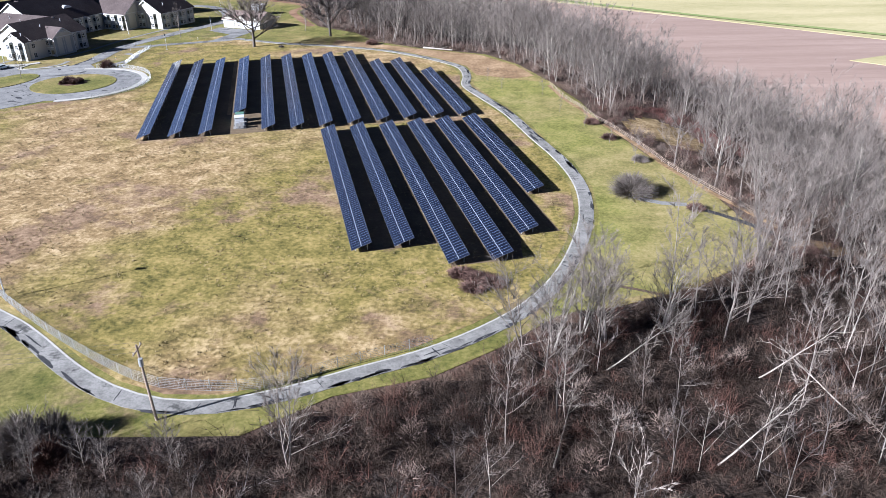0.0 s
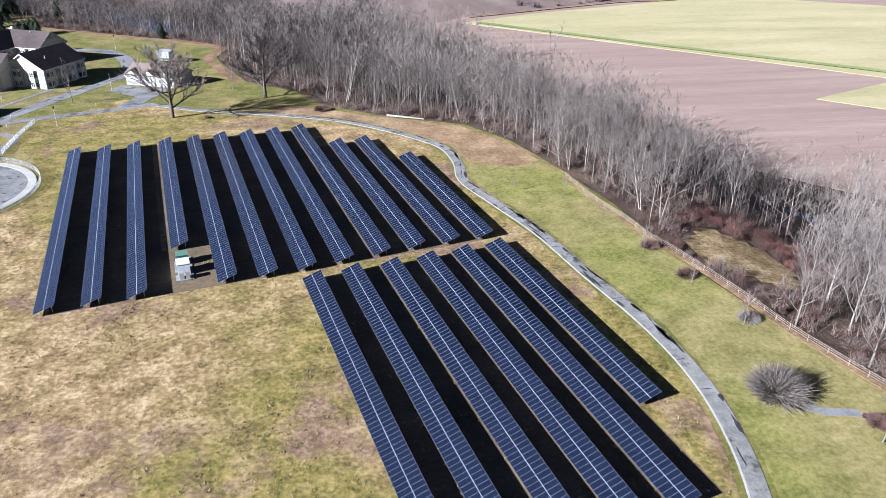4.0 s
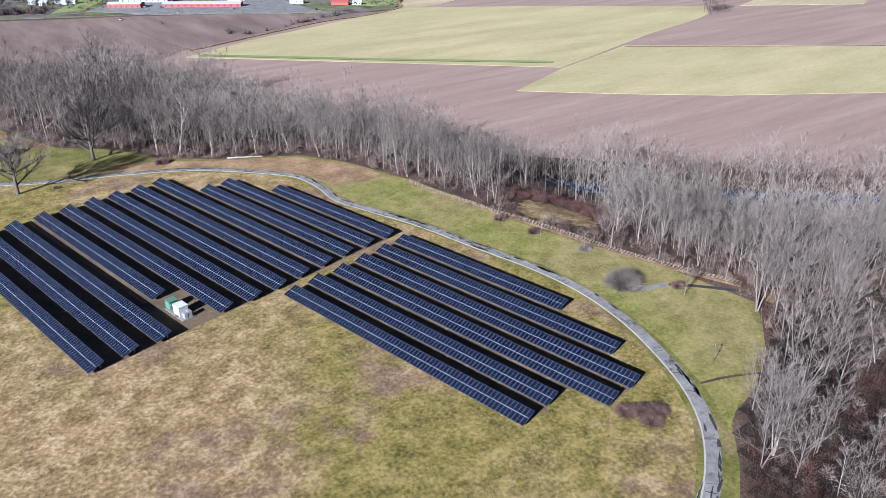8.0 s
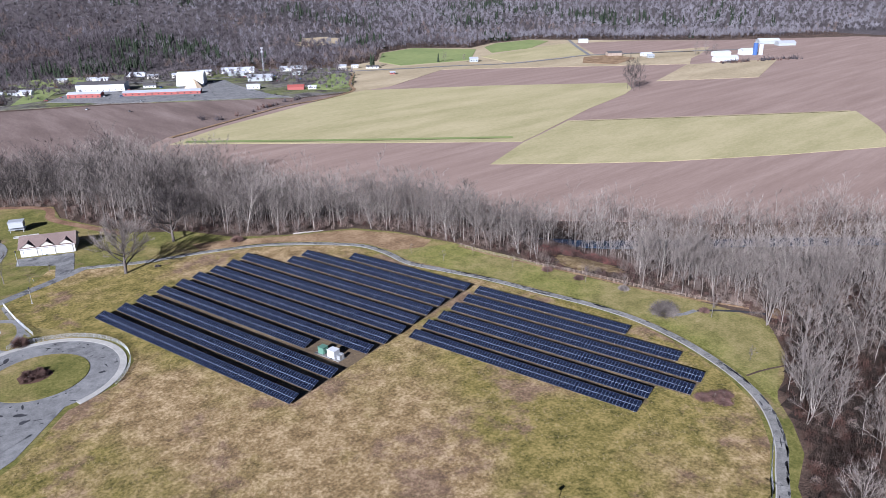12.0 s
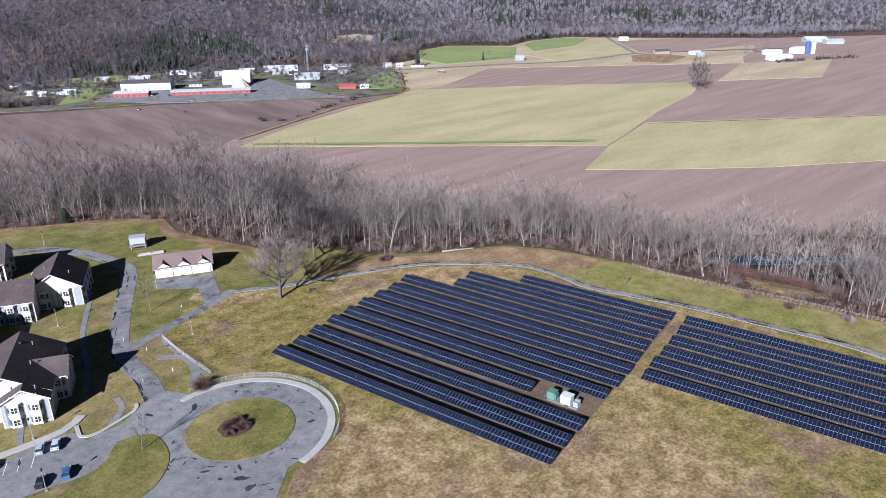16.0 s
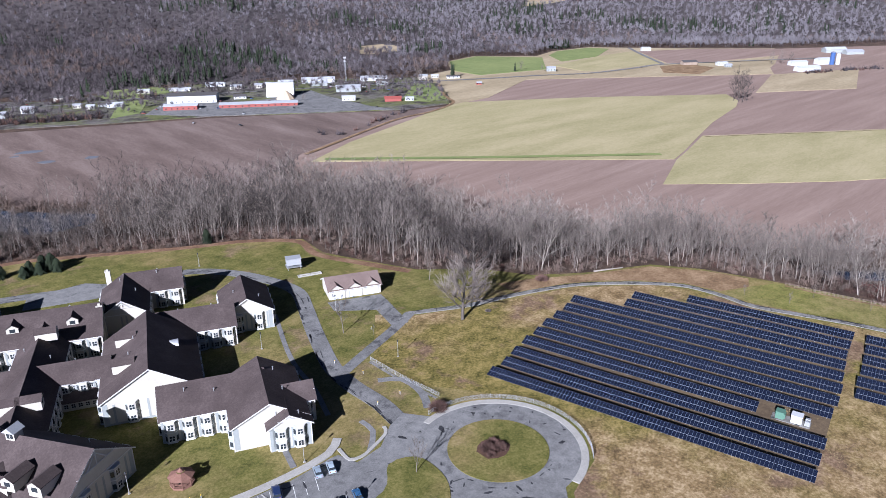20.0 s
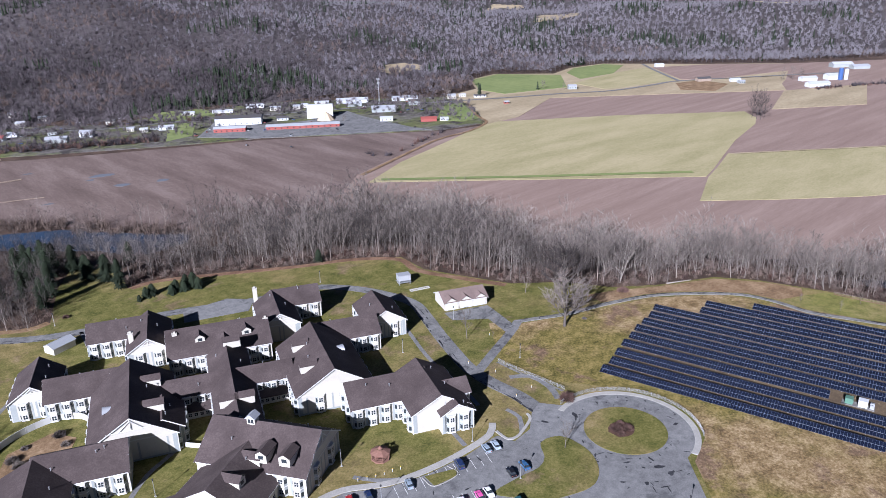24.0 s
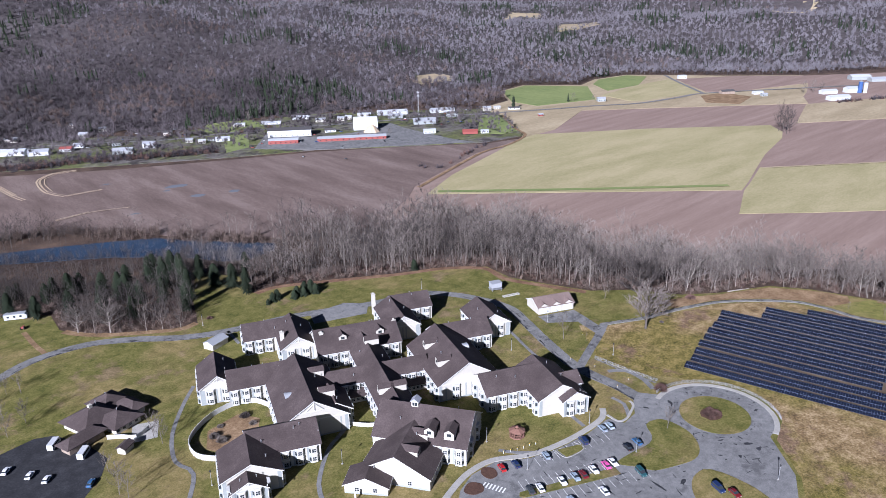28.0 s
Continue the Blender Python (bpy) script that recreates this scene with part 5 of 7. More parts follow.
for pts2, w2 in (([(-129, 1009), (-152, 1012), (-170, 995), (-177, 971), (-180, 932), (-171, 904)], 9), ([(-212, 995), (-209, 944), (-205, 919)], 8), ([(-205, 824), (-174, 829), (-141, 818)], 5), ([(-171, 904), (-137, 902)], 4)):
    for k in range(4):
        line2 = [tuple(p) for p in offset_line(pts2, (k - 1.5) * w2 / 4 + g2.uniform(-0.6, 0.6))]
        flood_strip("bare_sand", line2[: max(2, len(line2) - k % 2)], w2 * g2.uniform(0.07, 0.2), "stone_pile", "pale sandy streak in the tilled field")


flood_strip("road", [(-420, 1260), (-164, 1193), (-102, 1176), (-42, 1139), (18, 1097), (92, 1079), (150, 1058), (207, 1028), (314, 978), (394, 940), (475, 896), (542, 861), (605, 831), (672, 791), (766, 774), (834, 765), (960, 690), (1100, 600)], 8, "path", "grey valley highway through the village")
flood_strip("road", [(1010, 947), (912, 848), (834, 765)], 6, "asphalt", "side road into the hills")
flood_strip("grass_strip", [(95, 644), (145, 597), (200, 545), (306, 451)], 7, "field_lush", "greener grass strip along the crop field")
flood_strip("track", [(395, 459), (500, 380), (624, 289)], 4, "field_tan", "pale dry strip between two crop fields")
flood_strip("track", [(447, 883), (386, 805), (359, 761), (300, 737), (242, 730), (92, 670)], 4, "verge", "grassy farm track between fields")


def shed(name, x, y, w, d, h, turn, wall="white_paint", roof="roof_white", rise=0.28, label="", cat="house", windows=0):
    """A small gabled building: walls, roof and a few dark openings."""
    ob = thing(name, label or "small white house with a gabled roof", cat, (x, y, float(land(x, y)) + 0.3), turn, group="village buildings")
    g = Geo()
    r = h + d / 2 * rise * 2 * 0.7
    g.add([(-w / 2, -d / 2, -1), (w / 2, -d / 2, -1), (w / 2, d / 2, -1), (-w / 2, d / 2, -1), (-w / 2, -d / 2, h), (w / 2, -d / 2, h), (w / 2, d / 2, h), (-w / 2, d / 2, h), (-w / 2, 0, r), (w / 2, 0, r)],
          [(0, 1, 5, 4), (2, 3, 7, 6), (1, 2, 6, 9, 5), (3, 0, 4, 8, 7)])
    hang("wall", g.mesh("wall", wall), ob)
    g = Geo()
    o = 0.5
    k = (r - h) / (d / 2)
    for s in (-1, 1):
        v = [Vector((-w / 2 - o, s * (d / 2 + o), h - k * o)), Vector((w / 2 + o, s * (d / 2 + o), h - k * o)), Vector((w / 2 + o, 0, r)), Vector((-w / 2 - o, 0, r))]
        v = [p + Vector((0, 0, 0.15)) for p in v] + [p - Vector((0, 0, 0.15)) for p in v]
        q = [(0, 1, 2, 3), (7, 6, 5, 4), (0, 4, 5, 1), (1, 5, 6, 2), (3, 7, 4, 0)]
        g.add(v, q if s < 0 else [f[::-1] for f in q])
    hang("roof", g.mesh("roof", roof), ob)
    for i in range(windows):
        xx = -w / 2 + w * (i + 0.5) / windows
        hang("window", Geo().box(xx - 0.7, -d / 2 - 0.06, 1.2, xx + 0.7, -d / 2 - 0.02, 2.7).mesh("window", "pane"), ob)
    return ob


T0 = -35.0
SMALL = [(-157, 1157, 30, 14, 5, "white_paint", "roof_white"), (-134, 1133, 24, 13, 5, "white_paint", "roof_grey"), (-103, 1129, 15, 10, 4, "white_paint", "red_paint"), (-84, 1142, 12, 9, 4, "white_paint", "roof_white"),
         (-139, 1242, 16, 9, 4.5, "siding", "roof_grey"), (-58, 1205, 11, 9, 5.5, "siding", "roof_white"), (-52, 1269, 9, 8, 4.5, "siding", "roof_grey"), (-26, 1223, 10, 8, 4.5, "siding", "roof_grey"), (-20, 1070, 15, 10, 6, "white_paint", "roof_grey"),
         (-45, 1116, 11, 8, 4, "siding_grey", "roof_dark"), (-57, 1061, 24, 12, 5, "siding_grey", "roof_grey"), (31, 1132, 11, 8, 4.5, "siding", "roof_dark"), (65, 1036, 18, 9, 4, "white_paint", "roof_white"), (30, 1062, 9, 7, 4, "siding", "roof_grey"),
         (39, 1043, 9, 7, 4, "siding", "roof_white"), (55, 1047, 11, 7, 3.6, "siding_grey", "roof_dark"), (129, 1112, 17, 8, 4, "siding", "roof_white"), (171, 1093, 28, 7, 3.2, "white_paint", "roof_white"), (224, 1097, 26, 9, 3.6, "white_paint", "roof_white"),
         (232, 1054, 15, 9, 4, "siding", "roof_grey"), (258, 1039, 10, 8, 4.5, "siding", "roof_grey"), (272, 1039, 9, 8, 4.5, "siding", "roof_white"), (296, 1031, 20, 10, 5.5, "siding", "roof_white"), (342, 1020, 46, 13, 5, "white_paint", "roof_white"),
         (326, 993, 22, 10, 4.5, "siding_grey", "roof_grey"), (408, 977, 38, 12, 4.5, "white_paint", "roof_grey"), (326, 926, 32, 16, 5, "siding_grey", "roof_grey"), (284, 868, 16, 9, 4, "white_paint", "roof_white"), (318, 824, 20, 9, 4, "red_paint", "red_paint"), (334, 812, 10, 7, 3.2, "white_paint", "roof_white"),
         (197, 978, 15, 9, 3.6, "white_paint", "roof_dark"), (463, 932, 12, 9, 5.5, "siding", "roof_grey"), (485, 931, 10, 7, 3.6, "siding", "roof_white"), (500, 908, 18, 7, 3.2, "white_paint", "roof_dark"), (482, 838, 7, 5, 3, "red_paint", "roof_grey"), (655, 852, 13, 9, 5, "siding_grey", "roof_grey"),
         (989, 896, 16, 10, 5, "white_paint", "roof_white"), (857, 734, 24, 11, 5, "wood", "roof_dark"), (888, 694, 17, 8, 3.6, "white_paint", "roof_white"), (871, 675, 10, 7, 4, "siding_grey", "roof_grey"), (965, 607, 28, 11, 5, "white_paint", "roof_white"), (908, 570, 36, 13, 5.5, "white_paint", "roof_white"),
         (1004, 584, 22, 14, 7, "white_paint", "roof_white"), (1182, 632, 38, 16, 6, "siding_grey", "roof_white"), (1176, 598, 32, 14, 5, "siding_grey", "roof_grey"), (390, 935, 16, 10, 6, "siding_grey", "roof_dark")]
for x, y, w, d, h, wall, roof in SMALL:
    big = w > 19
    lab = {"red_paint": "red-roofed", "roof_white": "white-roofed", "roof_grey": "grey-roofed", "roof_dark": "dark-roofed"}[roof]
    shed("barn" if big else "house", x, y, w, d, h, T0 + rnd.uniform(-5, 5), wall, roof, 0.3, f"{'long' if big else 'small'} {lab} {'farm or works building' if big else 'village house'} beside the valley road", "barn" if big else "house", 0 if big else 3)
shed("warehouse", 146, 1000, 58, 22, 9, T0, "white_paint", "roof_dark", 0.15, "large white warehouse with a dark low roof", "warehouse", 8)
shed("shop_building", 113, 962, 38, 14, 5, T0, "red_paint", "roof_white", 0.15, "white-roofed red shop front building in the village", "shop", 6)
shed("long_barn", 186, 912, 90, 11, 4.2, T0 + 1, "red_paint", "roof_grey", 0.25, "long low red barn with a grey roof", "barn", 12)
dome = thing("salt_shed", "white arched storage hall beside a sand pile", "barn", (246, 962, float(land(246, 962))), T0)
g = Geo()
arc = [(math.cos(radians(q)) * 14, math.sin(radians(q)) * 17) for q in range(0, 181, 15)]
n = len(arc)
g.add([(-17, x, z) for x, z in arc] + [(17, x, z) for x, z in arc], [(i, i + 1, n + i + 1, n + i) for i in range(n - 1)] + [tuple(range(n - 1, -1, -1)), tuple(range(n, 2 * n))])
hang("cover", g.mesh("cover", "white_paint"), dome)
hang("door", Geo().box(17.05, -4, 0, 17.2, 4, 9).mesh("door", "roof_grey"), dome)
g = Geo()
rr = [(math.cos(i * 0.35) * 12 * rnd.uniform(0.85, 1.1), math.sin(i * 0.35) * 12 * rnd.uniform(0.85, 1.1), 0) for i in range(18)]
g.add(rr + [(x * 0.5, y * 0.5, 6.5) for x, y, z in rr] + [(0, 0, 11)], [(i, (i + 1) % 18, 18 + (i + 1) % 18, 18 + i) for i in range(18)] + [(18 + i, 18 + (i + 1) % 18, 36) for i in range(18)])
pile = tagged(new("sand_mound", g.mesh("sand_mound", "stone_pile")), "tall cone of pale brown sand by the storage hall", "sand pile")
pile.location = (236, 934, float(land(236, 934)) + 0.6)
for x, y, rad, h, mat, lab in ((1006, 571, 3.6, 19, "blue_paint", "tall dark blue farm silo"), (1013, 565, 3.2, 17, "white_paint", "tall pale farm silo")):
    silo = thing("silo", lab + " beside white barns", "silo", (x, y, float(land(x, y))))
    hang("shaft", Geo().tube((0, 0, -1), (0, 0, h), rad, rad, 14).mesh("shaft", mat), silo)
    hang("cap", Geo().tube((0, 0, h), (0, 0, h + 2.0), rad * 1.03, 0.4, 14).mesh("cap", "steel"), silo)
mast = thing("radio_mast", "thin steel lattice antenna mast", "mast", (360, 978, float(land(360, 978))))
g = Geo()
for q in range(3):
    c, s = math.cos(q * 2.09), math.sin(q * 2.09)
    g.tube((c * 1.2, s * 1.2, 0), (c * 0.5, s * 0.5, 36), 0.2, 0.15, 4)
hang("legs", g.mesh("legs", "steel"), mast)
g = Geo()
for z in (30, 35):
    for q in range(6):
        c, s = math.cos(q * 1.05), math.sin(q * 1.05)
        g.box(c * 1.6 - 0.25, s * 1.6 - 0.25, z, c * 1.6 + 0.25, s * 1.6 + 0.25, z + 2.4)
hang("antenna", g.mesh("antenna", "white_paint"), mast)

# garden and roadside trees of the village
vt = random.Random(77)
spots = []
VG = [(-420, 1215), (-192, 1075), (-90, 1010), (21, 948), (130, 1010), (280, 990), (330, 800), (359, 765), (443, 873), (471, 955), (365, 1040), (266, 1117), (129, 1152), (23, 1140), (-26, 1190), (-151, 1250), (-420, 1290)]
while len(spots) < 1150:
    x, y = vt.uniform(-420, 480), vt.uniform(760, 1290)
    if inside(VG, x, y):
        spots.append((vt.randrange(6), x, y, float(land(x, y)), vt.uniform(0, 6.3), vt.uniform(0.35, 0.95), 1.0))
for i in range(330):
    x = vt.uniform(-420, 120)
    y = 1160 - 0.42 * x + vt.uniform(-75, 75)
    spots.append((vt.randrange(6), x, y, float(land(x, y)), vt.uniform(0, 6.3), vt.uniform(0.6, 1.15), 1.0))
gathered("village_trees", FAR, spots, ["twig_far"], "bare garden trees scattered through the village", "trees")

# hedges, garden trees and the lone tree in the fields
for x, y, s in ((625, 886, 0.8), (637, 855, 0.6), (962, 630, 1.1), (968, 622, 1.0), (372, 916, 0.9), (382, 945, 0.9), (150, 1122, 0.9), (156, 1083, 0.8), (242, 902, 0.5), (455, 935, 0.8), (470, 945, 0.8), (390, 920, 0.8), (945, 640, 1.0)):
    tree_thing(TALL[(int(x) * 3) % 7], (x, y, float(land(x, y))), x, s, "spreading bare tree standing by the fields", mats=("bark", "twig"))
for x, y, s in ((592, 522, 1.7), (599, 516, 1.4), (586, 515, 1.45), (594, 529, 1.3)):
    tree_thing(TALL[int(x) % 5], (x, y, float(land(x, y))), x, s * 1.1, "dense dark bare tree alone among the fields", mats=("bark_dark", "twig_dark"))
for k, (x, y, s) in enumerate(((499, 909, 1.3), (508, 915, 1.1), (615, 890, 0.8), (60, 1137, 1.0))):
    tr = thing("conifer", "dark evergreen tree by the village", "tree", (x, y, float(land(x, y))), k * 40)
    tr.scale = (s, s, s)
    hang("crown", FARC[k].mesh("crown", "conifer"), tr)
    hang("trunk", Geo().tube((0, 0, -1), (0, 0, 4), 0.4, 0.3, 6).mesh("trunk", "bark"), tr)
hedge, hedge_red = [], []
for line, w, n in (([(-330, 1150), (-240, 1110), (-188, 1078), (-155, 1061), (-117, 1056), (-82, 1038), (-42, 1016), (1, 998), (27, 983)], 13, 560), ([(151, 743), (145, 690)], 2, 4), ([(120, 700), (184, 720), (216, 735), (241, 745), (300, 765)], 3, 16), ([(20, 1120), (150, 1060)], 14, 50), ([(880, 560), (1010, 500)], 6, 60)):
    P2 = np.array(smooth_line(line, 4))
    for i in range(n):
        p = P2[g2.randrange(len(P2))]
        x, y = p[0] + g2.uniform(-w, w), p[1] + g2.uniform(-w, w)
        (hedge if g2.random() < 0.6 else hedge_red).append((g2.randrange(2), x, y, float(land(x, y)), g2.uniform(0, 6.3), g2.uniform(0.9, 2.1), g2.uniform(0.8, 1.5)))
HB = [brush_clump(s, 30, 3.4, 0.16) for s in (71, 72)]
gathered("hedgerow", HB, hedge, ["twig_far"], "grey scrub along the field edges", "hedge")
gathered("hedgerow", HB, hedge_red, ["twig_red"], "reddish scrub along the village", "hedge")
rim_scrub = []
P2 = np.array(smooth_line(OUTER[2:], 5))
for i in range(900):
    p = P2[g2.randrange(len(P2))]
    x, y = p[0] + g2.uniform(-14, 3), p[1] + g2.uniform(-14, 3)
    rim_scrub.append((g2.randrange(2), x, y, float(land(x, y)), g2.uniform(0, 6.3), g2.uniform(1.0, 3.0), g2.uniform(0.8, 1.5)))
gathered("hedgerow", [brush_clump(s, 22, 3.4, 0.1) for s in (73, 74)], rim_scrub, ["brush"], "brown scrub along the outer edge of the wood", "hedge")

# ---- details of the retirement home ----
def dormer(parent, a, b, z, face, w=3.0, depth=5.0, h=1.5):
    """A small gabled dormer whose front looks along face."""
    f = Vector((face[0], face[1], 0)).normalized()
    m = Matrix.Translation((a, b, z)) @ Matrix.Rotation(math.atan2(-f.x, f.y), 4, "Z")
    g = Geo()
    g.add([(-w / 2, 1.2, -1.2), (w / 2, 1.2, -1.2), (w / 2, 1.2, h), (-w / 2, 1.2, h), (0, 1.2, h + w * 0.32), (-w / 2, -depth, -1.2), (w / 2, -depth, -1.2), (w / 2, -depth, h), (-w / 2, -depth, h), (0, -depth, h + w * 0.32)],
          [(0, 1, 2, 4, 3), (1, 6, 7, 2), (5, 0, 3, 8), (6, 5, 8, 9, 7)])
    d = hang("dormer", g.mesh("dormer", "siding"), parent, "", m)
    g = Geo()
    for s in (-1, 1):
        v = [Vector((s * (w / 2 + 0.35), 1.5, h - 0.2)), Vector((s * (w / 2 + 0.35), -depth, h - 0.2)), Vector((0, -depth, h + w * 0.32 + 0.05)), Vector((0, 1.5, h + w * 0.32 + 0.05))]
        v += [p - Vector((0, 0, 0.16)) for p in v]
        q = [(0, 1, 2, 3), (7, 6, 5, 4), (0, 4, 5, 1), (3, 7, 4, 0)]
        g.add(v, q if s > 0 else [x[::-1] for x in q])
    hang("dormer_roof", g.mesh("dormer_roof", "shingle"), d)
    hang("pane", Geo().box(-0.8, 1.2, 0.1, 0.8, 1.24, 1.3).mesh("pane", "pane"), d)


for a, b, z, face in ((-8, 27.5, 10.4, (0, -1)), (9.5, 27.5, 10.4, (0, -1)), (25, 5, 11.6, (-1, 0)), (25, -12, 11.6, (-1, 0)), (-23.5, -1, 11.4, (1, 0)), (-22.5, -18, 11.4, (1, 0)),
                      (5.2, -57.5, 10.6, (-0.577, -0.816)), (11.2, -61.7, 10.6, (-0.577, -0.816)), (4, -56, 8.8, (0.816, -0.577)), (-2.5, -64.5, 8.8, (0.816, -0.577)), (1.2, 18, 11.6, (-1, 0)), (5.6, -22, 10.2, (1, 0)), (-3.2, -22, 10.2, (-1, 0))):
    dormer(home, a, b, z + 0.35, face, 3.5, 5.0, 1.8)
for a, b, z0, z1 in ((-33.4, 41.2, 0, 12.2), (-17, 31, 0, 13.6), (17.5, 32, 0, 13.6), (17.5, 70, 0, 11.4)):
    g = Geo().box(a - 0.9, b - 0.9, z0, a + 0.9, b + 0.9, z1).box(a - 1.05, b - 1.05, z1, a + 1.05, b + 1.05, z1 + 0.25).box(a - 0.4, b - 0.4, z1 + 0.25, a + 0.4, b + 0.4, z1 + 0.8)
    hang("chimney", g.mesh("chimney", "siding"), home)
cup = Geo().box(-1.3, -1.3, 0, 1.3, 1.3, 2.2)
cupola = hang("cupola", cup.mesh("cupola", "siding"), home, "white cupola", Matrix.Translation((4.4, -44, 14.6)) @ Matrix.Rotation(-0.61, 4, "Z"))
hang("cupola_roof", Geo().add([(-1.8, -1.8, 2.2), (1.8, -1.8, 2.2), (1.8, 1.8, 2.2), (-1.8, 1.8, 2.2), (0, -1.8, 3.6), (0, 1.8, 3.6)], [(0, 1, 4), (1, 2, 5, 4), (2, 3, 5), (3, 0, 4, 5), (3, 2, 1, 0)]).mesh("cupola_roof", "roof_grey"), cupola)
for q in range(2):
    hang("pane", Geo().box(-0.9 + q, -1.36, 0.5, -0.1 + q, -1.31, 1.8).mesh("pane", "pane"), cupola)
# eyebrow vents and pipe vents on the roofs
for a, b, z, s in ((40.5, -1, 11.3, 1), (-38.5, -14, 11.2, -1)):
    g = Geo()
    arc = [(math.cos(radians(q)) * 2.2, math.sin(radians(q)) * 1.1) for q in range(0, 181, 20)]
    n = len(arc)
    g.add([(s * 1.5, x, zz) for x, zz in arc] + [(-s * 3.0, x * 0.2, 0.6 + zz * 0.5) for x, zz in arc], [(i, i + 1, n + i + 1, n + i) for i in range(n - 1)] + [tuple(range(n))])
    hang("eyebrow_vent", g.mesh("eyebrow_vent", "roof_grey"), home, "grey rounded roof vent", Matrix.Translation((a, b, z)))
rv = random.Random(3)
PIPE = Geo().tube((0, 0, -0.6), (0, 0, 0.9), 0.12, 0.12, 6).box(-0.2, -0.2, 0.9, 0.2, 0.2, 1.0).mesh("vent_pipe", "steel")
for a, b, half, eave, ridge, z0 in WINGS:
    d = (b - a).normalized()
    n = Vector((-d.y, d.x, 0))
    for i in range(2):
        t, s = rv.uniform(0.2, 0.8), rv.choice((-1, 1)) * rv.uniform(0.15, 0.6)
        p = a.lerp(b, t) + n * half * s
        hang("vent_pipe", PIPE, home, "", Matrix.Translation((p.x, p.y, ridge - (ridge - eave) * abs(s))))
# lean-to galleries of the links
for a0, a1 in ((5, 20.5), (-19, -3.5)):
    g = Geo().box(a0, -11.0, 0, a1, -6.5, 3.2)
    hang("gallery", g.mesh("gallery", "siding"), home)
    g = Geo().add([(a0 - 0.3, -11.6, 3.1), (a1 + 0.3, -11.6, 3.1), (a1 + 0.3, -6.9, 4.4), (a0 - 0.3, -6.9, 4.4), (a0 - 0.3, -11.6, 2.9), (a1 + 0.3, -11.6, 2.9), (a1 + 0.3, -6.9, 4.2), (a0 - 0.3, -6.9, 4.2)], [(0, 1, 2, 3), (7, 6, 5, 4), (0, 4, 5, 1), (1, 5, 6, 2), (3, 7, 4, 0)])
    hang("gallery_roof", g.mesh("gallery_roof", "shingle"), home)
    for i in range(8):
        put_window(home, Vector((a0 + 1 + i * 1.9, -11.0, 0)), Vector((0, -1, 0)), 1.0, 0.8)
    for i in range(7):
        put_window(home, Vector((a0 + 1.2 + i * 2.1, -7.0, 0)), Vector((0, -1, 0)), 4.8, 0.8)
# grey panels and white corner boards on the outer gables
CORNER = Geo().box(-0.65, 0, 0.5, 0.65, 0.05, 7.0).mesh("corner_panel", "siding_grey")
BOARD = Geo().box(-0.12, 0, 0.1, 0.12, 0.09, 7.3).mesh("corner_board", "trim")
for j, (a, b, half, eave, ridge, z0) in enumerate(WINGS):
    if eave < 6:
        continue
    d = (b - a).normalized()
    n = Vector((-d.y, d.x, 0))
    for e, sg in ((a, -1), (b, 1)):
        for s in (-1, 1):
            p = e + n * s * (half - 0.95)
            if not within(p + d * sg * 0.8, j):
                rot = Matrix.Rotation(math.atan2(-(d * sg).x, (d * sg).y), 4, "Z")
                hang("corner_panel", CORNER, home, "", Matrix.Translation(p) @ rot)
                hang("corner_board", BOARD, home, "", Matrix.Translation(e + n * s * (half - 0.12)) @ rot)
    # gable truss
    for e, sg in ((a, -1), (b, 1)):
        if within(e + d * sg * 0.8, j) or within(e + d * sg * 0.8 + n * half * 0.6, j):
            continue
        g = Geo()
        w2, hh = half * 0.55, (ridge - eave) * 0.55
        z1 = ridge - hh
        for p, q in ((Vector((-w2, 0, z1)), Vector((w2, 0, z1))), (Vector((0, 0, z1)), Vector((0, 0, ridge - 0.6))), (Vector((-w2 * 0.5, 0, z1)), Vector((0, 0, ridge - 1.2))), (Vector((w2 * 0.5, 0, z1)), Vector((0, 0, ridge - 1.2)))):
            g.tube(p, q, 0.16, 0.16, 4)
        hang("gable_truss", g.mesh("gable_truss", "trim"), home, "", Matrix.Translation(e + d * sg * 0.35) @ Matrix.Rotation(math.atan2(-(d * sg).x, (d * sg).y), 4, "Z"))
hang("porch_column", Geo().box(-25.9, -70.6, 0, -25.4, -70.1, 3.8).mesh("porch_column", "trim"), home)

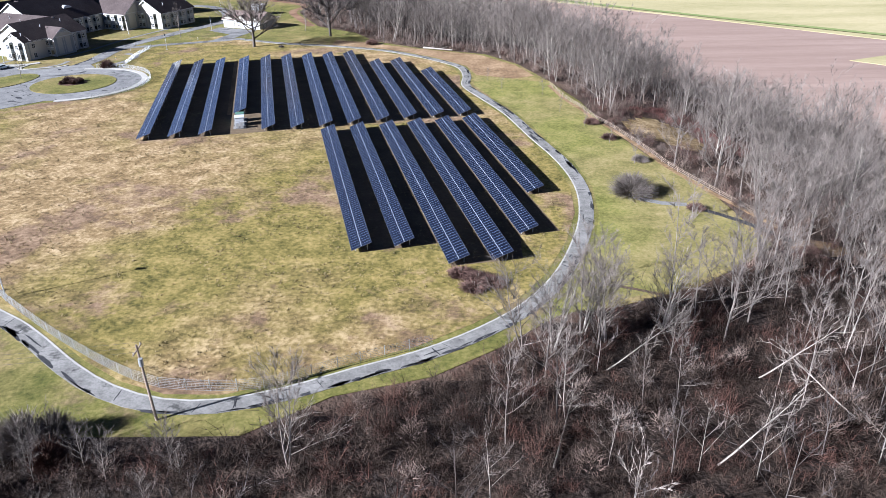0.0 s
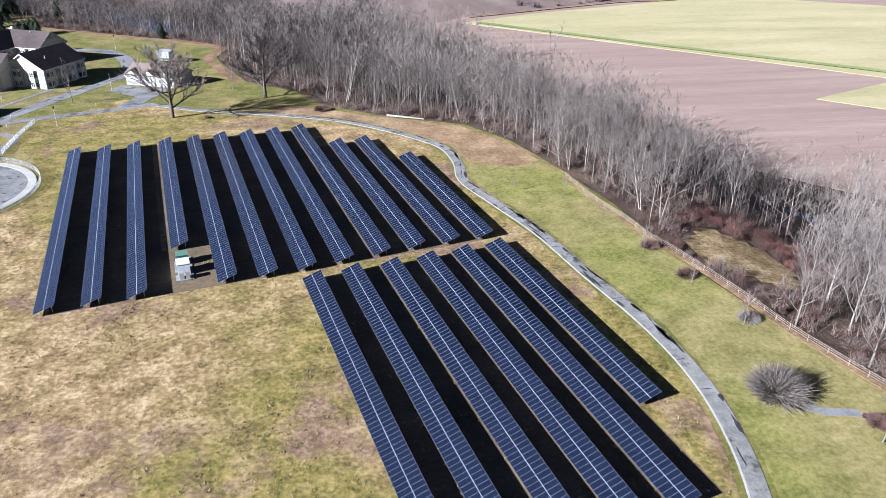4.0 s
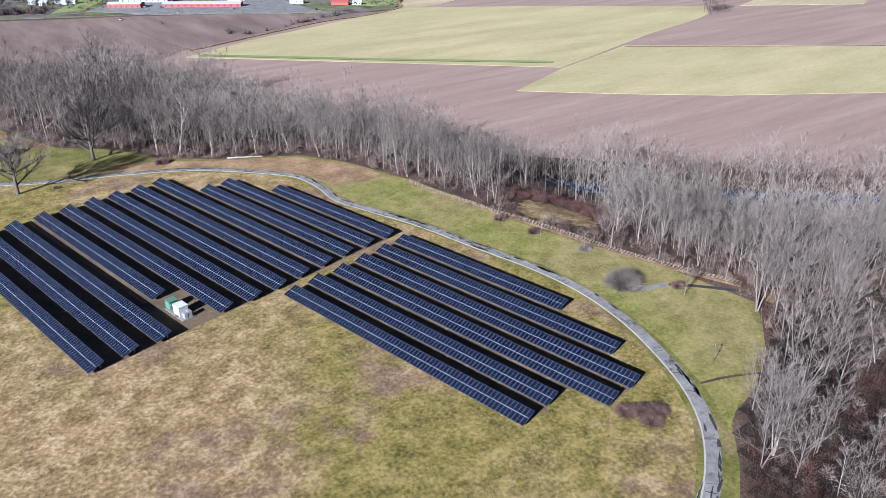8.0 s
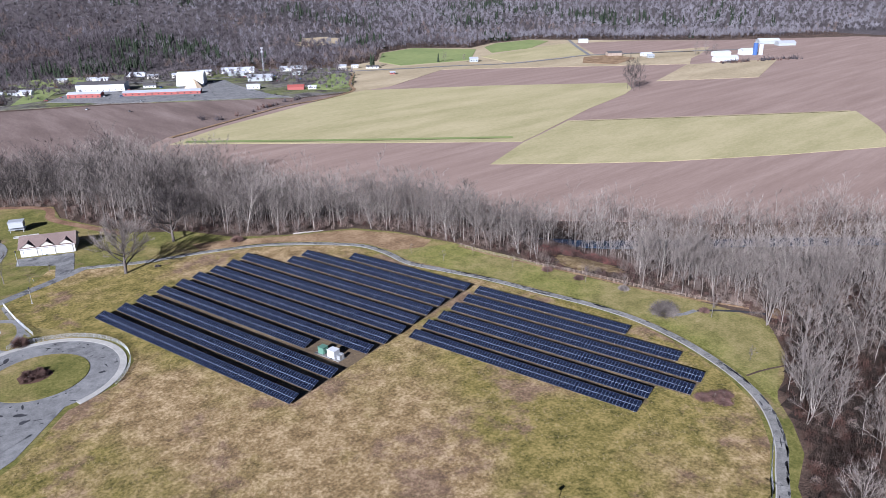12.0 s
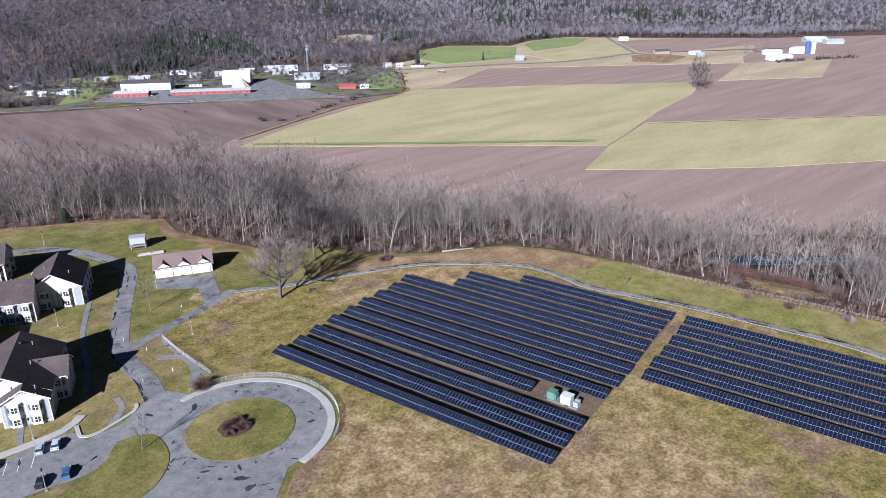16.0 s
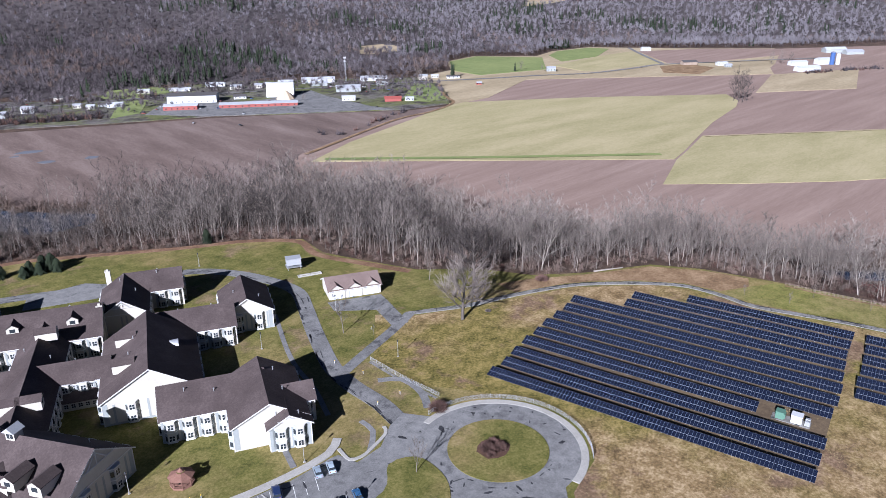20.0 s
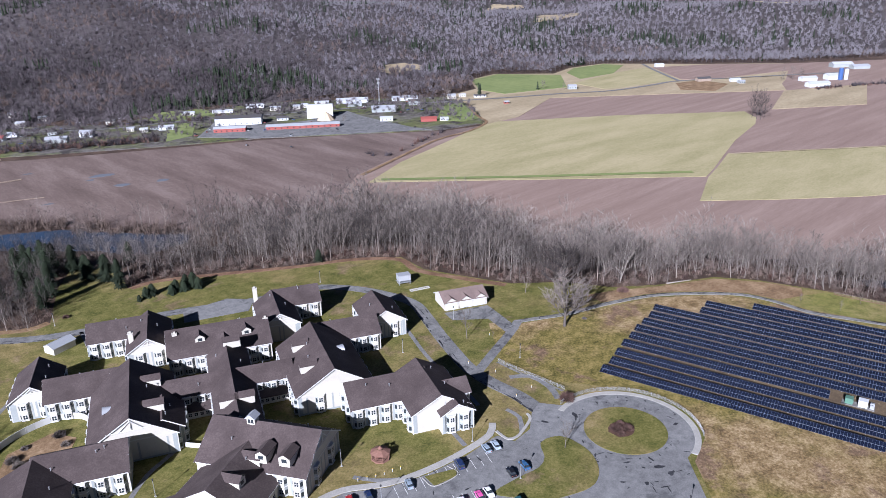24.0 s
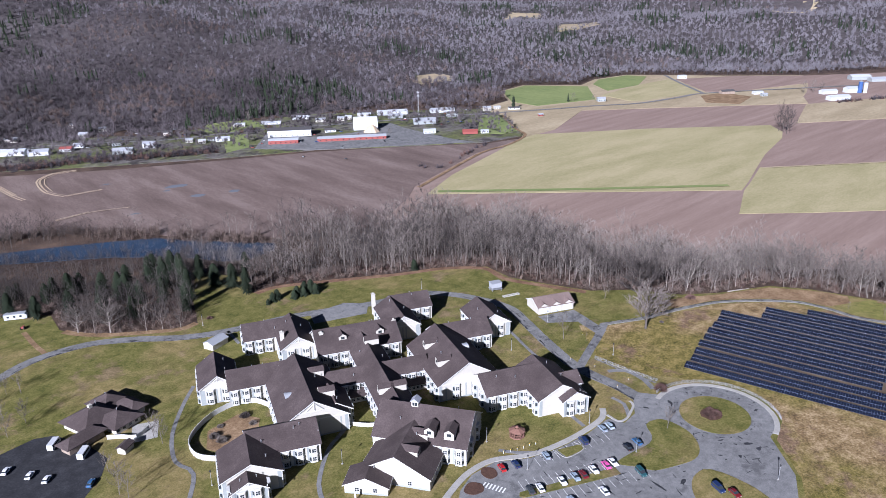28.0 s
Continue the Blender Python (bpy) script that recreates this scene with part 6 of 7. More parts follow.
# curved white fence of the garden court, and the short one by the hub
def fence_line(name, pts, h, label, mat="trim", spacing=2.4, cat="fence", kindof="board"):
    line = smooth_line(pts, spacing)
    ob = thing(name, label, cat)
    for i, (p, q) in enumerate(zip(line, line[1:])):
        p, q = Vector((*p, 0.1)), Vector((*q, 0.1))
        d = q - p
        m = Matrix.Translation(p) @ Matrix.Rotation(math.atan2(d.y, d.x), 4, "Z")
        L = d.length
        if kindof == "board":
            hang("panel", Geo().box(0, -0.05, 0.05, L, 0.05, h - 0.1).box(0, -0.09, h - 0.1, L, 0.09, h).mesh("panel", mat), ob, "", m)
            hang("post", Geo().box(-0.1, -0.1, -0.2, 0.1, 0.1, h + 0.12).mesh("post", mat), ob, "", m)
        elif kindof == "rail":
            g = Geo()
            for z in (0.45, 0.85, 1.2):
                g.tube((0, 0, z), (L, 0, z), 0.05, 0.05, 4)
            hang("rail", g.mesh("rail", mat), ob, "", m)
            hang("post", Geo().tube((0, 0, -0.3), (0, 0, h), 0.08, 0.07, 5).mesh("post", mat), ob, "", m)
        else:
            g = Geo()
            for k in range(7):
                g.tube((0, 0, 0.1 + k * h / 7), (L, 0, 0.1 + k * h / 7), 0.022, 0.022, 3, cap=False)
            for k in range(6):
                g.tube((L * k / 6, 0, 0.05), (L * (k + 1) / 6, 0, h), 0.016, 0.016, 3, cap=False)
                g.tube((L * (k + 1) / 6, 0, 0.05), (L * k / 6, 0, h), 0.016, 0.016, 3, cap=False)
            hang("mesh_panel", g.mesh("mesh_panel", mat), ob, "", m)
            hang("post", Geo().tube((0, 0, -0.3), (0, 0, h + 0.05), 0.05, 0.05, 5).mesh("post", mat), ob, "", m)
    return ob


fence_line("garden_fence", [tuple(ab(a, b)) for a, b in ((-45, -2), (-50, 4), (-57, 5.5), (-66, 1), (-73, -7), (-77, -17), (-74.5, -26.5), (-68, -31), (-63, -32.5))], 2.4, "tall curved white board fence round a garden", cat="fence")
fence_line("garden_fence", [tuple(ab(a, b)) for a, b in ((-16.4, -27), (-11, -30), (-6, -31))], 1.8, "short white board fence between two wings")
fence_line("chain_fence", [(-118.0, 304.3), (-117.8, 288.7), (-116.6, 273)], 1.5, "grey chain-link fence along the lane", "steel", 3.0, kindof="wire")
fence_line("chain_fence", [(RC.x + 24.6 * math.cos(radians(q)), RC.y + 24.6 * math.sin(radians(q))) for q in range(96, -60, -6)], 1.5, "grey chain-link fence round the turning loop", "steel", 3.0, kindof="wire")

# foot paths round the building
for pts3 in ([(-18.8, -27), (-24, -33), (-28, -38), (-33.4, -50.4), (-36, -62), (-34, -80)], [(75, 32), (75, 20.5), (75, 4.9), (76, -9), (79, -25), (80, -40)], [(30, -62), (36, -66), (42, -68)], [(66, -52), (67, -60)], [(-74, 28), (-79, 12), (-83, -8), (-82, -26), (-76, -36), (-80, -60)], [(-52, 62), (-56, 78)], [(88, -46), (90, -52), (87, -60)]):
    strip("pavement", [tuple(ab(a, b)) for a, b in pts3], -0.8, 0.8, 0.17, "asphalt", "narrow asphalt foot path across the lawn", "path")
strip("pavement", [(-118.6, 304), (-118.6, 288.7), (-117.6, 273)], -0.6, 0.5, 0.145, "path", "pale foot path beside the fence", "path")
strip("road", [(-124, 293), (-118, 288), (-119, 278), (-123, 271)], -1.2, 1.2, 0.172, "asphalt", "short asphalt spur by the loop", "path")
slab("road", [tuple(ab(a, b)) for a, b in ((-14, 70), (-14, 82), (6, 90), (18, 84), (14, 72))], 0.19, "asphalt", "pale worn asphalt service court behind the building")
slab("garden_bed", [tuple(ab(a, b)) for a, b in ((-70, -10), (-58, -2), (-50, -8), (-52, -20), (-64, -28), (-71, -22))], 0.15, "verge", "dry planting bed in the garden court")

# gazebo
gz = thing("gazebo", "brown eight-sided wooden gazebo on the lawn", "gazebo", (-188.9, 288.6, 0.1))
oct8 = [(math.cos(radians(22.5 + 45 * i)), math.sin(radians(22.5 + 45 * i))) for i in range(8)]
hang("deck", Geo().prism([(x * 3.0, y * 3.0) for x, y in oct8], 0, 0.4).mesh("deck", "wood_red"), gz)
g = Geo().add([(x * 3.3, y * 3.3, 2.5) for x, y in oct8] + [(x * 1.0, y * 1.0, 3.5) for x, y in oct8], [(i, (i + 1) % 8, 8 + (i + 1) % 8, 8 + i) for i in range(8)])
g.add([(x * 0.9, y * 0.9, 3.7) for x, y in oct8] + [(0, 0, 4.5)], [(i, (i + 1) % 8, 8) for i in range(8)])
hang("roof", g.mesh("roof", "wood_red"), gz)
GP = Geo().box(-0.08, -0.08, 0.4, 0.08, 0.08, 2.6).mesh("post", "wood_red")
for x, y in oct8:
    hang("post", GP, gz, "", Matrix.Translation((x * 2.8, y * 2.8, 0)))
g = Geo()
for i in range(1, 8):
    (x, y), (u, v) = oct8[i], oct8[(i + 1) % 8]
    g.tube((x * 2.8, y * 2.8, 1.3), (u * 2.8, v * 2.8, 1.3), 0.06, 0.06, 4).tube((x * 2.8, y * 2.8, 0.7), (u * 2.8, v * 2.8, 0.7), 0.05, 0.05, 4)
hang("railing", g.mesh("railing", "wood_red"), gz)

# equipment stand, planter kerb and shed
rack = thing("equipment_stand", "grey metal cooling unit raised on legs", "equipment", (*ab(89, 75), 0.1), -23)
hang("unit", Geo().box(-3, -2.2, 2.2, 3, 2.2, 4.8).box(-3.2, -2.4, 4.8, 3.2, 2.4, 5.0).mesh("unit", "roof_grey"), rack)
LEG = Geo().box(-0.12, -0.12, 0, 0.12, 0.12, 2.2).mesh("leg", "steel")
for x in (-2.7, 2.7):
    for y in (-1.9, 1.9):
        hang("leg", LEG, rack, "", Matrix.Translation((x, y, 0)))
hang("platform", Geo().box(-3.3, -2.5, 1.2, 3.3, 2.5, 1.35).mesh("platform", "steel"), rack)
kb = thing("planter_frame", "low pale concrete planter frame on the lawn", "planter", (*ab(94, 65), 0.1), -18)
g = Geo().box(-5, -1, 0, 5, -0.7, 0.5).box(-5, 0.7, 0, 5, 1, 0.5).box(-5, -0.7, 0, -4.7, 0.7, 0.5).box(4.7, -0.7, 0, 5, 0.7, 0.5).box(-0.2, -0.7, 0, 0.2, 0.7, 0.5)
hang("frame", g.mesh("frame", "concrete"), kb)
sh = thing("garden_shed", "small white shed with a grey roof", "shed", (*ab(-62.5, 64), 0.1), 20)
hang("wall", Geo().add([(-5, -3, 0), (5, -3, 0), (5, 3, 0), (-5, 3, 0), (-5, -3, 3), (5, -3, 3), (5, 3, 3), (-5, 3, 3), (-5, 0, 4.2), (5, 0, 4.2)], [(0, 1, 5, 4), (2, 3, 7, 6), (1, 2, 6, 9, 5), (3, 0, 4, 8, 7)]).mesh("wall", "siding"), sh)
hang("roof", Geo().add([(-5.4, -3.5, 2.9), (5.4, -3.5, 2.9), (5.4, 0, 4.4), (-5.4, 0, 4.4), (5.4, 3.5, 2.9), (-5.4, 3.5, 2.9)], [(0, 1, 2, 3), (3, 2, 4, 5)]).mesh("roof", "roof_grey"), sh)

# low house by the western car park
annex = thing("annex_house", "low building with broad brown hipped roofs", "building", (-300, 407, 0.1), 17)


def hip(x0, y0, x1, y1, e, r, o=0.9):
    g = Geo()
    w = min(x1 - x0, y1 - y0) / 2
    if x1 - x0 > y1 - y0:
        t = [(x0 + w, (y0 + y1) / 2), (x1 - w, (y0 + y1) / 2)]
    else:
        t = [((x0 + x1) / 2, y0 + w), ((x0 + x1) / 2, y1 - w)]
    c = [(x0 - o, y0 - o), (x1 + o, y0 - o), (x1 + o, y1 + o), (x0 - o, y1 + o)]
    v = [(*p, e) for p in c] + [(*p, r) for p in t] + [(*p, e - 0.25) for p in c]
    f = [(0, 1, 5, 4), (1, 2, 5), (2, 3, 4, 5), (3, 0, 4)] if x1 - x0 > y1 - y0 else [(0, 1, 4), (1, 2, 5, 4), (2, 3, 5), (3, 0, 4, 5)]
    f += [(6, 7, 1, 0), (7, 8, 2, 1), (8, 9, 3, 2), (9, 6, 0, 3), (9, 8, 7, 6)]
    return g.add(v, f)


for x0, y0, x1, y1, e, r in ((-9.5, -3, 7, 12.5, 3.2, 8.0), (-2.5, -11, 9.5, 2, 3.2, 6.4), (4, 4, 15, 15.5, 3.2, 6.6), (9, -6, 15.5, 5.5, 3.0, 5.4), (-19.5, -7.2, -4, -1, 3.2, 5.4)):
    hang("wall", Geo().box(x0 + 0.5, y0 + 0.5, 0, x1 - 0.5, y1 - 0.5, e).mesh("wall", "siding" if x0 > -12 else "wood"), annex)
    hang("roof", hip(x0, y0, x1, y1, e, r).mesh("roof", "shingle"), annex)
for x, y in ((-2, 5), (3, 8), (4, -4), (9, 10)):
    hang("vent_pipe", PIPE, annex, "", Matrix.Translation((x, y, 6.2)))
for x in (-1.2, 1.6, 4.4, 7.2):
    hang("window", Geo().box(x - 0.6, -10.56, 1, x + 0.6, -10.48, 2.4).mesh("window", "pane"), annex)
hang("cupola", Geo().box(-2.2, 3.9, 7.4, -0.8, 5.3, 8.8).mesh("cupola", "siding"), annex, "small white roof cupola")
fence_line("garden_wall", [(-302.5, 396), (-298, 392.5), (-294.2, 388.5), (-288, 392)], 1.9, "white board fence beside a patio")
garden_hut = shed("garden_shed", -300, 384, 5, 3.4, 2.3, 35, "siding", "shingle", 0.35, "small white shed with a brown roof", "shed")
del garden_hut["group"]
slab("pavement", [(-292, 399), (-283, 395), (-288, 384), (-297, 387)], 0.19, "concrete", "pale concrete patio beside the low building")

# ---- cars ----
PAINT = {}


def paint(name, c):
    if name not in PAINT:
        m, nt, b = material("car_paint_" + name, 0.28, 0.2, 0.5)
        b.inputs["Base Color"].default_value = (*c, 1)
        b.inputs["Coat Weight"].default_value = 0.6
        M["car_" + name] = m
        PAINT[name] = True
    return "car_" + name


def car_meshes(van=False):
    prof = [(-2.25, 0.35), (-2.3, 0.75), (-2.1, 0.95), (-1.05, 1.0), (1.0, 1.0), (2.0, 0.88), (2.25, 0.7), (2.25, 0.35)] if not van else [(-2.5, 0.35), (-2.55, 0.9), (-2.5, 1.1), (-1.5, 1.12), (1.2, 1.12), (2.2, 1.0), (2.5, 0.8), (2.5, 0.35)]
    w = 0.9 if not van else 0.98
    n = len(prof)
    g = Geo().add([(x, -w, z) for x, z in prof] + [(x, w, z) for x, z in prof], [tuple(range(n)), tuple(range(2 * n - 1, n - 1, -1))] + [(i, n + i, n + (i + 1) % n, (i + 1) % n) for i in range(n)])
    cab = [(-1.75, 0.98), (-1.2, 1.42), (0.25, 1.45), (1.05, 0.98)] if not van else [(-2.45, 1.1), (-2.25, 1.8), (0.6, 1.85), (1.5, 1.1)]
    top = 0.66 if not van else 0.82
    lo = 0.84 if not van else 0.93
    c = Geo().add([(cab[0][0], -lo, cab[0][1]), (cab[3][0], -lo, cab[3][1]), (cab[3][0], lo, cab[3][1]), (cab[0][0], lo, cab[0][1]), (cab[1][0], -top, cab[1][1]), (cab[2][0], -top, cab[2][1]), (cab[2][0], top, cab[2][1]), (cab[1][0], top, cab[1][1])], [(0, 1, 5, 4), (1, 2, 6, 5), (2, 3, 7, 6), (3, 0, 4, 7)])
    rf = Geo().box(cab[1][0] - 0.05, -top - 0.02, cab[1][1] - 0.03, cab[2][0] + 0.05, top + 0.02, cab[2][1] + 0.05)
    return g, c, rf


def wheel_mesh():
    return Geo().tube((0, -0.11, 0), (0, 0.11, 0), 0.33, 0.33, 12).mesh("tyre", "rubber"), Geo().tube((0, -0.12, 0), (0, 0.12, 0), 0.2, 0.2, 8).mesh("rim", "alu")


TYRE, RIM = wheel_mesh()
CARS = {}
HEAD = Geo().box(2.2, -0.25, 0.62, 2.28, 0.1, 0.78).mesh("headlight", "white_paint")
TAIL = Geo().box(-2.33, -0.2, 0.7, -2.26, 0.1, 0.9).mesh("taillight", "red_paint")


def car(x, y, turn, colour, rgb, van=False, z=0.19, label=""):
    key = (colour, van)
    if key not in CARS:
        p = paint(colour, rgb)
        g, c, rf = car_meshes(van)
        CARS[key] = (g.mesh("body", p), c.mesh("glass", "pane"), rf.mesh("roof_panel", p))
    ob = thing("car", label or f"{colour.replace('_', ' ')} {'minivan' if van else 'sedan'} parked on asphalt", "car", (x, y, z), turn, "parked cars")
    for nm, me in zip(("body", "window_glass", "roof_panel"), CARS[key]):
        hang(nm, me, ob)
    k = 1.1 if van else 1.0
    for sx in (-1.4 * k, 1.4 * k):
        for sy in (-0.82 * k, 0.82 * k):
            wh = hang("wheel", TYRE, ob, "", Matrix.Translation((sx, sy, 0.33)))
            hang("rim", RIM, wh)
    for sy in (-0.55, 0.7):
        hang("headlight", HEAD, ob, "", Matrix.Translation((0.22 if van else 0, sy, 0.1 if van else 0)))
        hang("taillight", TAIL, ob, "", Matrix.Translation((-0.22 if van else 0, sy, 0.1 if van else 0)))
    return ob


COL = {"red": (0.42, 0.02, 0.02), "navy": (0.02, 0.035, 0.1), "silver_blue": (0.3, 0.36, 0.42), "light_blue": (0.42, 0.5, 0.56), "dark_grey": (0.05, 0.055, 0.06), "white": (0.78, 0.78, 0.78), "dark_red": (0.16, 0.015, 0.02), "pink": (0.75, 0.12, 0.38), "blue": (0.05, 0.13, 0.26), "black": (0.015, 0.015, 0.018), "teal": (0.03, 0.09, 0.1)}
for x, y, c, van in ((-207.9, 278.7, "red", 0), (-202.9, 276.6, "navy", 0), (-191.3, 272.3, "silver_blue", 0), (-174.3, 268.6, "navy", 1), (-162.7, 268.2, "silver_blue", 0), (-159.3, 267.4, "light_blue", 0), (-209.8, 263.9, "dark_grey", 0), (-206.6, 262.4, "white", 0), (-198.5, 259.4, "white", 0), (-193.4, 257.7, "silver_blue", 0), (-190.4, 256.6, "dark_red", 0), (-185.7, 255.6, "white", 0), (-180.4, 254.2, "pink", 0), (-177.4, 253.4, "white", 0), (-160.7, 254.3, "blue", 0), (-166, 254.9, "black", 0), (-175.1, 243.4, "teal", 1), (-164.1, 220.7, "navy", 1), (-162.6, 215.7, "dark_red", 0), (-192.5, 246.5, "white", 0), (-204, 251, "silver_blue", 0)):
    car(x, y, 67 + rnd.uniform(-3, 3) + (180 if y < 260 and rnd.random() < 0.5 else 0), c, COL[c], bool(van), 0.33 if y < 222 and x > -166 else 0.2)
for x, y, c in ((-336.1, 400.7, "white"), (-330.6, 392, "white"), (-326.9, 385.4, "white"), (-316.3, 372.3, "blue"), (-315, 400.5, "black"), (-310, 397, "navy")):
    car(x, y, 52, c, COL[c])
for x, y in ((-312.5, 391.4), (-318.8, 405.2)):
    bus = thing("shuttle_bus", "white shuttle bus parked on dark asphalt", "bus", (x, y, 0.19), 50)
    hang("body", Geo().box(-3.2, -1.15, 0.5, 2.6, 1.15, 2.8).box(2.6, -1.0, 0.5, 3.6, 1.0, 1.5).mesh("body", "white_paint"), bus)
    hang("window_glass", Geo().box(-2.9, -1.17, 1.6, 2.3, 1.17, 2.3).mesh("window_glass", "pane"), bus)
    for sx in (-2.1, 2.6):
        for sy in (-0.95, 0.95):
            hang("rim", RIM, hang("wheel", TYRE, bus, "", Matrix.Translation((sx, sy, 0.35))))

# painted stall lines
for row, (a0, a1, b0, b1) in enumerate(((29, 67, -86.2, -80.8), (30, 74, -95.2, -89.9), (40, 74, -76.5, -71.0))):
    for i, a in enumerate(np.arange(a0, a1, 2.85)):
        sh2 = (a - 38) * 0.16 if row == 2 else 0
        p, q = ab(a, b0 + sh2), ab(a, b1 + sh2)
        d = (q - p).normalized() * 0.06
        nn = Vector((-d.y, d.x))
        slab("parking_line", [tuple(p - nn), tuple(p + nn), tuple(q + nn), tuple(q - nn)], 0.2, "line", "worn white parking stall line", thick=0.01)
for i in range(7):
    p = Vector((-219.6 + i * 0.42, 276.6 - i * 1.15))
    slab("crossing_bar", [(p.x, p.y), (p.x + 2.6, p.y + 0.9), (p.x + 2.45, p.y + 1.4), (p.x - 0.15, p.y + 0.5)], 0.2, "line", "white crosswalk bar on asphalt", thick=0.01)
for pts3 in ([(-215.2, 281.5), (-212.5, 284), (-209.8, 281), (-211.5, 277.5), (-214.8, 277.8)], [(-226, 279.5), (-221.5, 281.3), (-219, 278), (-221, 275), (-225, 276)]):
    slab("garden_bed", smooth_line(pts3, 1, True), 0.33, "mulch", "kerbed dark mulch bed in the car park", thick=0.3)
slab("lawn", [(-185.3, 272.2), (-186.1, 267.0), (-178.4, 265.7), (-175.9, 268.2)], 0.33, "lawn", "small kerbed grass bay in the car park", thick=0.3)

# ---- lamps, bollards, poles ----
LP = Geo().tube((0, 0, 0), (0, 0, 5.6), 0.09, 0.06, 8).mesh("pole", "steel")
LH = Geo().tube((0, 0, 5.5), (0, 0, 6.1), 0.18, 0.3, 8).tube((0, 0, 6.1), (0, 0, 6.35), 0.34, 0.08, 8).mesh("lantern", "dark")
LB = Geo().box(-0.25, -0.25, 0, 0.25, 0.25, 0.35).mesh("footing", "concrete")
lamp = None
for x, y in ((-162.6, 274.5), (-200, 293.8), (-246.7, 320.6), (-286.1, 342.2), (-201.7, 272.2), (-165.8, 251.4), (-144.6, 209.1), (-231.4, 464.5), (-139.5, 336), (-121, 421), (-104, 343.5), (-110, 300)):
    if lamp is None:
        lamp = thing("street_lamp", "slim post lamp with a dark lantern", "lamp", (x, y, 0.1), group="post lamps")
        hang("pole", LP, lamp), hang("lantern", LH, lamp), hang("footing", LB, lamp)
    else:
        copy_thing(lamp, pose(x, y, 0.1))
BL = Geo().tube((0, 0, 0), (0, 0, 0.95), 0.09, 0.09, 8).mesh("post", "white_paint")
M["yellow"] = plain("yellow_paint", (0.6, 0.42, 0.04))
BC = Geo().tube((0, 0, 0.95), (0, 0, 1.2), 0.12, 0.1, 8).mesh("cap", "yellow")
for x, y in ((-200.8, 284.5), (-198.2, 283.4), (-195.7, 282.4), (-193.2, 281.5), (-190.5, 280.9), (-188.1, 280), (-124.7, 299.5), (-132.5, 282.2), (-123.9, 282.4), (-122.5, 269.4), (-104, 322), (-127.5, 311)):
    bo = thing("bollard_light", "short white bollard with a yellow cap", "bollard", (x, y, 0.1), group="bollards")
    hang("post", BL, bo), hang("cap", BC, bo)
pole = thing("utility_pole", "weathered wooden utility pole with a crossarm", "pole", (-34.2, 70.5, 0))
hang("pole", Geo().tube((0, 0, -1), (-1.0, 1.2, 10.6), 0.19, 0.13, 8).mesh("pole", "wood"), pole)
hang("crossarm", Geo().box(-0.08, -1.3, 9.9, 0.08, 1.3, 10.05, 0, pose(-0.95, 1.1, 0)).mesh("crossarm", "wood"), pole)
for q in (-1.1, 0, 1.1):
    hang("insulator", Geo().tube((-0.95, 1.1 + q, 10.05), (-0.95, 1.1 + q, 10.3), 0.06, 0.05, 6).mesh("insulator", "steel"), pole)
hang("transformer", Geo().tube((-0.6, 0.6, 8.0), (-0.6, 0.6, 9.0), 0.28, 0.28, 10).mesh("transformer", "steel"), pole)
for q in (-1.1, 0, 1.1):
    g = Geo()
    for i in range(14):
        t0, t1 = i / 14, (i + 1) / 14
        sag = lambda t: 10.3 - 3.0 * 4 * t * (1 - t) * 0.35 - t * 0.6
        g.tube((-35.2 - 90 * t0, 71.6 + q - 8 * t0, sag(t0)), (-35.2 - 90 * t1, 71.6 + q - 8 * t1, sag(t1)), 0.018, 0.018, 3, cap=False)
    tagged(new("power_line", g.mesh("power_line", "dark")), "thin dark overhead power line", "cable")
far_pole = thing("utility_pole", "wooden utility pole carrying the overhead lines", "pole", (-126, 63.5, 0))
hang("pole", Geo().tube((0, 0, -1), (0, 0, 10.2), 0.19, 0.13, 8).mesh("pole", "wood"), far_pole)
hang("crossarm", Geo().box(-0.08, -1.3, 9.6, 0.08, 1.3, 9.75).mesh("crossarm", "wood"), far_pole)
fl = thing("flood_light", "tall grey post with a floodlight head", "lamp", (-69.1, 100.8, 0.1))
hang("pole", Geo().tube((0, 0, 0), (-1.2, 1.6, 9.6), 0.12, 0.08, 8).mesh("pole", "steel"), fl)
hang("lantern", Geo().box(-2.0, 1.3, 9.5, -0.6, 1.9, 9.8).mesh("lantern", "dark"), fl)
fence_line("rail_fence", [(-72, 103), (-68.7, 99.9), (-54.4, 88.3), (-40.4, 78.9), (-32.4, 76.5), (-22.2, 76.8), (-13, 81), (0, 86.5)], 1.9, "pale wire mesh fence along the path", "steel", 3.2, kindof="wire")
BANK = [(66.5, 125), (61.5, 137.7), (58, 147.7), (54.5, 159), (52.5, 169.5), (47.5, 190), (45, 197), (43.2, 207), (40, 219), (37.4, 236.7)]
strip("verge", [(-286, 508), (-281, 499), (-271, 488), (-256, 477), (-241, 468), (-232, 469)], -1, 3, 0.13, "verge", "brown leafy bank along the service road", "verge")
strip("verge", [(-191, 483), (-178, 483), (-157, 472), (-116, 448), (-91, 436), (-73, 418), (-76, 398), (-69, 377), (-59, 353)], -2.4, 1.6, 0.13, "leaf_litter", "reddish brown leafy bank below the wood", "verge")
strip("verge", BANK, -0.3, 0.9, 0.13, "verge", "bank of brown leaves and dry grass before the wood", "verge")
fence_line("rail_fence", BANK, 1.1, "low weathered rail fence before the wood", "wood", 3.0, kindof="rail")

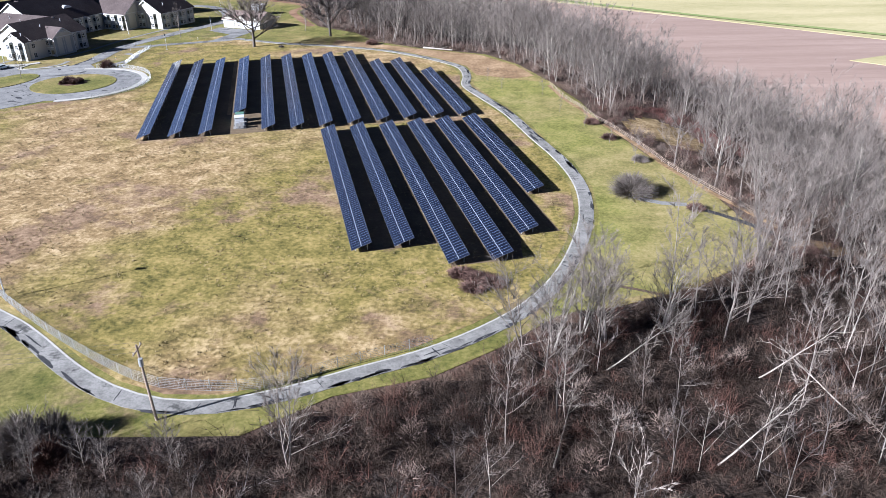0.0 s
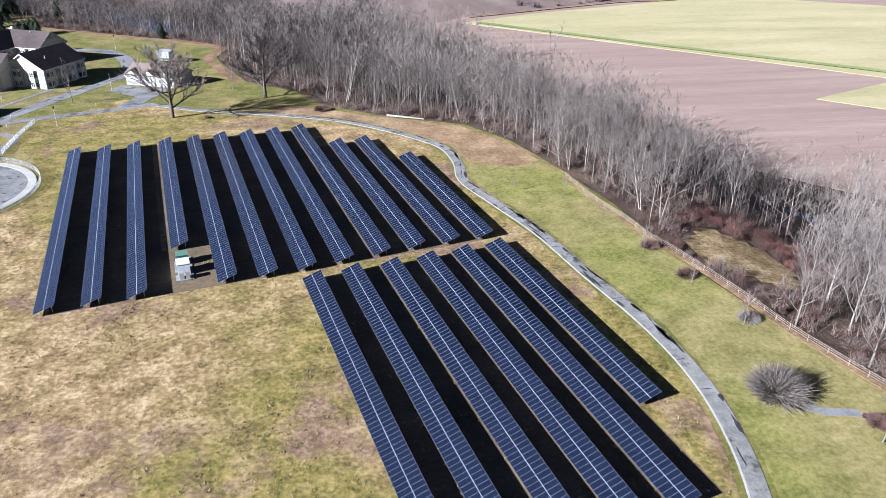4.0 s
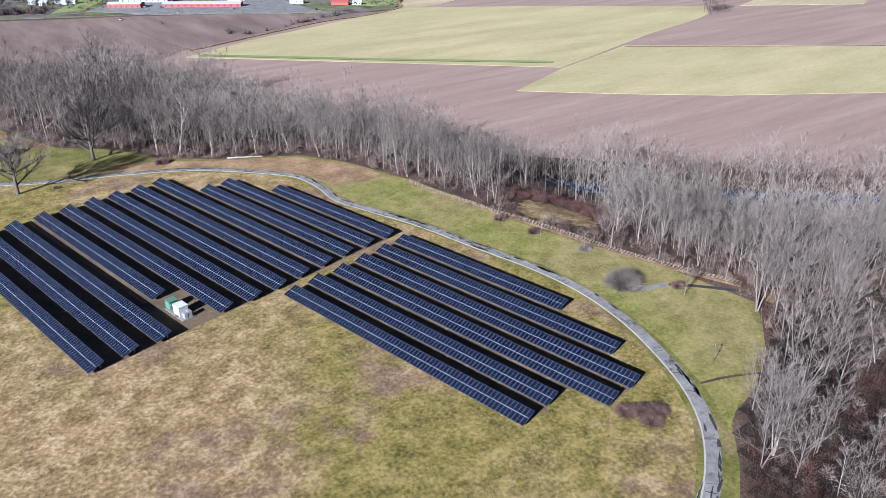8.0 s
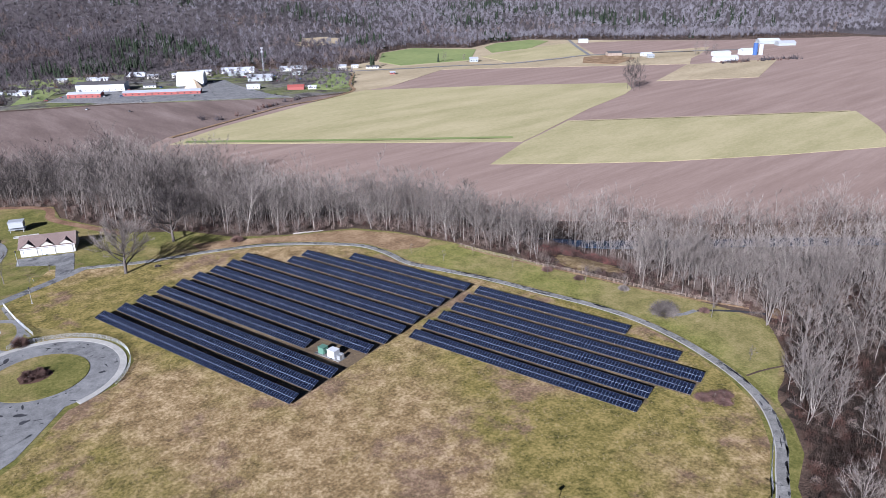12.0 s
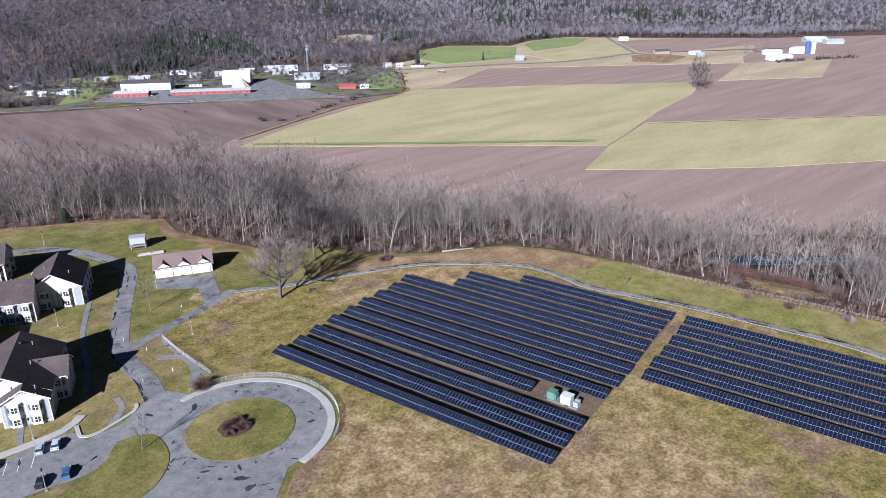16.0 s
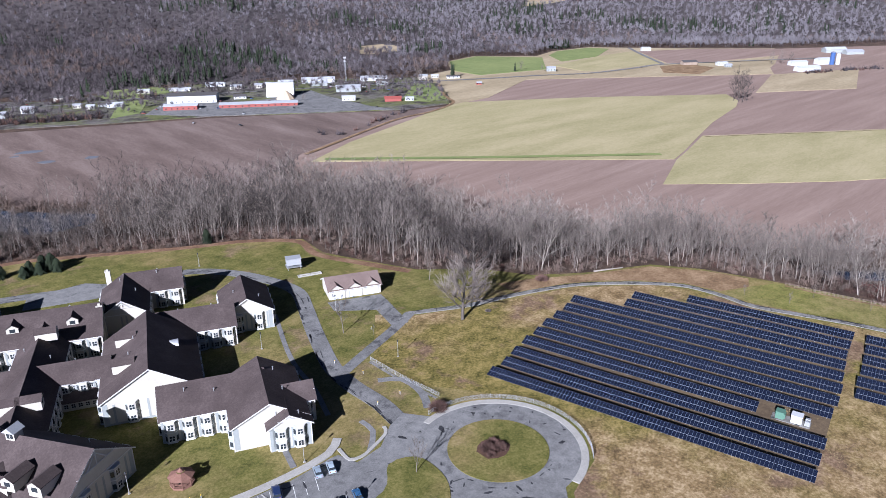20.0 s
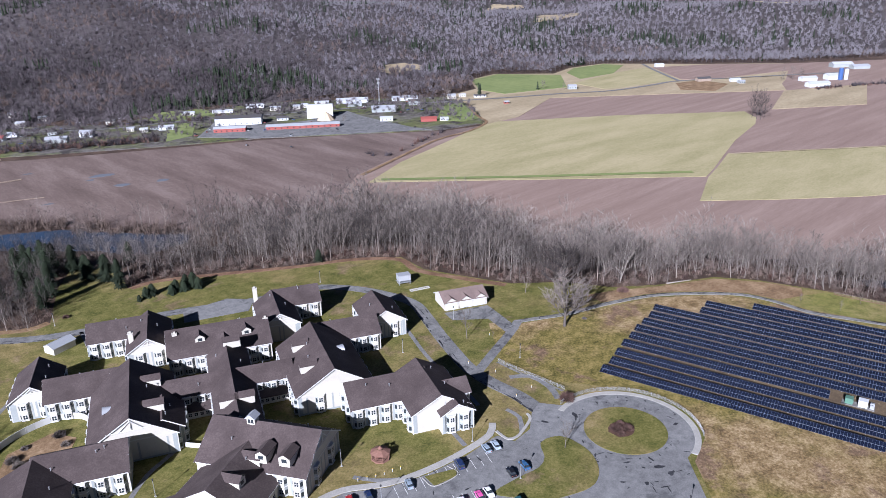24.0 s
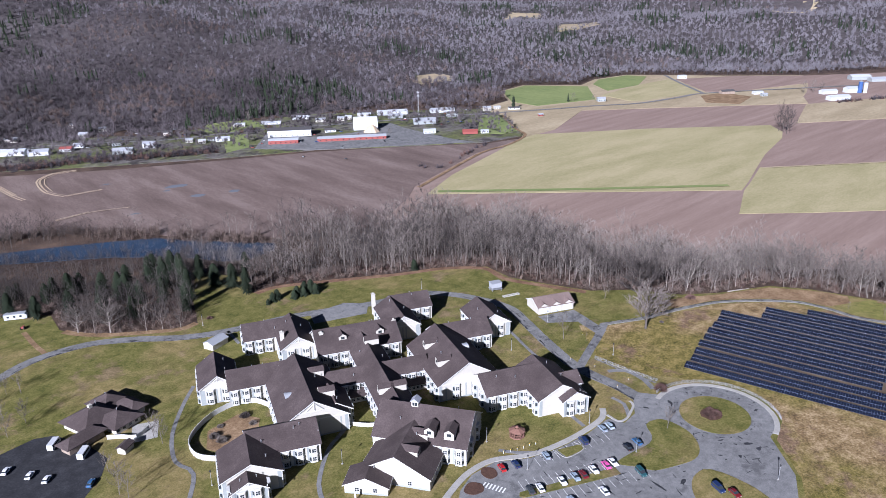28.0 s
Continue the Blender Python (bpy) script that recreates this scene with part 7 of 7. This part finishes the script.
# ---- single trees and shrubs ----
OAK = bare_tree(101, 14.2, 9.0, 20, 11, 20, 0.2, thin=2.7, tw=0.075, up=(0.15, 1.25))
SYC = bare_tree(102, 18, 8, 7, 6, 8, 0.3, trunks=3, thin=0.95, tw=0.07, up=V)
YOUNG = [bare_tree(s, 6.5, 2.4, 9, 4, 5, 0.3, thin=0.9, tw=0.035) for s in (103, 104)]
MIDT = [bare_tree(s, 11, 4.6, 11, 6, 7, 0.28, thin=1.0, tw=0.05) for s in (105, 106)]
tree_thing(OAK, (-75.6, 304.8, 0), 0.4, 1.36, "large old bare oak with a broad round crown", mats=("bark_dark", "twig"))
tree_thing(OAK, (-47, 327, 0), 2.4, 1.35, "broad bare tree with a hanging limb at the wood", mats=("bark_dark", "twig_dark"))
tree_thing(SYC, (58.6, 115.4, 0), 1.0, 1.0, "grey many-stemmed bare sycamore", mats=("bark", "twig"))
for x, y, s, k in ((-112.8, 326.4, 1.2, 0), (-144.5, 251.5, 0.9, 1), (-289.2, 384.4, 1.0, 0), (-309.2, 375.1, 0.8, 1), (-309.8, 354.7, 1.0, 0), (-317.2, 457.3, 0.9, 1), (-335, 452, 0.9, 0), (-60, 340, 1.0, 1), (51, 130.3, 0.8, 0), (-328, 440, 0.9, 1)):
    tree_thing(MIDT[k], (x, y, 0), x * 1.7, s, "slender bare tree on the lawn", mats=("bark", "twig"), group="lawn trees")
for i, (x, y, s) in enumerate(((-268, 491, 1.0), (-280, 502, 0.9), (-254.3, 479.5, 0.8), (-248, 474.5, 0.7), (-241, 469, 0.65), (-274, 497, 0.85))):
    tree_thing(OAK if i < 2 else TALL[i], (x, y, 0), i * 1.3, s, "spreading pale bare tree beside the service road", mats=("bark_pale", "twig"), group="trees along the service road")
for i, (x, y, s) in enumerate(((40.8, 191.6, 1.0), (44.4, 176.5, 0.9), (47.2, 161.4, 1.1), (17.4, 243.7, 0.7), (21.1, 228.2, 0.8), (33.6, 224.3, 0.9), (32.5, 108.2, 0.75), (36, 205, 0.8), (-106, 318, 0.6), (-97, 326, 0.7))):
    tree_thing(YOUNG[i % 2], (x, y, 0), i, s, "young bare sapling in the lawn", "sapling", ("bark", "twig"), "lawn saplings")
for x, y, z in ((22, 89, 0), (25, 87, 0), (17, 84, 0), (34, 90, 0)):
    tree_thing(SYC if x > 10 else POLE[0], (x, y, z), x, 0.72, "pale bare tree beside the path", mats=("bark_pale", "twig"), group="trees along the wood edge")


def shrub(x, y, rad, mat, label, seed, h=1.0, z=0.1):
    r = random.Random(seed)
    g = Geo()
    for i in range(int(500 + 480 * rad)):
        a, e = r.uniform(0, 6.283), math.asin(r.uniform(0.05, 1))
        d = Vector((math.cos(a) * math.cos(e), math.sin(a) * math.cos(e), math.sin(e) * h)) * rad * r.uniform(0.7, 1.1)
        off = Vector((r.uniform(-1, 1), r.uniform(-1, 1), r.uniform(-0.4, 0.8))) * rad * 0.22
        p = d * r.uniform(0.3, 0.8) + Vector((0, 0, 0.1))
        d = d + off
        s = (d - p).cross(Vector((r.uniform(-1, 1), r.uniform(-1, 1), r.uniform(-1, 1)))).normalized() * 0.05
        g.add([p - s, p + s, d], [(0, 1, 2)])
    ob = thing("shrub", label, "shrub", (x, y, z))
    hang("stem", Geo().tube((0, 0, -0.1), (0.1, 0, rad * 0.5), 0.09, 0.05, 5).tube((0, 0, -0.1), (-0.3, 0.2, rad * 0.5), 0.08, 0.04, 5).mesh("stems", "bark"), ob)
    hang("crown", g.mesh("crown", mat), ob)
    return ob


shrub(42, 142.4, 5.2, "twig", "broad round leafless shrub casting a long shadow", 1, 0.9)
for i, (x, y) in enumerate(((7.4, 105.6), (4.6, 107.4), (9.8, 104.2), (6.6, 102.8))):
    shrub(x, y, 2.6, "twig_red", "low reddish brush heap in the meadow", 60 + i, 0.4)
shrub(-121.4, 268.4, 3.0, "twig_red", "reddish bare shrub at the fence end", 3)
for i, (x, y, s) in enumerate(((-124.9, 245.3, 2.4), (-122.2, 243.2, 2.0), (-121.8, 246.4, 1.6), (-126, 243, 1.4))):
    shrub(x, y, s, "twig_red", "reddish brown shrub on the round island", 10 + i, 0.9, 0.3)
slab("garden_bed", [(RC.x - 0.8 + 4.6 * math.cos(i * 0.5236) * (1 + 0.1 * math.sin(3 * i)), RC.y + 1 + 4.2 * math.sin(i * 0.5236)) for i in range(12)], 0.335, "mulch", "dark mulch bed on the round island", thick=0.05)
for i, (x, y, s, m2) in enumerate(((43, 193.5, 2.4, "twig_red"), (45, 180, 2.2, "twig_red"), (49, 163, 2.2, "twig"), (53, 134, 2.0, "twig_red"), (-225, 470, 1.8, "twig_red"), (-64, 303, 1.2, "twig"), (-27, 308, 3, "twig_red"), (66, 112, 3.2, "twig_red"))):
    shrub(x, y, s, m2, "low bare shrub at the lawn edge", 20 + i, 0.7)
for i in range(9):
    a, b = rv.uniform(-70, -52), rv.uniform(-26, -4)
    p = ab(a, b)
    shrub(p.x, p.y, rv.uniform(1.4, 2.8), "twig" if i % 3 else "twig_dark", "bare garden shrub inside the white fence", 40 + i, 0.8)


def evergreen(x, y, h, rad, seed, label="dense dark green evergreen"):
    r = random.Random(seed)
    g = Geo()
    for i in range(760):
        t = r.random() ** 0.8
        z = h * (0.06 + 0.92 * t)
        a = r.uniform(0, 6.283)
        lobe = 1 + 0.2 * math.sin(3 * a + 7 * t + seed) + 0.13 * math.sin(5 * a - 11 * t + 2 * seed)
        w = rad * (1 - t) ** 0.38 * r.uniform(0.5, 1.12) * lobe + 0.15
        c = Vector((math.cos(a), math.sin(a), 0))
        tip = c * w + Vector((0, 0, z - 0.2 * w))
        s = Vector((-c.y, c.x, 0)) * r.uniform(0.25, 0.5) * (0.5 + rad / 4)
        base2 = c * w * 0.25 + Vector((0, 0, z + 0.35))
        g.add([base2 - s, base2 + s, tip], [(0, 1, 2)])
    ob = thing("evergreen_tree", label, "tree", (x, y, float(land(x, y))))
    hang("trunk", Geo().tube((0, 0, -0.3), (0, 0, h * 0.9), 0.22, 0.04, 6).mesh("trunk", "bark"), ob)
    hang("crown", g.mesh("crown", "conifer"), ob)


for i, (x, y, h, rad) in enumerate(((-190, 466, 5.2, 2.6), (-186.6, 467, 5.8, 3.1), (-179.5, 461, 5.0, 2.6), (-176.6, 462.6, 6.2, 3.3), (-173.4, 460.6, 5.4, 2.8), (-171.3, 463.2, 7.4, 3.5), (-168.3, 461.5, 8.0, 3.7), (-166.8, 458.8, 5.8, 2.8), (-194, 464, 3, 1.4), (-194.6, 486.5, 16, 4.0), (-232, 512, 15, 4.5), (-222, 500, 19, 4.6), (-219, 514, 20, 5), (-214, 528, 19, 5), (-229, 488, 16, 4.2), (-240, 547, 17, 5.4), (-268, 591, 15, 5), (-254, 586, 17, 5.5), (-245, 574, 18, 5.5), (-234, 563, 18, 5.5), (-213, 544, 18, 5), (-224, 527, 18, 5), (-262, 580, 17, 5.5), (-240, 560, 17, 5), (-224, 552, 18, 5), (-218, 560, 17, 5), (-105, 446, 7, 3), (-330, 470, 4, 2.2), (-338, 476, 4, 2.2), (-208, 545, 14, 4.6), (-250, 510, 14, 4.4), (-262, 522, 13, 4.4), (-275, 530, 14, 4.6), (-290, 536, 13, 4.4), (-240, 525, 15, 4.6), (-225, 532, 14, 4.4), (-300, 548, 14, 4.6), (-256, 540, 15, 4.6), (-280, 555, 13, 4.4), (-315, 560, 14, 4.6), (-176, 522, 12, 4), (-269, 589, 13, 5), (-258, 584, 14, 5.5), (-248, 566, 13, 5), (-241, 552, 14, 5.5), (-285, 600, 14, 5), (-292, 583, 12, 5), (-217, 549, 15, 5), (-213, 533, 16, 5), (-203, 528, 15, 5), (-196, 500, 15, 5), (-202, 510, 14, 5), (-300, 590, 13, 5), (-310, 575, 12, 5))):
    evergreen(x, y, h, rad, 80 + i)

# dry verge, soil darkened for shade below the rows, ditch, fallen log
slab("verge", [(14, 252), (11, 266), (1, 279.5), (-11, 291), (-23, 299), (-44, 307.5), (-43, 318), (-30, 312), (-10, 299), (17, 285), (29, 266), (34, 250), (26, 246)], 0.12, "verge", "dry orange-brown grass bank below the wood", thick=0.05)
slab("verge", smooth_line([(65, 117.5), (69, 119.5), (73.5, 117.5), (74, 114), (69.5, 112.5), (65.5, 114)], 1.5, True), 0.14, "verge", "brown leafy ground under the sycamore", thick=0.05)
# brown soil with part of the panels' shade put into its colour
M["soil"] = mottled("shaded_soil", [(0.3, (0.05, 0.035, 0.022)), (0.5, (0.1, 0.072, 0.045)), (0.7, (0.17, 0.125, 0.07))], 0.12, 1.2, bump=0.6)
def rp(p, r):
    q = PV * p + RV * r
    return (q.x, q.y)


slab("bare_soil", [rp(-34.5, 193.6), rp(30, 194.6), rp(54, 195), rp(54, 250.4), rp(46, 250.6), rp(46, 269), rp(30.2, 269), rp(30.2, 287), rp(-34.5, 286)], 0.145, "soil", "soil and dead grass below panels, darkened for their shade", thick=0.03)
slab("bare_soil", [rp(12.5, 116.2), rp(27, 116.4), rp(27, 107.2), rp(40, 107), rp(42.5, 116.2), rp(50.5, 116.2), rp(50.5, 135), rp(54, 135), rp(54, 190.8), rp(12.5, 189.8)], 0.145, "soil", "soil and dead grass below the panels, darkened for their shade", thick=0.03)
strip("verge", [rp(-14.1, 213), rp(-14.1, 250), rp(-14.1, 286.5)], -0.55, 0.55, 0.16, "verge", "strip of rusty dead grass below a panel row", "verge", thick=0.02)
strip("ditch", [(52, 136), (57, 131.5), (62.5, 125), (66, 119)], -0.7, 0.7, 0.13, "asphalt_dark", "dark wet ditch at the lawn edge", "ditch")
strip("ditch", [(24, 105), (29, 103.6), (33, 102), (38, 99.6)], -0.35, 0.35, 0.13, "litter", "small leaf-filled ditch across the grass", "ditch")
strip("pavement", [(43, 140), (47, 137.5), (52, 136.5)], -0.9, 0.9, 0.14, "asphalt", "short worn spur path", "path")
log = thing("fallen_log", "long bleached fallen tree trunk on the bank", "log", (-5.4, 297.8, 0.3))
hang("trunk", Geo().tube((0, 0, 0.3), (11.6, -6.4, 0.5), 0.38, 0.2, 8).mesh("trunk", "bark_pale"), log)
hang("branch", Geo().tube((7, -3.9, 0.5), (10, -3.2, 1.5), 0.12, 0.04, 5).tube((3, -1.6, 0.5), (5, -3.8, 1.2), 0.12, 0.04, 5).mesh("branch", "bark_pale"), log)
# mounds of grey, tan, rusty and shade-darkened brush in the foreground wood
def mound(seed, n=230):
    r = random.Random(seed)
    g = Geo()
    for i in range(n):
        a, e = r.uniform(0, 6.283), math.asin(r.uniform(0.05, 1))
        d = Vector((math.cos(a) * math.cos(e), math.sin(a) * math.cos(e), math.sin(e) * 1.1)) * r.uniform(0.7, 1.15)
        q = d * r.uniform(0.45, 0.8) + Vector((r.uniform(-0.25, 0.25), r.uniform(-0.25, 0.25), r.uniform(-0.1, 0.1)))
        w = (d - q).cross(Vector((r.uniform(-1, 1), r.uniform(-1, 1), r.uniform(-1, 1)))).normalized() * 0.02
        g.add([q - w, q + w, d + Vector((r.uniform(-0.25, 0.25), r.uniform(-0.25, 0.25), r.uniform(-0.15, 0.2)))], [(0, 1, 2)])
    return g


MOUND = [mound(s) for s in (131, 132, 133)]
rm = random.Random(17)
mounds = {"thicket": [], "brush": [], "brush_rust": [], "brush_dark": []}
while sum(map(len, mounds.values())) < 430:
    x, y = rm.uniform(-80, 118), rm.uniform(34, 112)
    if float(outside(LAWN, x, y)) > 2.0:
        size = rm.uniform(0.9, 2.4)
        mounds[rm.choice(("thicket", "brush", "brush_rust", "brush_dark", "brush_dark"))].append((rm.randrange(3), x, y, float(land(x, y)), rm.uniform(0, 6.3), size, rm.uniform(0.8, 1.5)))
for key, label in (("thicket", "rounded grey bare bushes in the brush"), ("brush", "rounded tan-brown bushes in the brush"), ("brush_rust", "rusty bushes in the brush"), ("brush_dark", "brown bushes in the brush, darkened for tree shade")):
    gathered("undergrowth", MOUND, mounds[key], [key], label, "undergrowth")
for i, (x, y, size, mat) in enumerate(((-48, 66, 3.4, "twig"), (-45, 67.5, 2.6, "twig"), (-51, 64.5, 3.0, "twig"), (-44, 63, 2.4, "brush_rust"))):
    shrub(x, y, size, mat, "large pale bare bush at the edge of the path", 140 + i, 1.5)
# bushes that fill the inner edge of the wood, and the red bramble patch
rim_bush = {"brush": [], "thicket": [], "brush_rust": [], "bramble": []}
P5 = np.array(smooth_line(LAWN[13:34], 1.5))
for i in range(760):
    j = rm.randrange(len(P5))
    x, y = P5[j][0] + rm.uniform(-14, 14), P5[j][1] + rm.uniform(-14, 14)
    if 0.8 < float(outside(LAWN, x, y)) < 13 and not inside(GLADE, x, y):
        rim_bush[rm.choice(("brush", "thicket", "thicket", "brush_rust"))].append((rm.randrange(3), x, y, float(land(x, y)), rm.uniform(0, 6.3), rm.uniform(0.7, 2.0), rm.uniform(0.8, 1.4)))
while len(rim_bush["bramble"]) < 150:
    x, y = rm.uniform(56, 92), rm.uniform(182, 220)
    if inside(BRAMBLE, x, y):
        rim_bush["bramble"].append((rm.randrange(3), x, y, float(land(x, y)), rm.uniform(0, 6.3), rm.uniform(1.0, 2.0), rm.uniform(0.6, 1.0)))
for key, label in (("brush", "tan-brown bushes along the wood edge"), ("thicket", "grey-brown bushes along the wood edge"), ("brush_rust", "rusty bushes along the wood edge"), ("bramble", "dense dark red bramble thicket")):
    gathered("undergrowth", MOUND, rim_bush[key], [key], label, "undergrowth")
# fallen and leaning dead trees in the foreground wood
DEAD = bare_tree(120, 13, 4.0, 7, 3, 3, 0.45, thin=0.75, tw=0.05)
for i, (x, y, t, k) in enumerate(((24, 80, 0.3, 62), (14, 62, 1.2, 84), (44, 78, -0.4, 40), (52, 70, 2.6, 55), (60, 88, 0.9, 35), (70, 80, 2.2, 48), (6, 50, 0.0, 80), (33, 62, 0.25, 52), (64, 64, 2.8, 40), (78, 70, 0.5, 58), (48, 52, 0.2, 66))):
    ob = tree_thing(DEAD, (x, y, 0.5), t, 1.0, "bleached dead tree leaning in the brush", "dead_tree", ("bark_pale", "bark_pale"), "leaning dead trees")
    ob.matrix_world = Matrix.Translation((x, y, 0.4)) @ Matrix.Rotation(t, 4, "Z") @ Matrix.Rotation(radians(k), 4, "Y")

# kerbs, crack sealant and stains on the asphalt
strip("pavement", [(-153.0, 273.0), (-153.6, 267.4), (-150.5, 266.2), (-147.0, 266.9), (-139.7, 269.7), (-138.0, 272.6)], -0.5, 0.5, 0.31, "concrete", "pale concrete kerb of the lawn corner", "kerb", thick=0.25, step=1.2)
strip("pavement", [(-186.2, 272.4), (-186.2, 266.9), (-177.4, 266.0), (-177.0, 271.0)], -0.12, 0.12, 0.34, "concrete", "thin pale kerb round a grass island", "kerb", thick=0.3, step=1.0)
rs = random.Random(41)
tar = Geo()


def tar_patch(x, y, z, length, width, turn):
    n = 9
    pts4 = []
    for i in range(n):
        a = 2 * math.pi * i / n
        k = rs.uniform(0.6, 1.15)
        u, v = math.cos(a) * length / 2 * k, math.sin(a) * width / 2 * k
        pts4.append((x + u * math.cos(turn) - v * math.sin(turn), y + u * math.sin(turn) + v * math.cos(turn)))
    tar.prism(pts4, z - 0.004, z)


for x, y, ln, w in ((-127.2, 260.7, 4.2, 1.5), (-131.8, 225.6, 4, 1.8), (-132, 221.6, 3.2, 1.8), (-141.4, 224.1, 1.8, 1.4), (-137.1, 233.8, 3, 1), (-176.4, 235.7, 7, 1.2), (-168.7, 231, 3.6, 1.6), (-137.6, 265.2, 3, 1.2), (-108.3, 233.9, 2.4, 1.2), (-145.7, 229.3, 2, 1)):
    tar_patch(x, y, 0.203, ln, w, rs.uniform(0, 3.1))
for i in range(36):
    a, rad = rs.uniform(0, 6.28), rs.uniform(14.5, 21)
    tar_patch(RC.x + rad * math.cos(a), RC.y + rad * math.sin(a), 0.203, rs.uniform(0.6, 3.2), rs.uniform(0.25, 0.8), a + rs.choice((0, 1.57)) + rs.uniform(-0.5, 0.5))
for i in range(110):
    x, y = rs.uniform(-215, -126), rs.uniform(210, 278)
    if inside(LOT, x, y):
        tar_patch(x, y, 0.203, rs.uniform(0.8, 5), rs.uniform(0.12, 0.6), rs.choice((-0.4, 1.17)) + rs.uniform(-0.3, 0.3))
for line, half, n, z in ((LOOP, 1.3, 150, 0.17), (SERVICE, 2.8, 170, 0.18)):
    P3 = smooth_line(line, 2.0)
    for i in range(n):
        j = rs.randrange(1, len(P3) - 1)
        dx, dy = P3[j + 1][0] - P3[j - 1][0], P3[j + 1][1] - P3[j - 1][1]
        k = math.hypot(dx, dy)
        o = -half * rs.choice((0.95, 0.9, 0.75, rs.uniform(-0.9, 0.9)))
        tar_patch(P3[j][0] - dy / k * o, P3[j][1] + dx / k * o, z, rs.uniform(1.5, 7), rs.uniform(0.25, 0.9), math.atan2(dy, dx) + rs.uniform(-0.1, 0.1))
P3 = smooth_line(LOOP, 2.0)
for i in range(46):
    j = rs.randrange(1, len(P3) - 1)
    dx, dy = P3[j + 1][0] - P3[j - 1][0], P3[j + 1][1] - P3[j - 1][1]
    tar_patch(P3[j][0], P3[j][1], 0.17, 2.7, rs.uniform(0.12, 0.3), math.atan2(dy, dx) + 1.57 + rs.uniform(-0.4, 0.4))
tagged(new("tar_patches", tar.mesh("tar_patches", "asphalt_dark")), "dark sealant and wet stains on the asphalt", "stain", kind="stuff")

# cars and clutter of the far village
VCAR, VMESH = car_meshes(), {}
for i in range(64):
    x, y = rs.choice(((rs.uniform(60, 300), rs.uniform(800, 1000)), (rs.uniform(-170, 60), rs.uniform(1050, 1180)), (rs.uniform(300, 480), rs.uniform(880, 1000))))
    vc = thing("car", "small distant parked car in the village", "car", (x, y, float(land(x, y)) + 0.75), rs.uniform(0, 360), group="village cars")
    g, c, rf = VCAR
    key = rs.choice(("white_paint", "white_paint", "steel", "roof_dark", "dark", "red_paint", "blue_paint"))
    if key not in VMESH:
        VMESH[key] = (g.mesh("body", key), c.mesh("cabin", "pane"))
    hang("body", VMESH[key][0], vc)
    hang("cabin", VMESH[key][1], vc)

# trailer and small red tractor at the clearing
tl = thing("trailer", "small white trailer home at the wood edge", "trailer", (-298.5, 543, 0.1), 152)
hang("wall", Geo().box(-5, -1.7, 0.4, 5, 1.7, 3.2).box(-5.8, -1.5, 0.4, -5, 1.5, 2.6).mesh("wall", "white_paint"), tl)
hang("roof", Geo().box(-5.2, -1.9, 3.2, 5.2, 1.9, 3.4).mesh("roof", "roof_grey"), tl)
for x in (-3, 0, 3):
    hang("window", Geo().box(x - 0.6, 1.7, 1.5, x + 0.6, 1.74, 2.5).mesh("window", "pane"), tl)
tc = thing("tractor", "small red tractor parked on the grass", "tractor", (-299, 527, 0.1), 60)
hang("body", Geo().box(-0.4, -0.4, 0.6, 1.4, 0.4, 1.3).box(-1.3, -0.6, 0.7, -0.3, 0.6, 1.5).mesh("body", "red_paint"), tc)
for x, y, rad in ((-0.9, -0.85, 0.75), (-0.9, 0.85, 0.75), (1.0, -0.6, 0.42), (1.0, 0.6, 0.42)):
    hang("wheel", Geo().tube((x, y - 0.15, rad), (x, y + 0.15, rad), rad, rad, 12).mesh("wheel", "rubber"), tc)
strip("track", [(-300, 522), (-300, 504), (-299, 490)], -1.2, 1.2, 0.14, "verge", "worn dirt track to the trailer", "track")

for i, (x, y, s) in enumerate(((-288.3, 378.6, 0.62), (-322, 431, 0.55), (-311, 360, 0.6), (-322, 461, 0.5), (-330, 425, 0.55))):
    tree_thing(TALL[i], (x, y, 0), i * 2.1, s, "grey bare tree beside the western car park", mats=("bark", "twig"), group="trees by the western car park")
# dry tufts standing in the meadow
MEADOW = [(-66, 98), (-49, 84), (-27, 76.5), (-2, 87), (13, 99.5), (24, 121), (29, 147), (24, 178), (18, 203), (12, 222), (-30, 222), (-60, 190), (-80, 240), (-97, 232), (-122, 216), (-160, 188), (-170, 120), (-94, 116)]
rt = random.Random(88)
TUFT = []
for k in range(4):
    g = Geo()
    for i in range(6):
        a, ln = rt.uniform(0, 6.283), rt.uniform(0.25, 0.6)
        b = Vector((rt.uniform(-0.25, 0.25), rt.uniform(-0.25, 0.25), 0))
        s3 = Vector((-math.sin(a), math.cos(a), 0)) * rt.uniform(0.05, 0.1)
        g.add([b - s3, b + s3, b + Vector((math.cos(a) * ln * 0.6, math.sin(a) * ln * 0.6, ln * 0.8))], [(0, 1, 2)])
    TUFT.append(g)
tufts = []
spread = np.array([(rt.uniform(-170, 30), rt.uniform(76, 240)) for i in range(42000)])
for x, y in spread[inside(MEADOW, spread[:, 0], spread[:, 1])].tolist():
    if noise.noise(Vector((x / 14, y / 14, 5))) + 0.6 * noise.noise(Vector((x / 4, y / 4, 1))) > rt.uniform(-0.4, 0.9):
        tufts.append((rt.randrange(4), x, y, 0.12, rt.uniform(0, 6.3), rt.uniform(0.4, 0.95), 1.0))
gathered("meadow_tufts", TUFT, tufts, ["straw"], "dry straw tufts standing in the meadow", "grass")
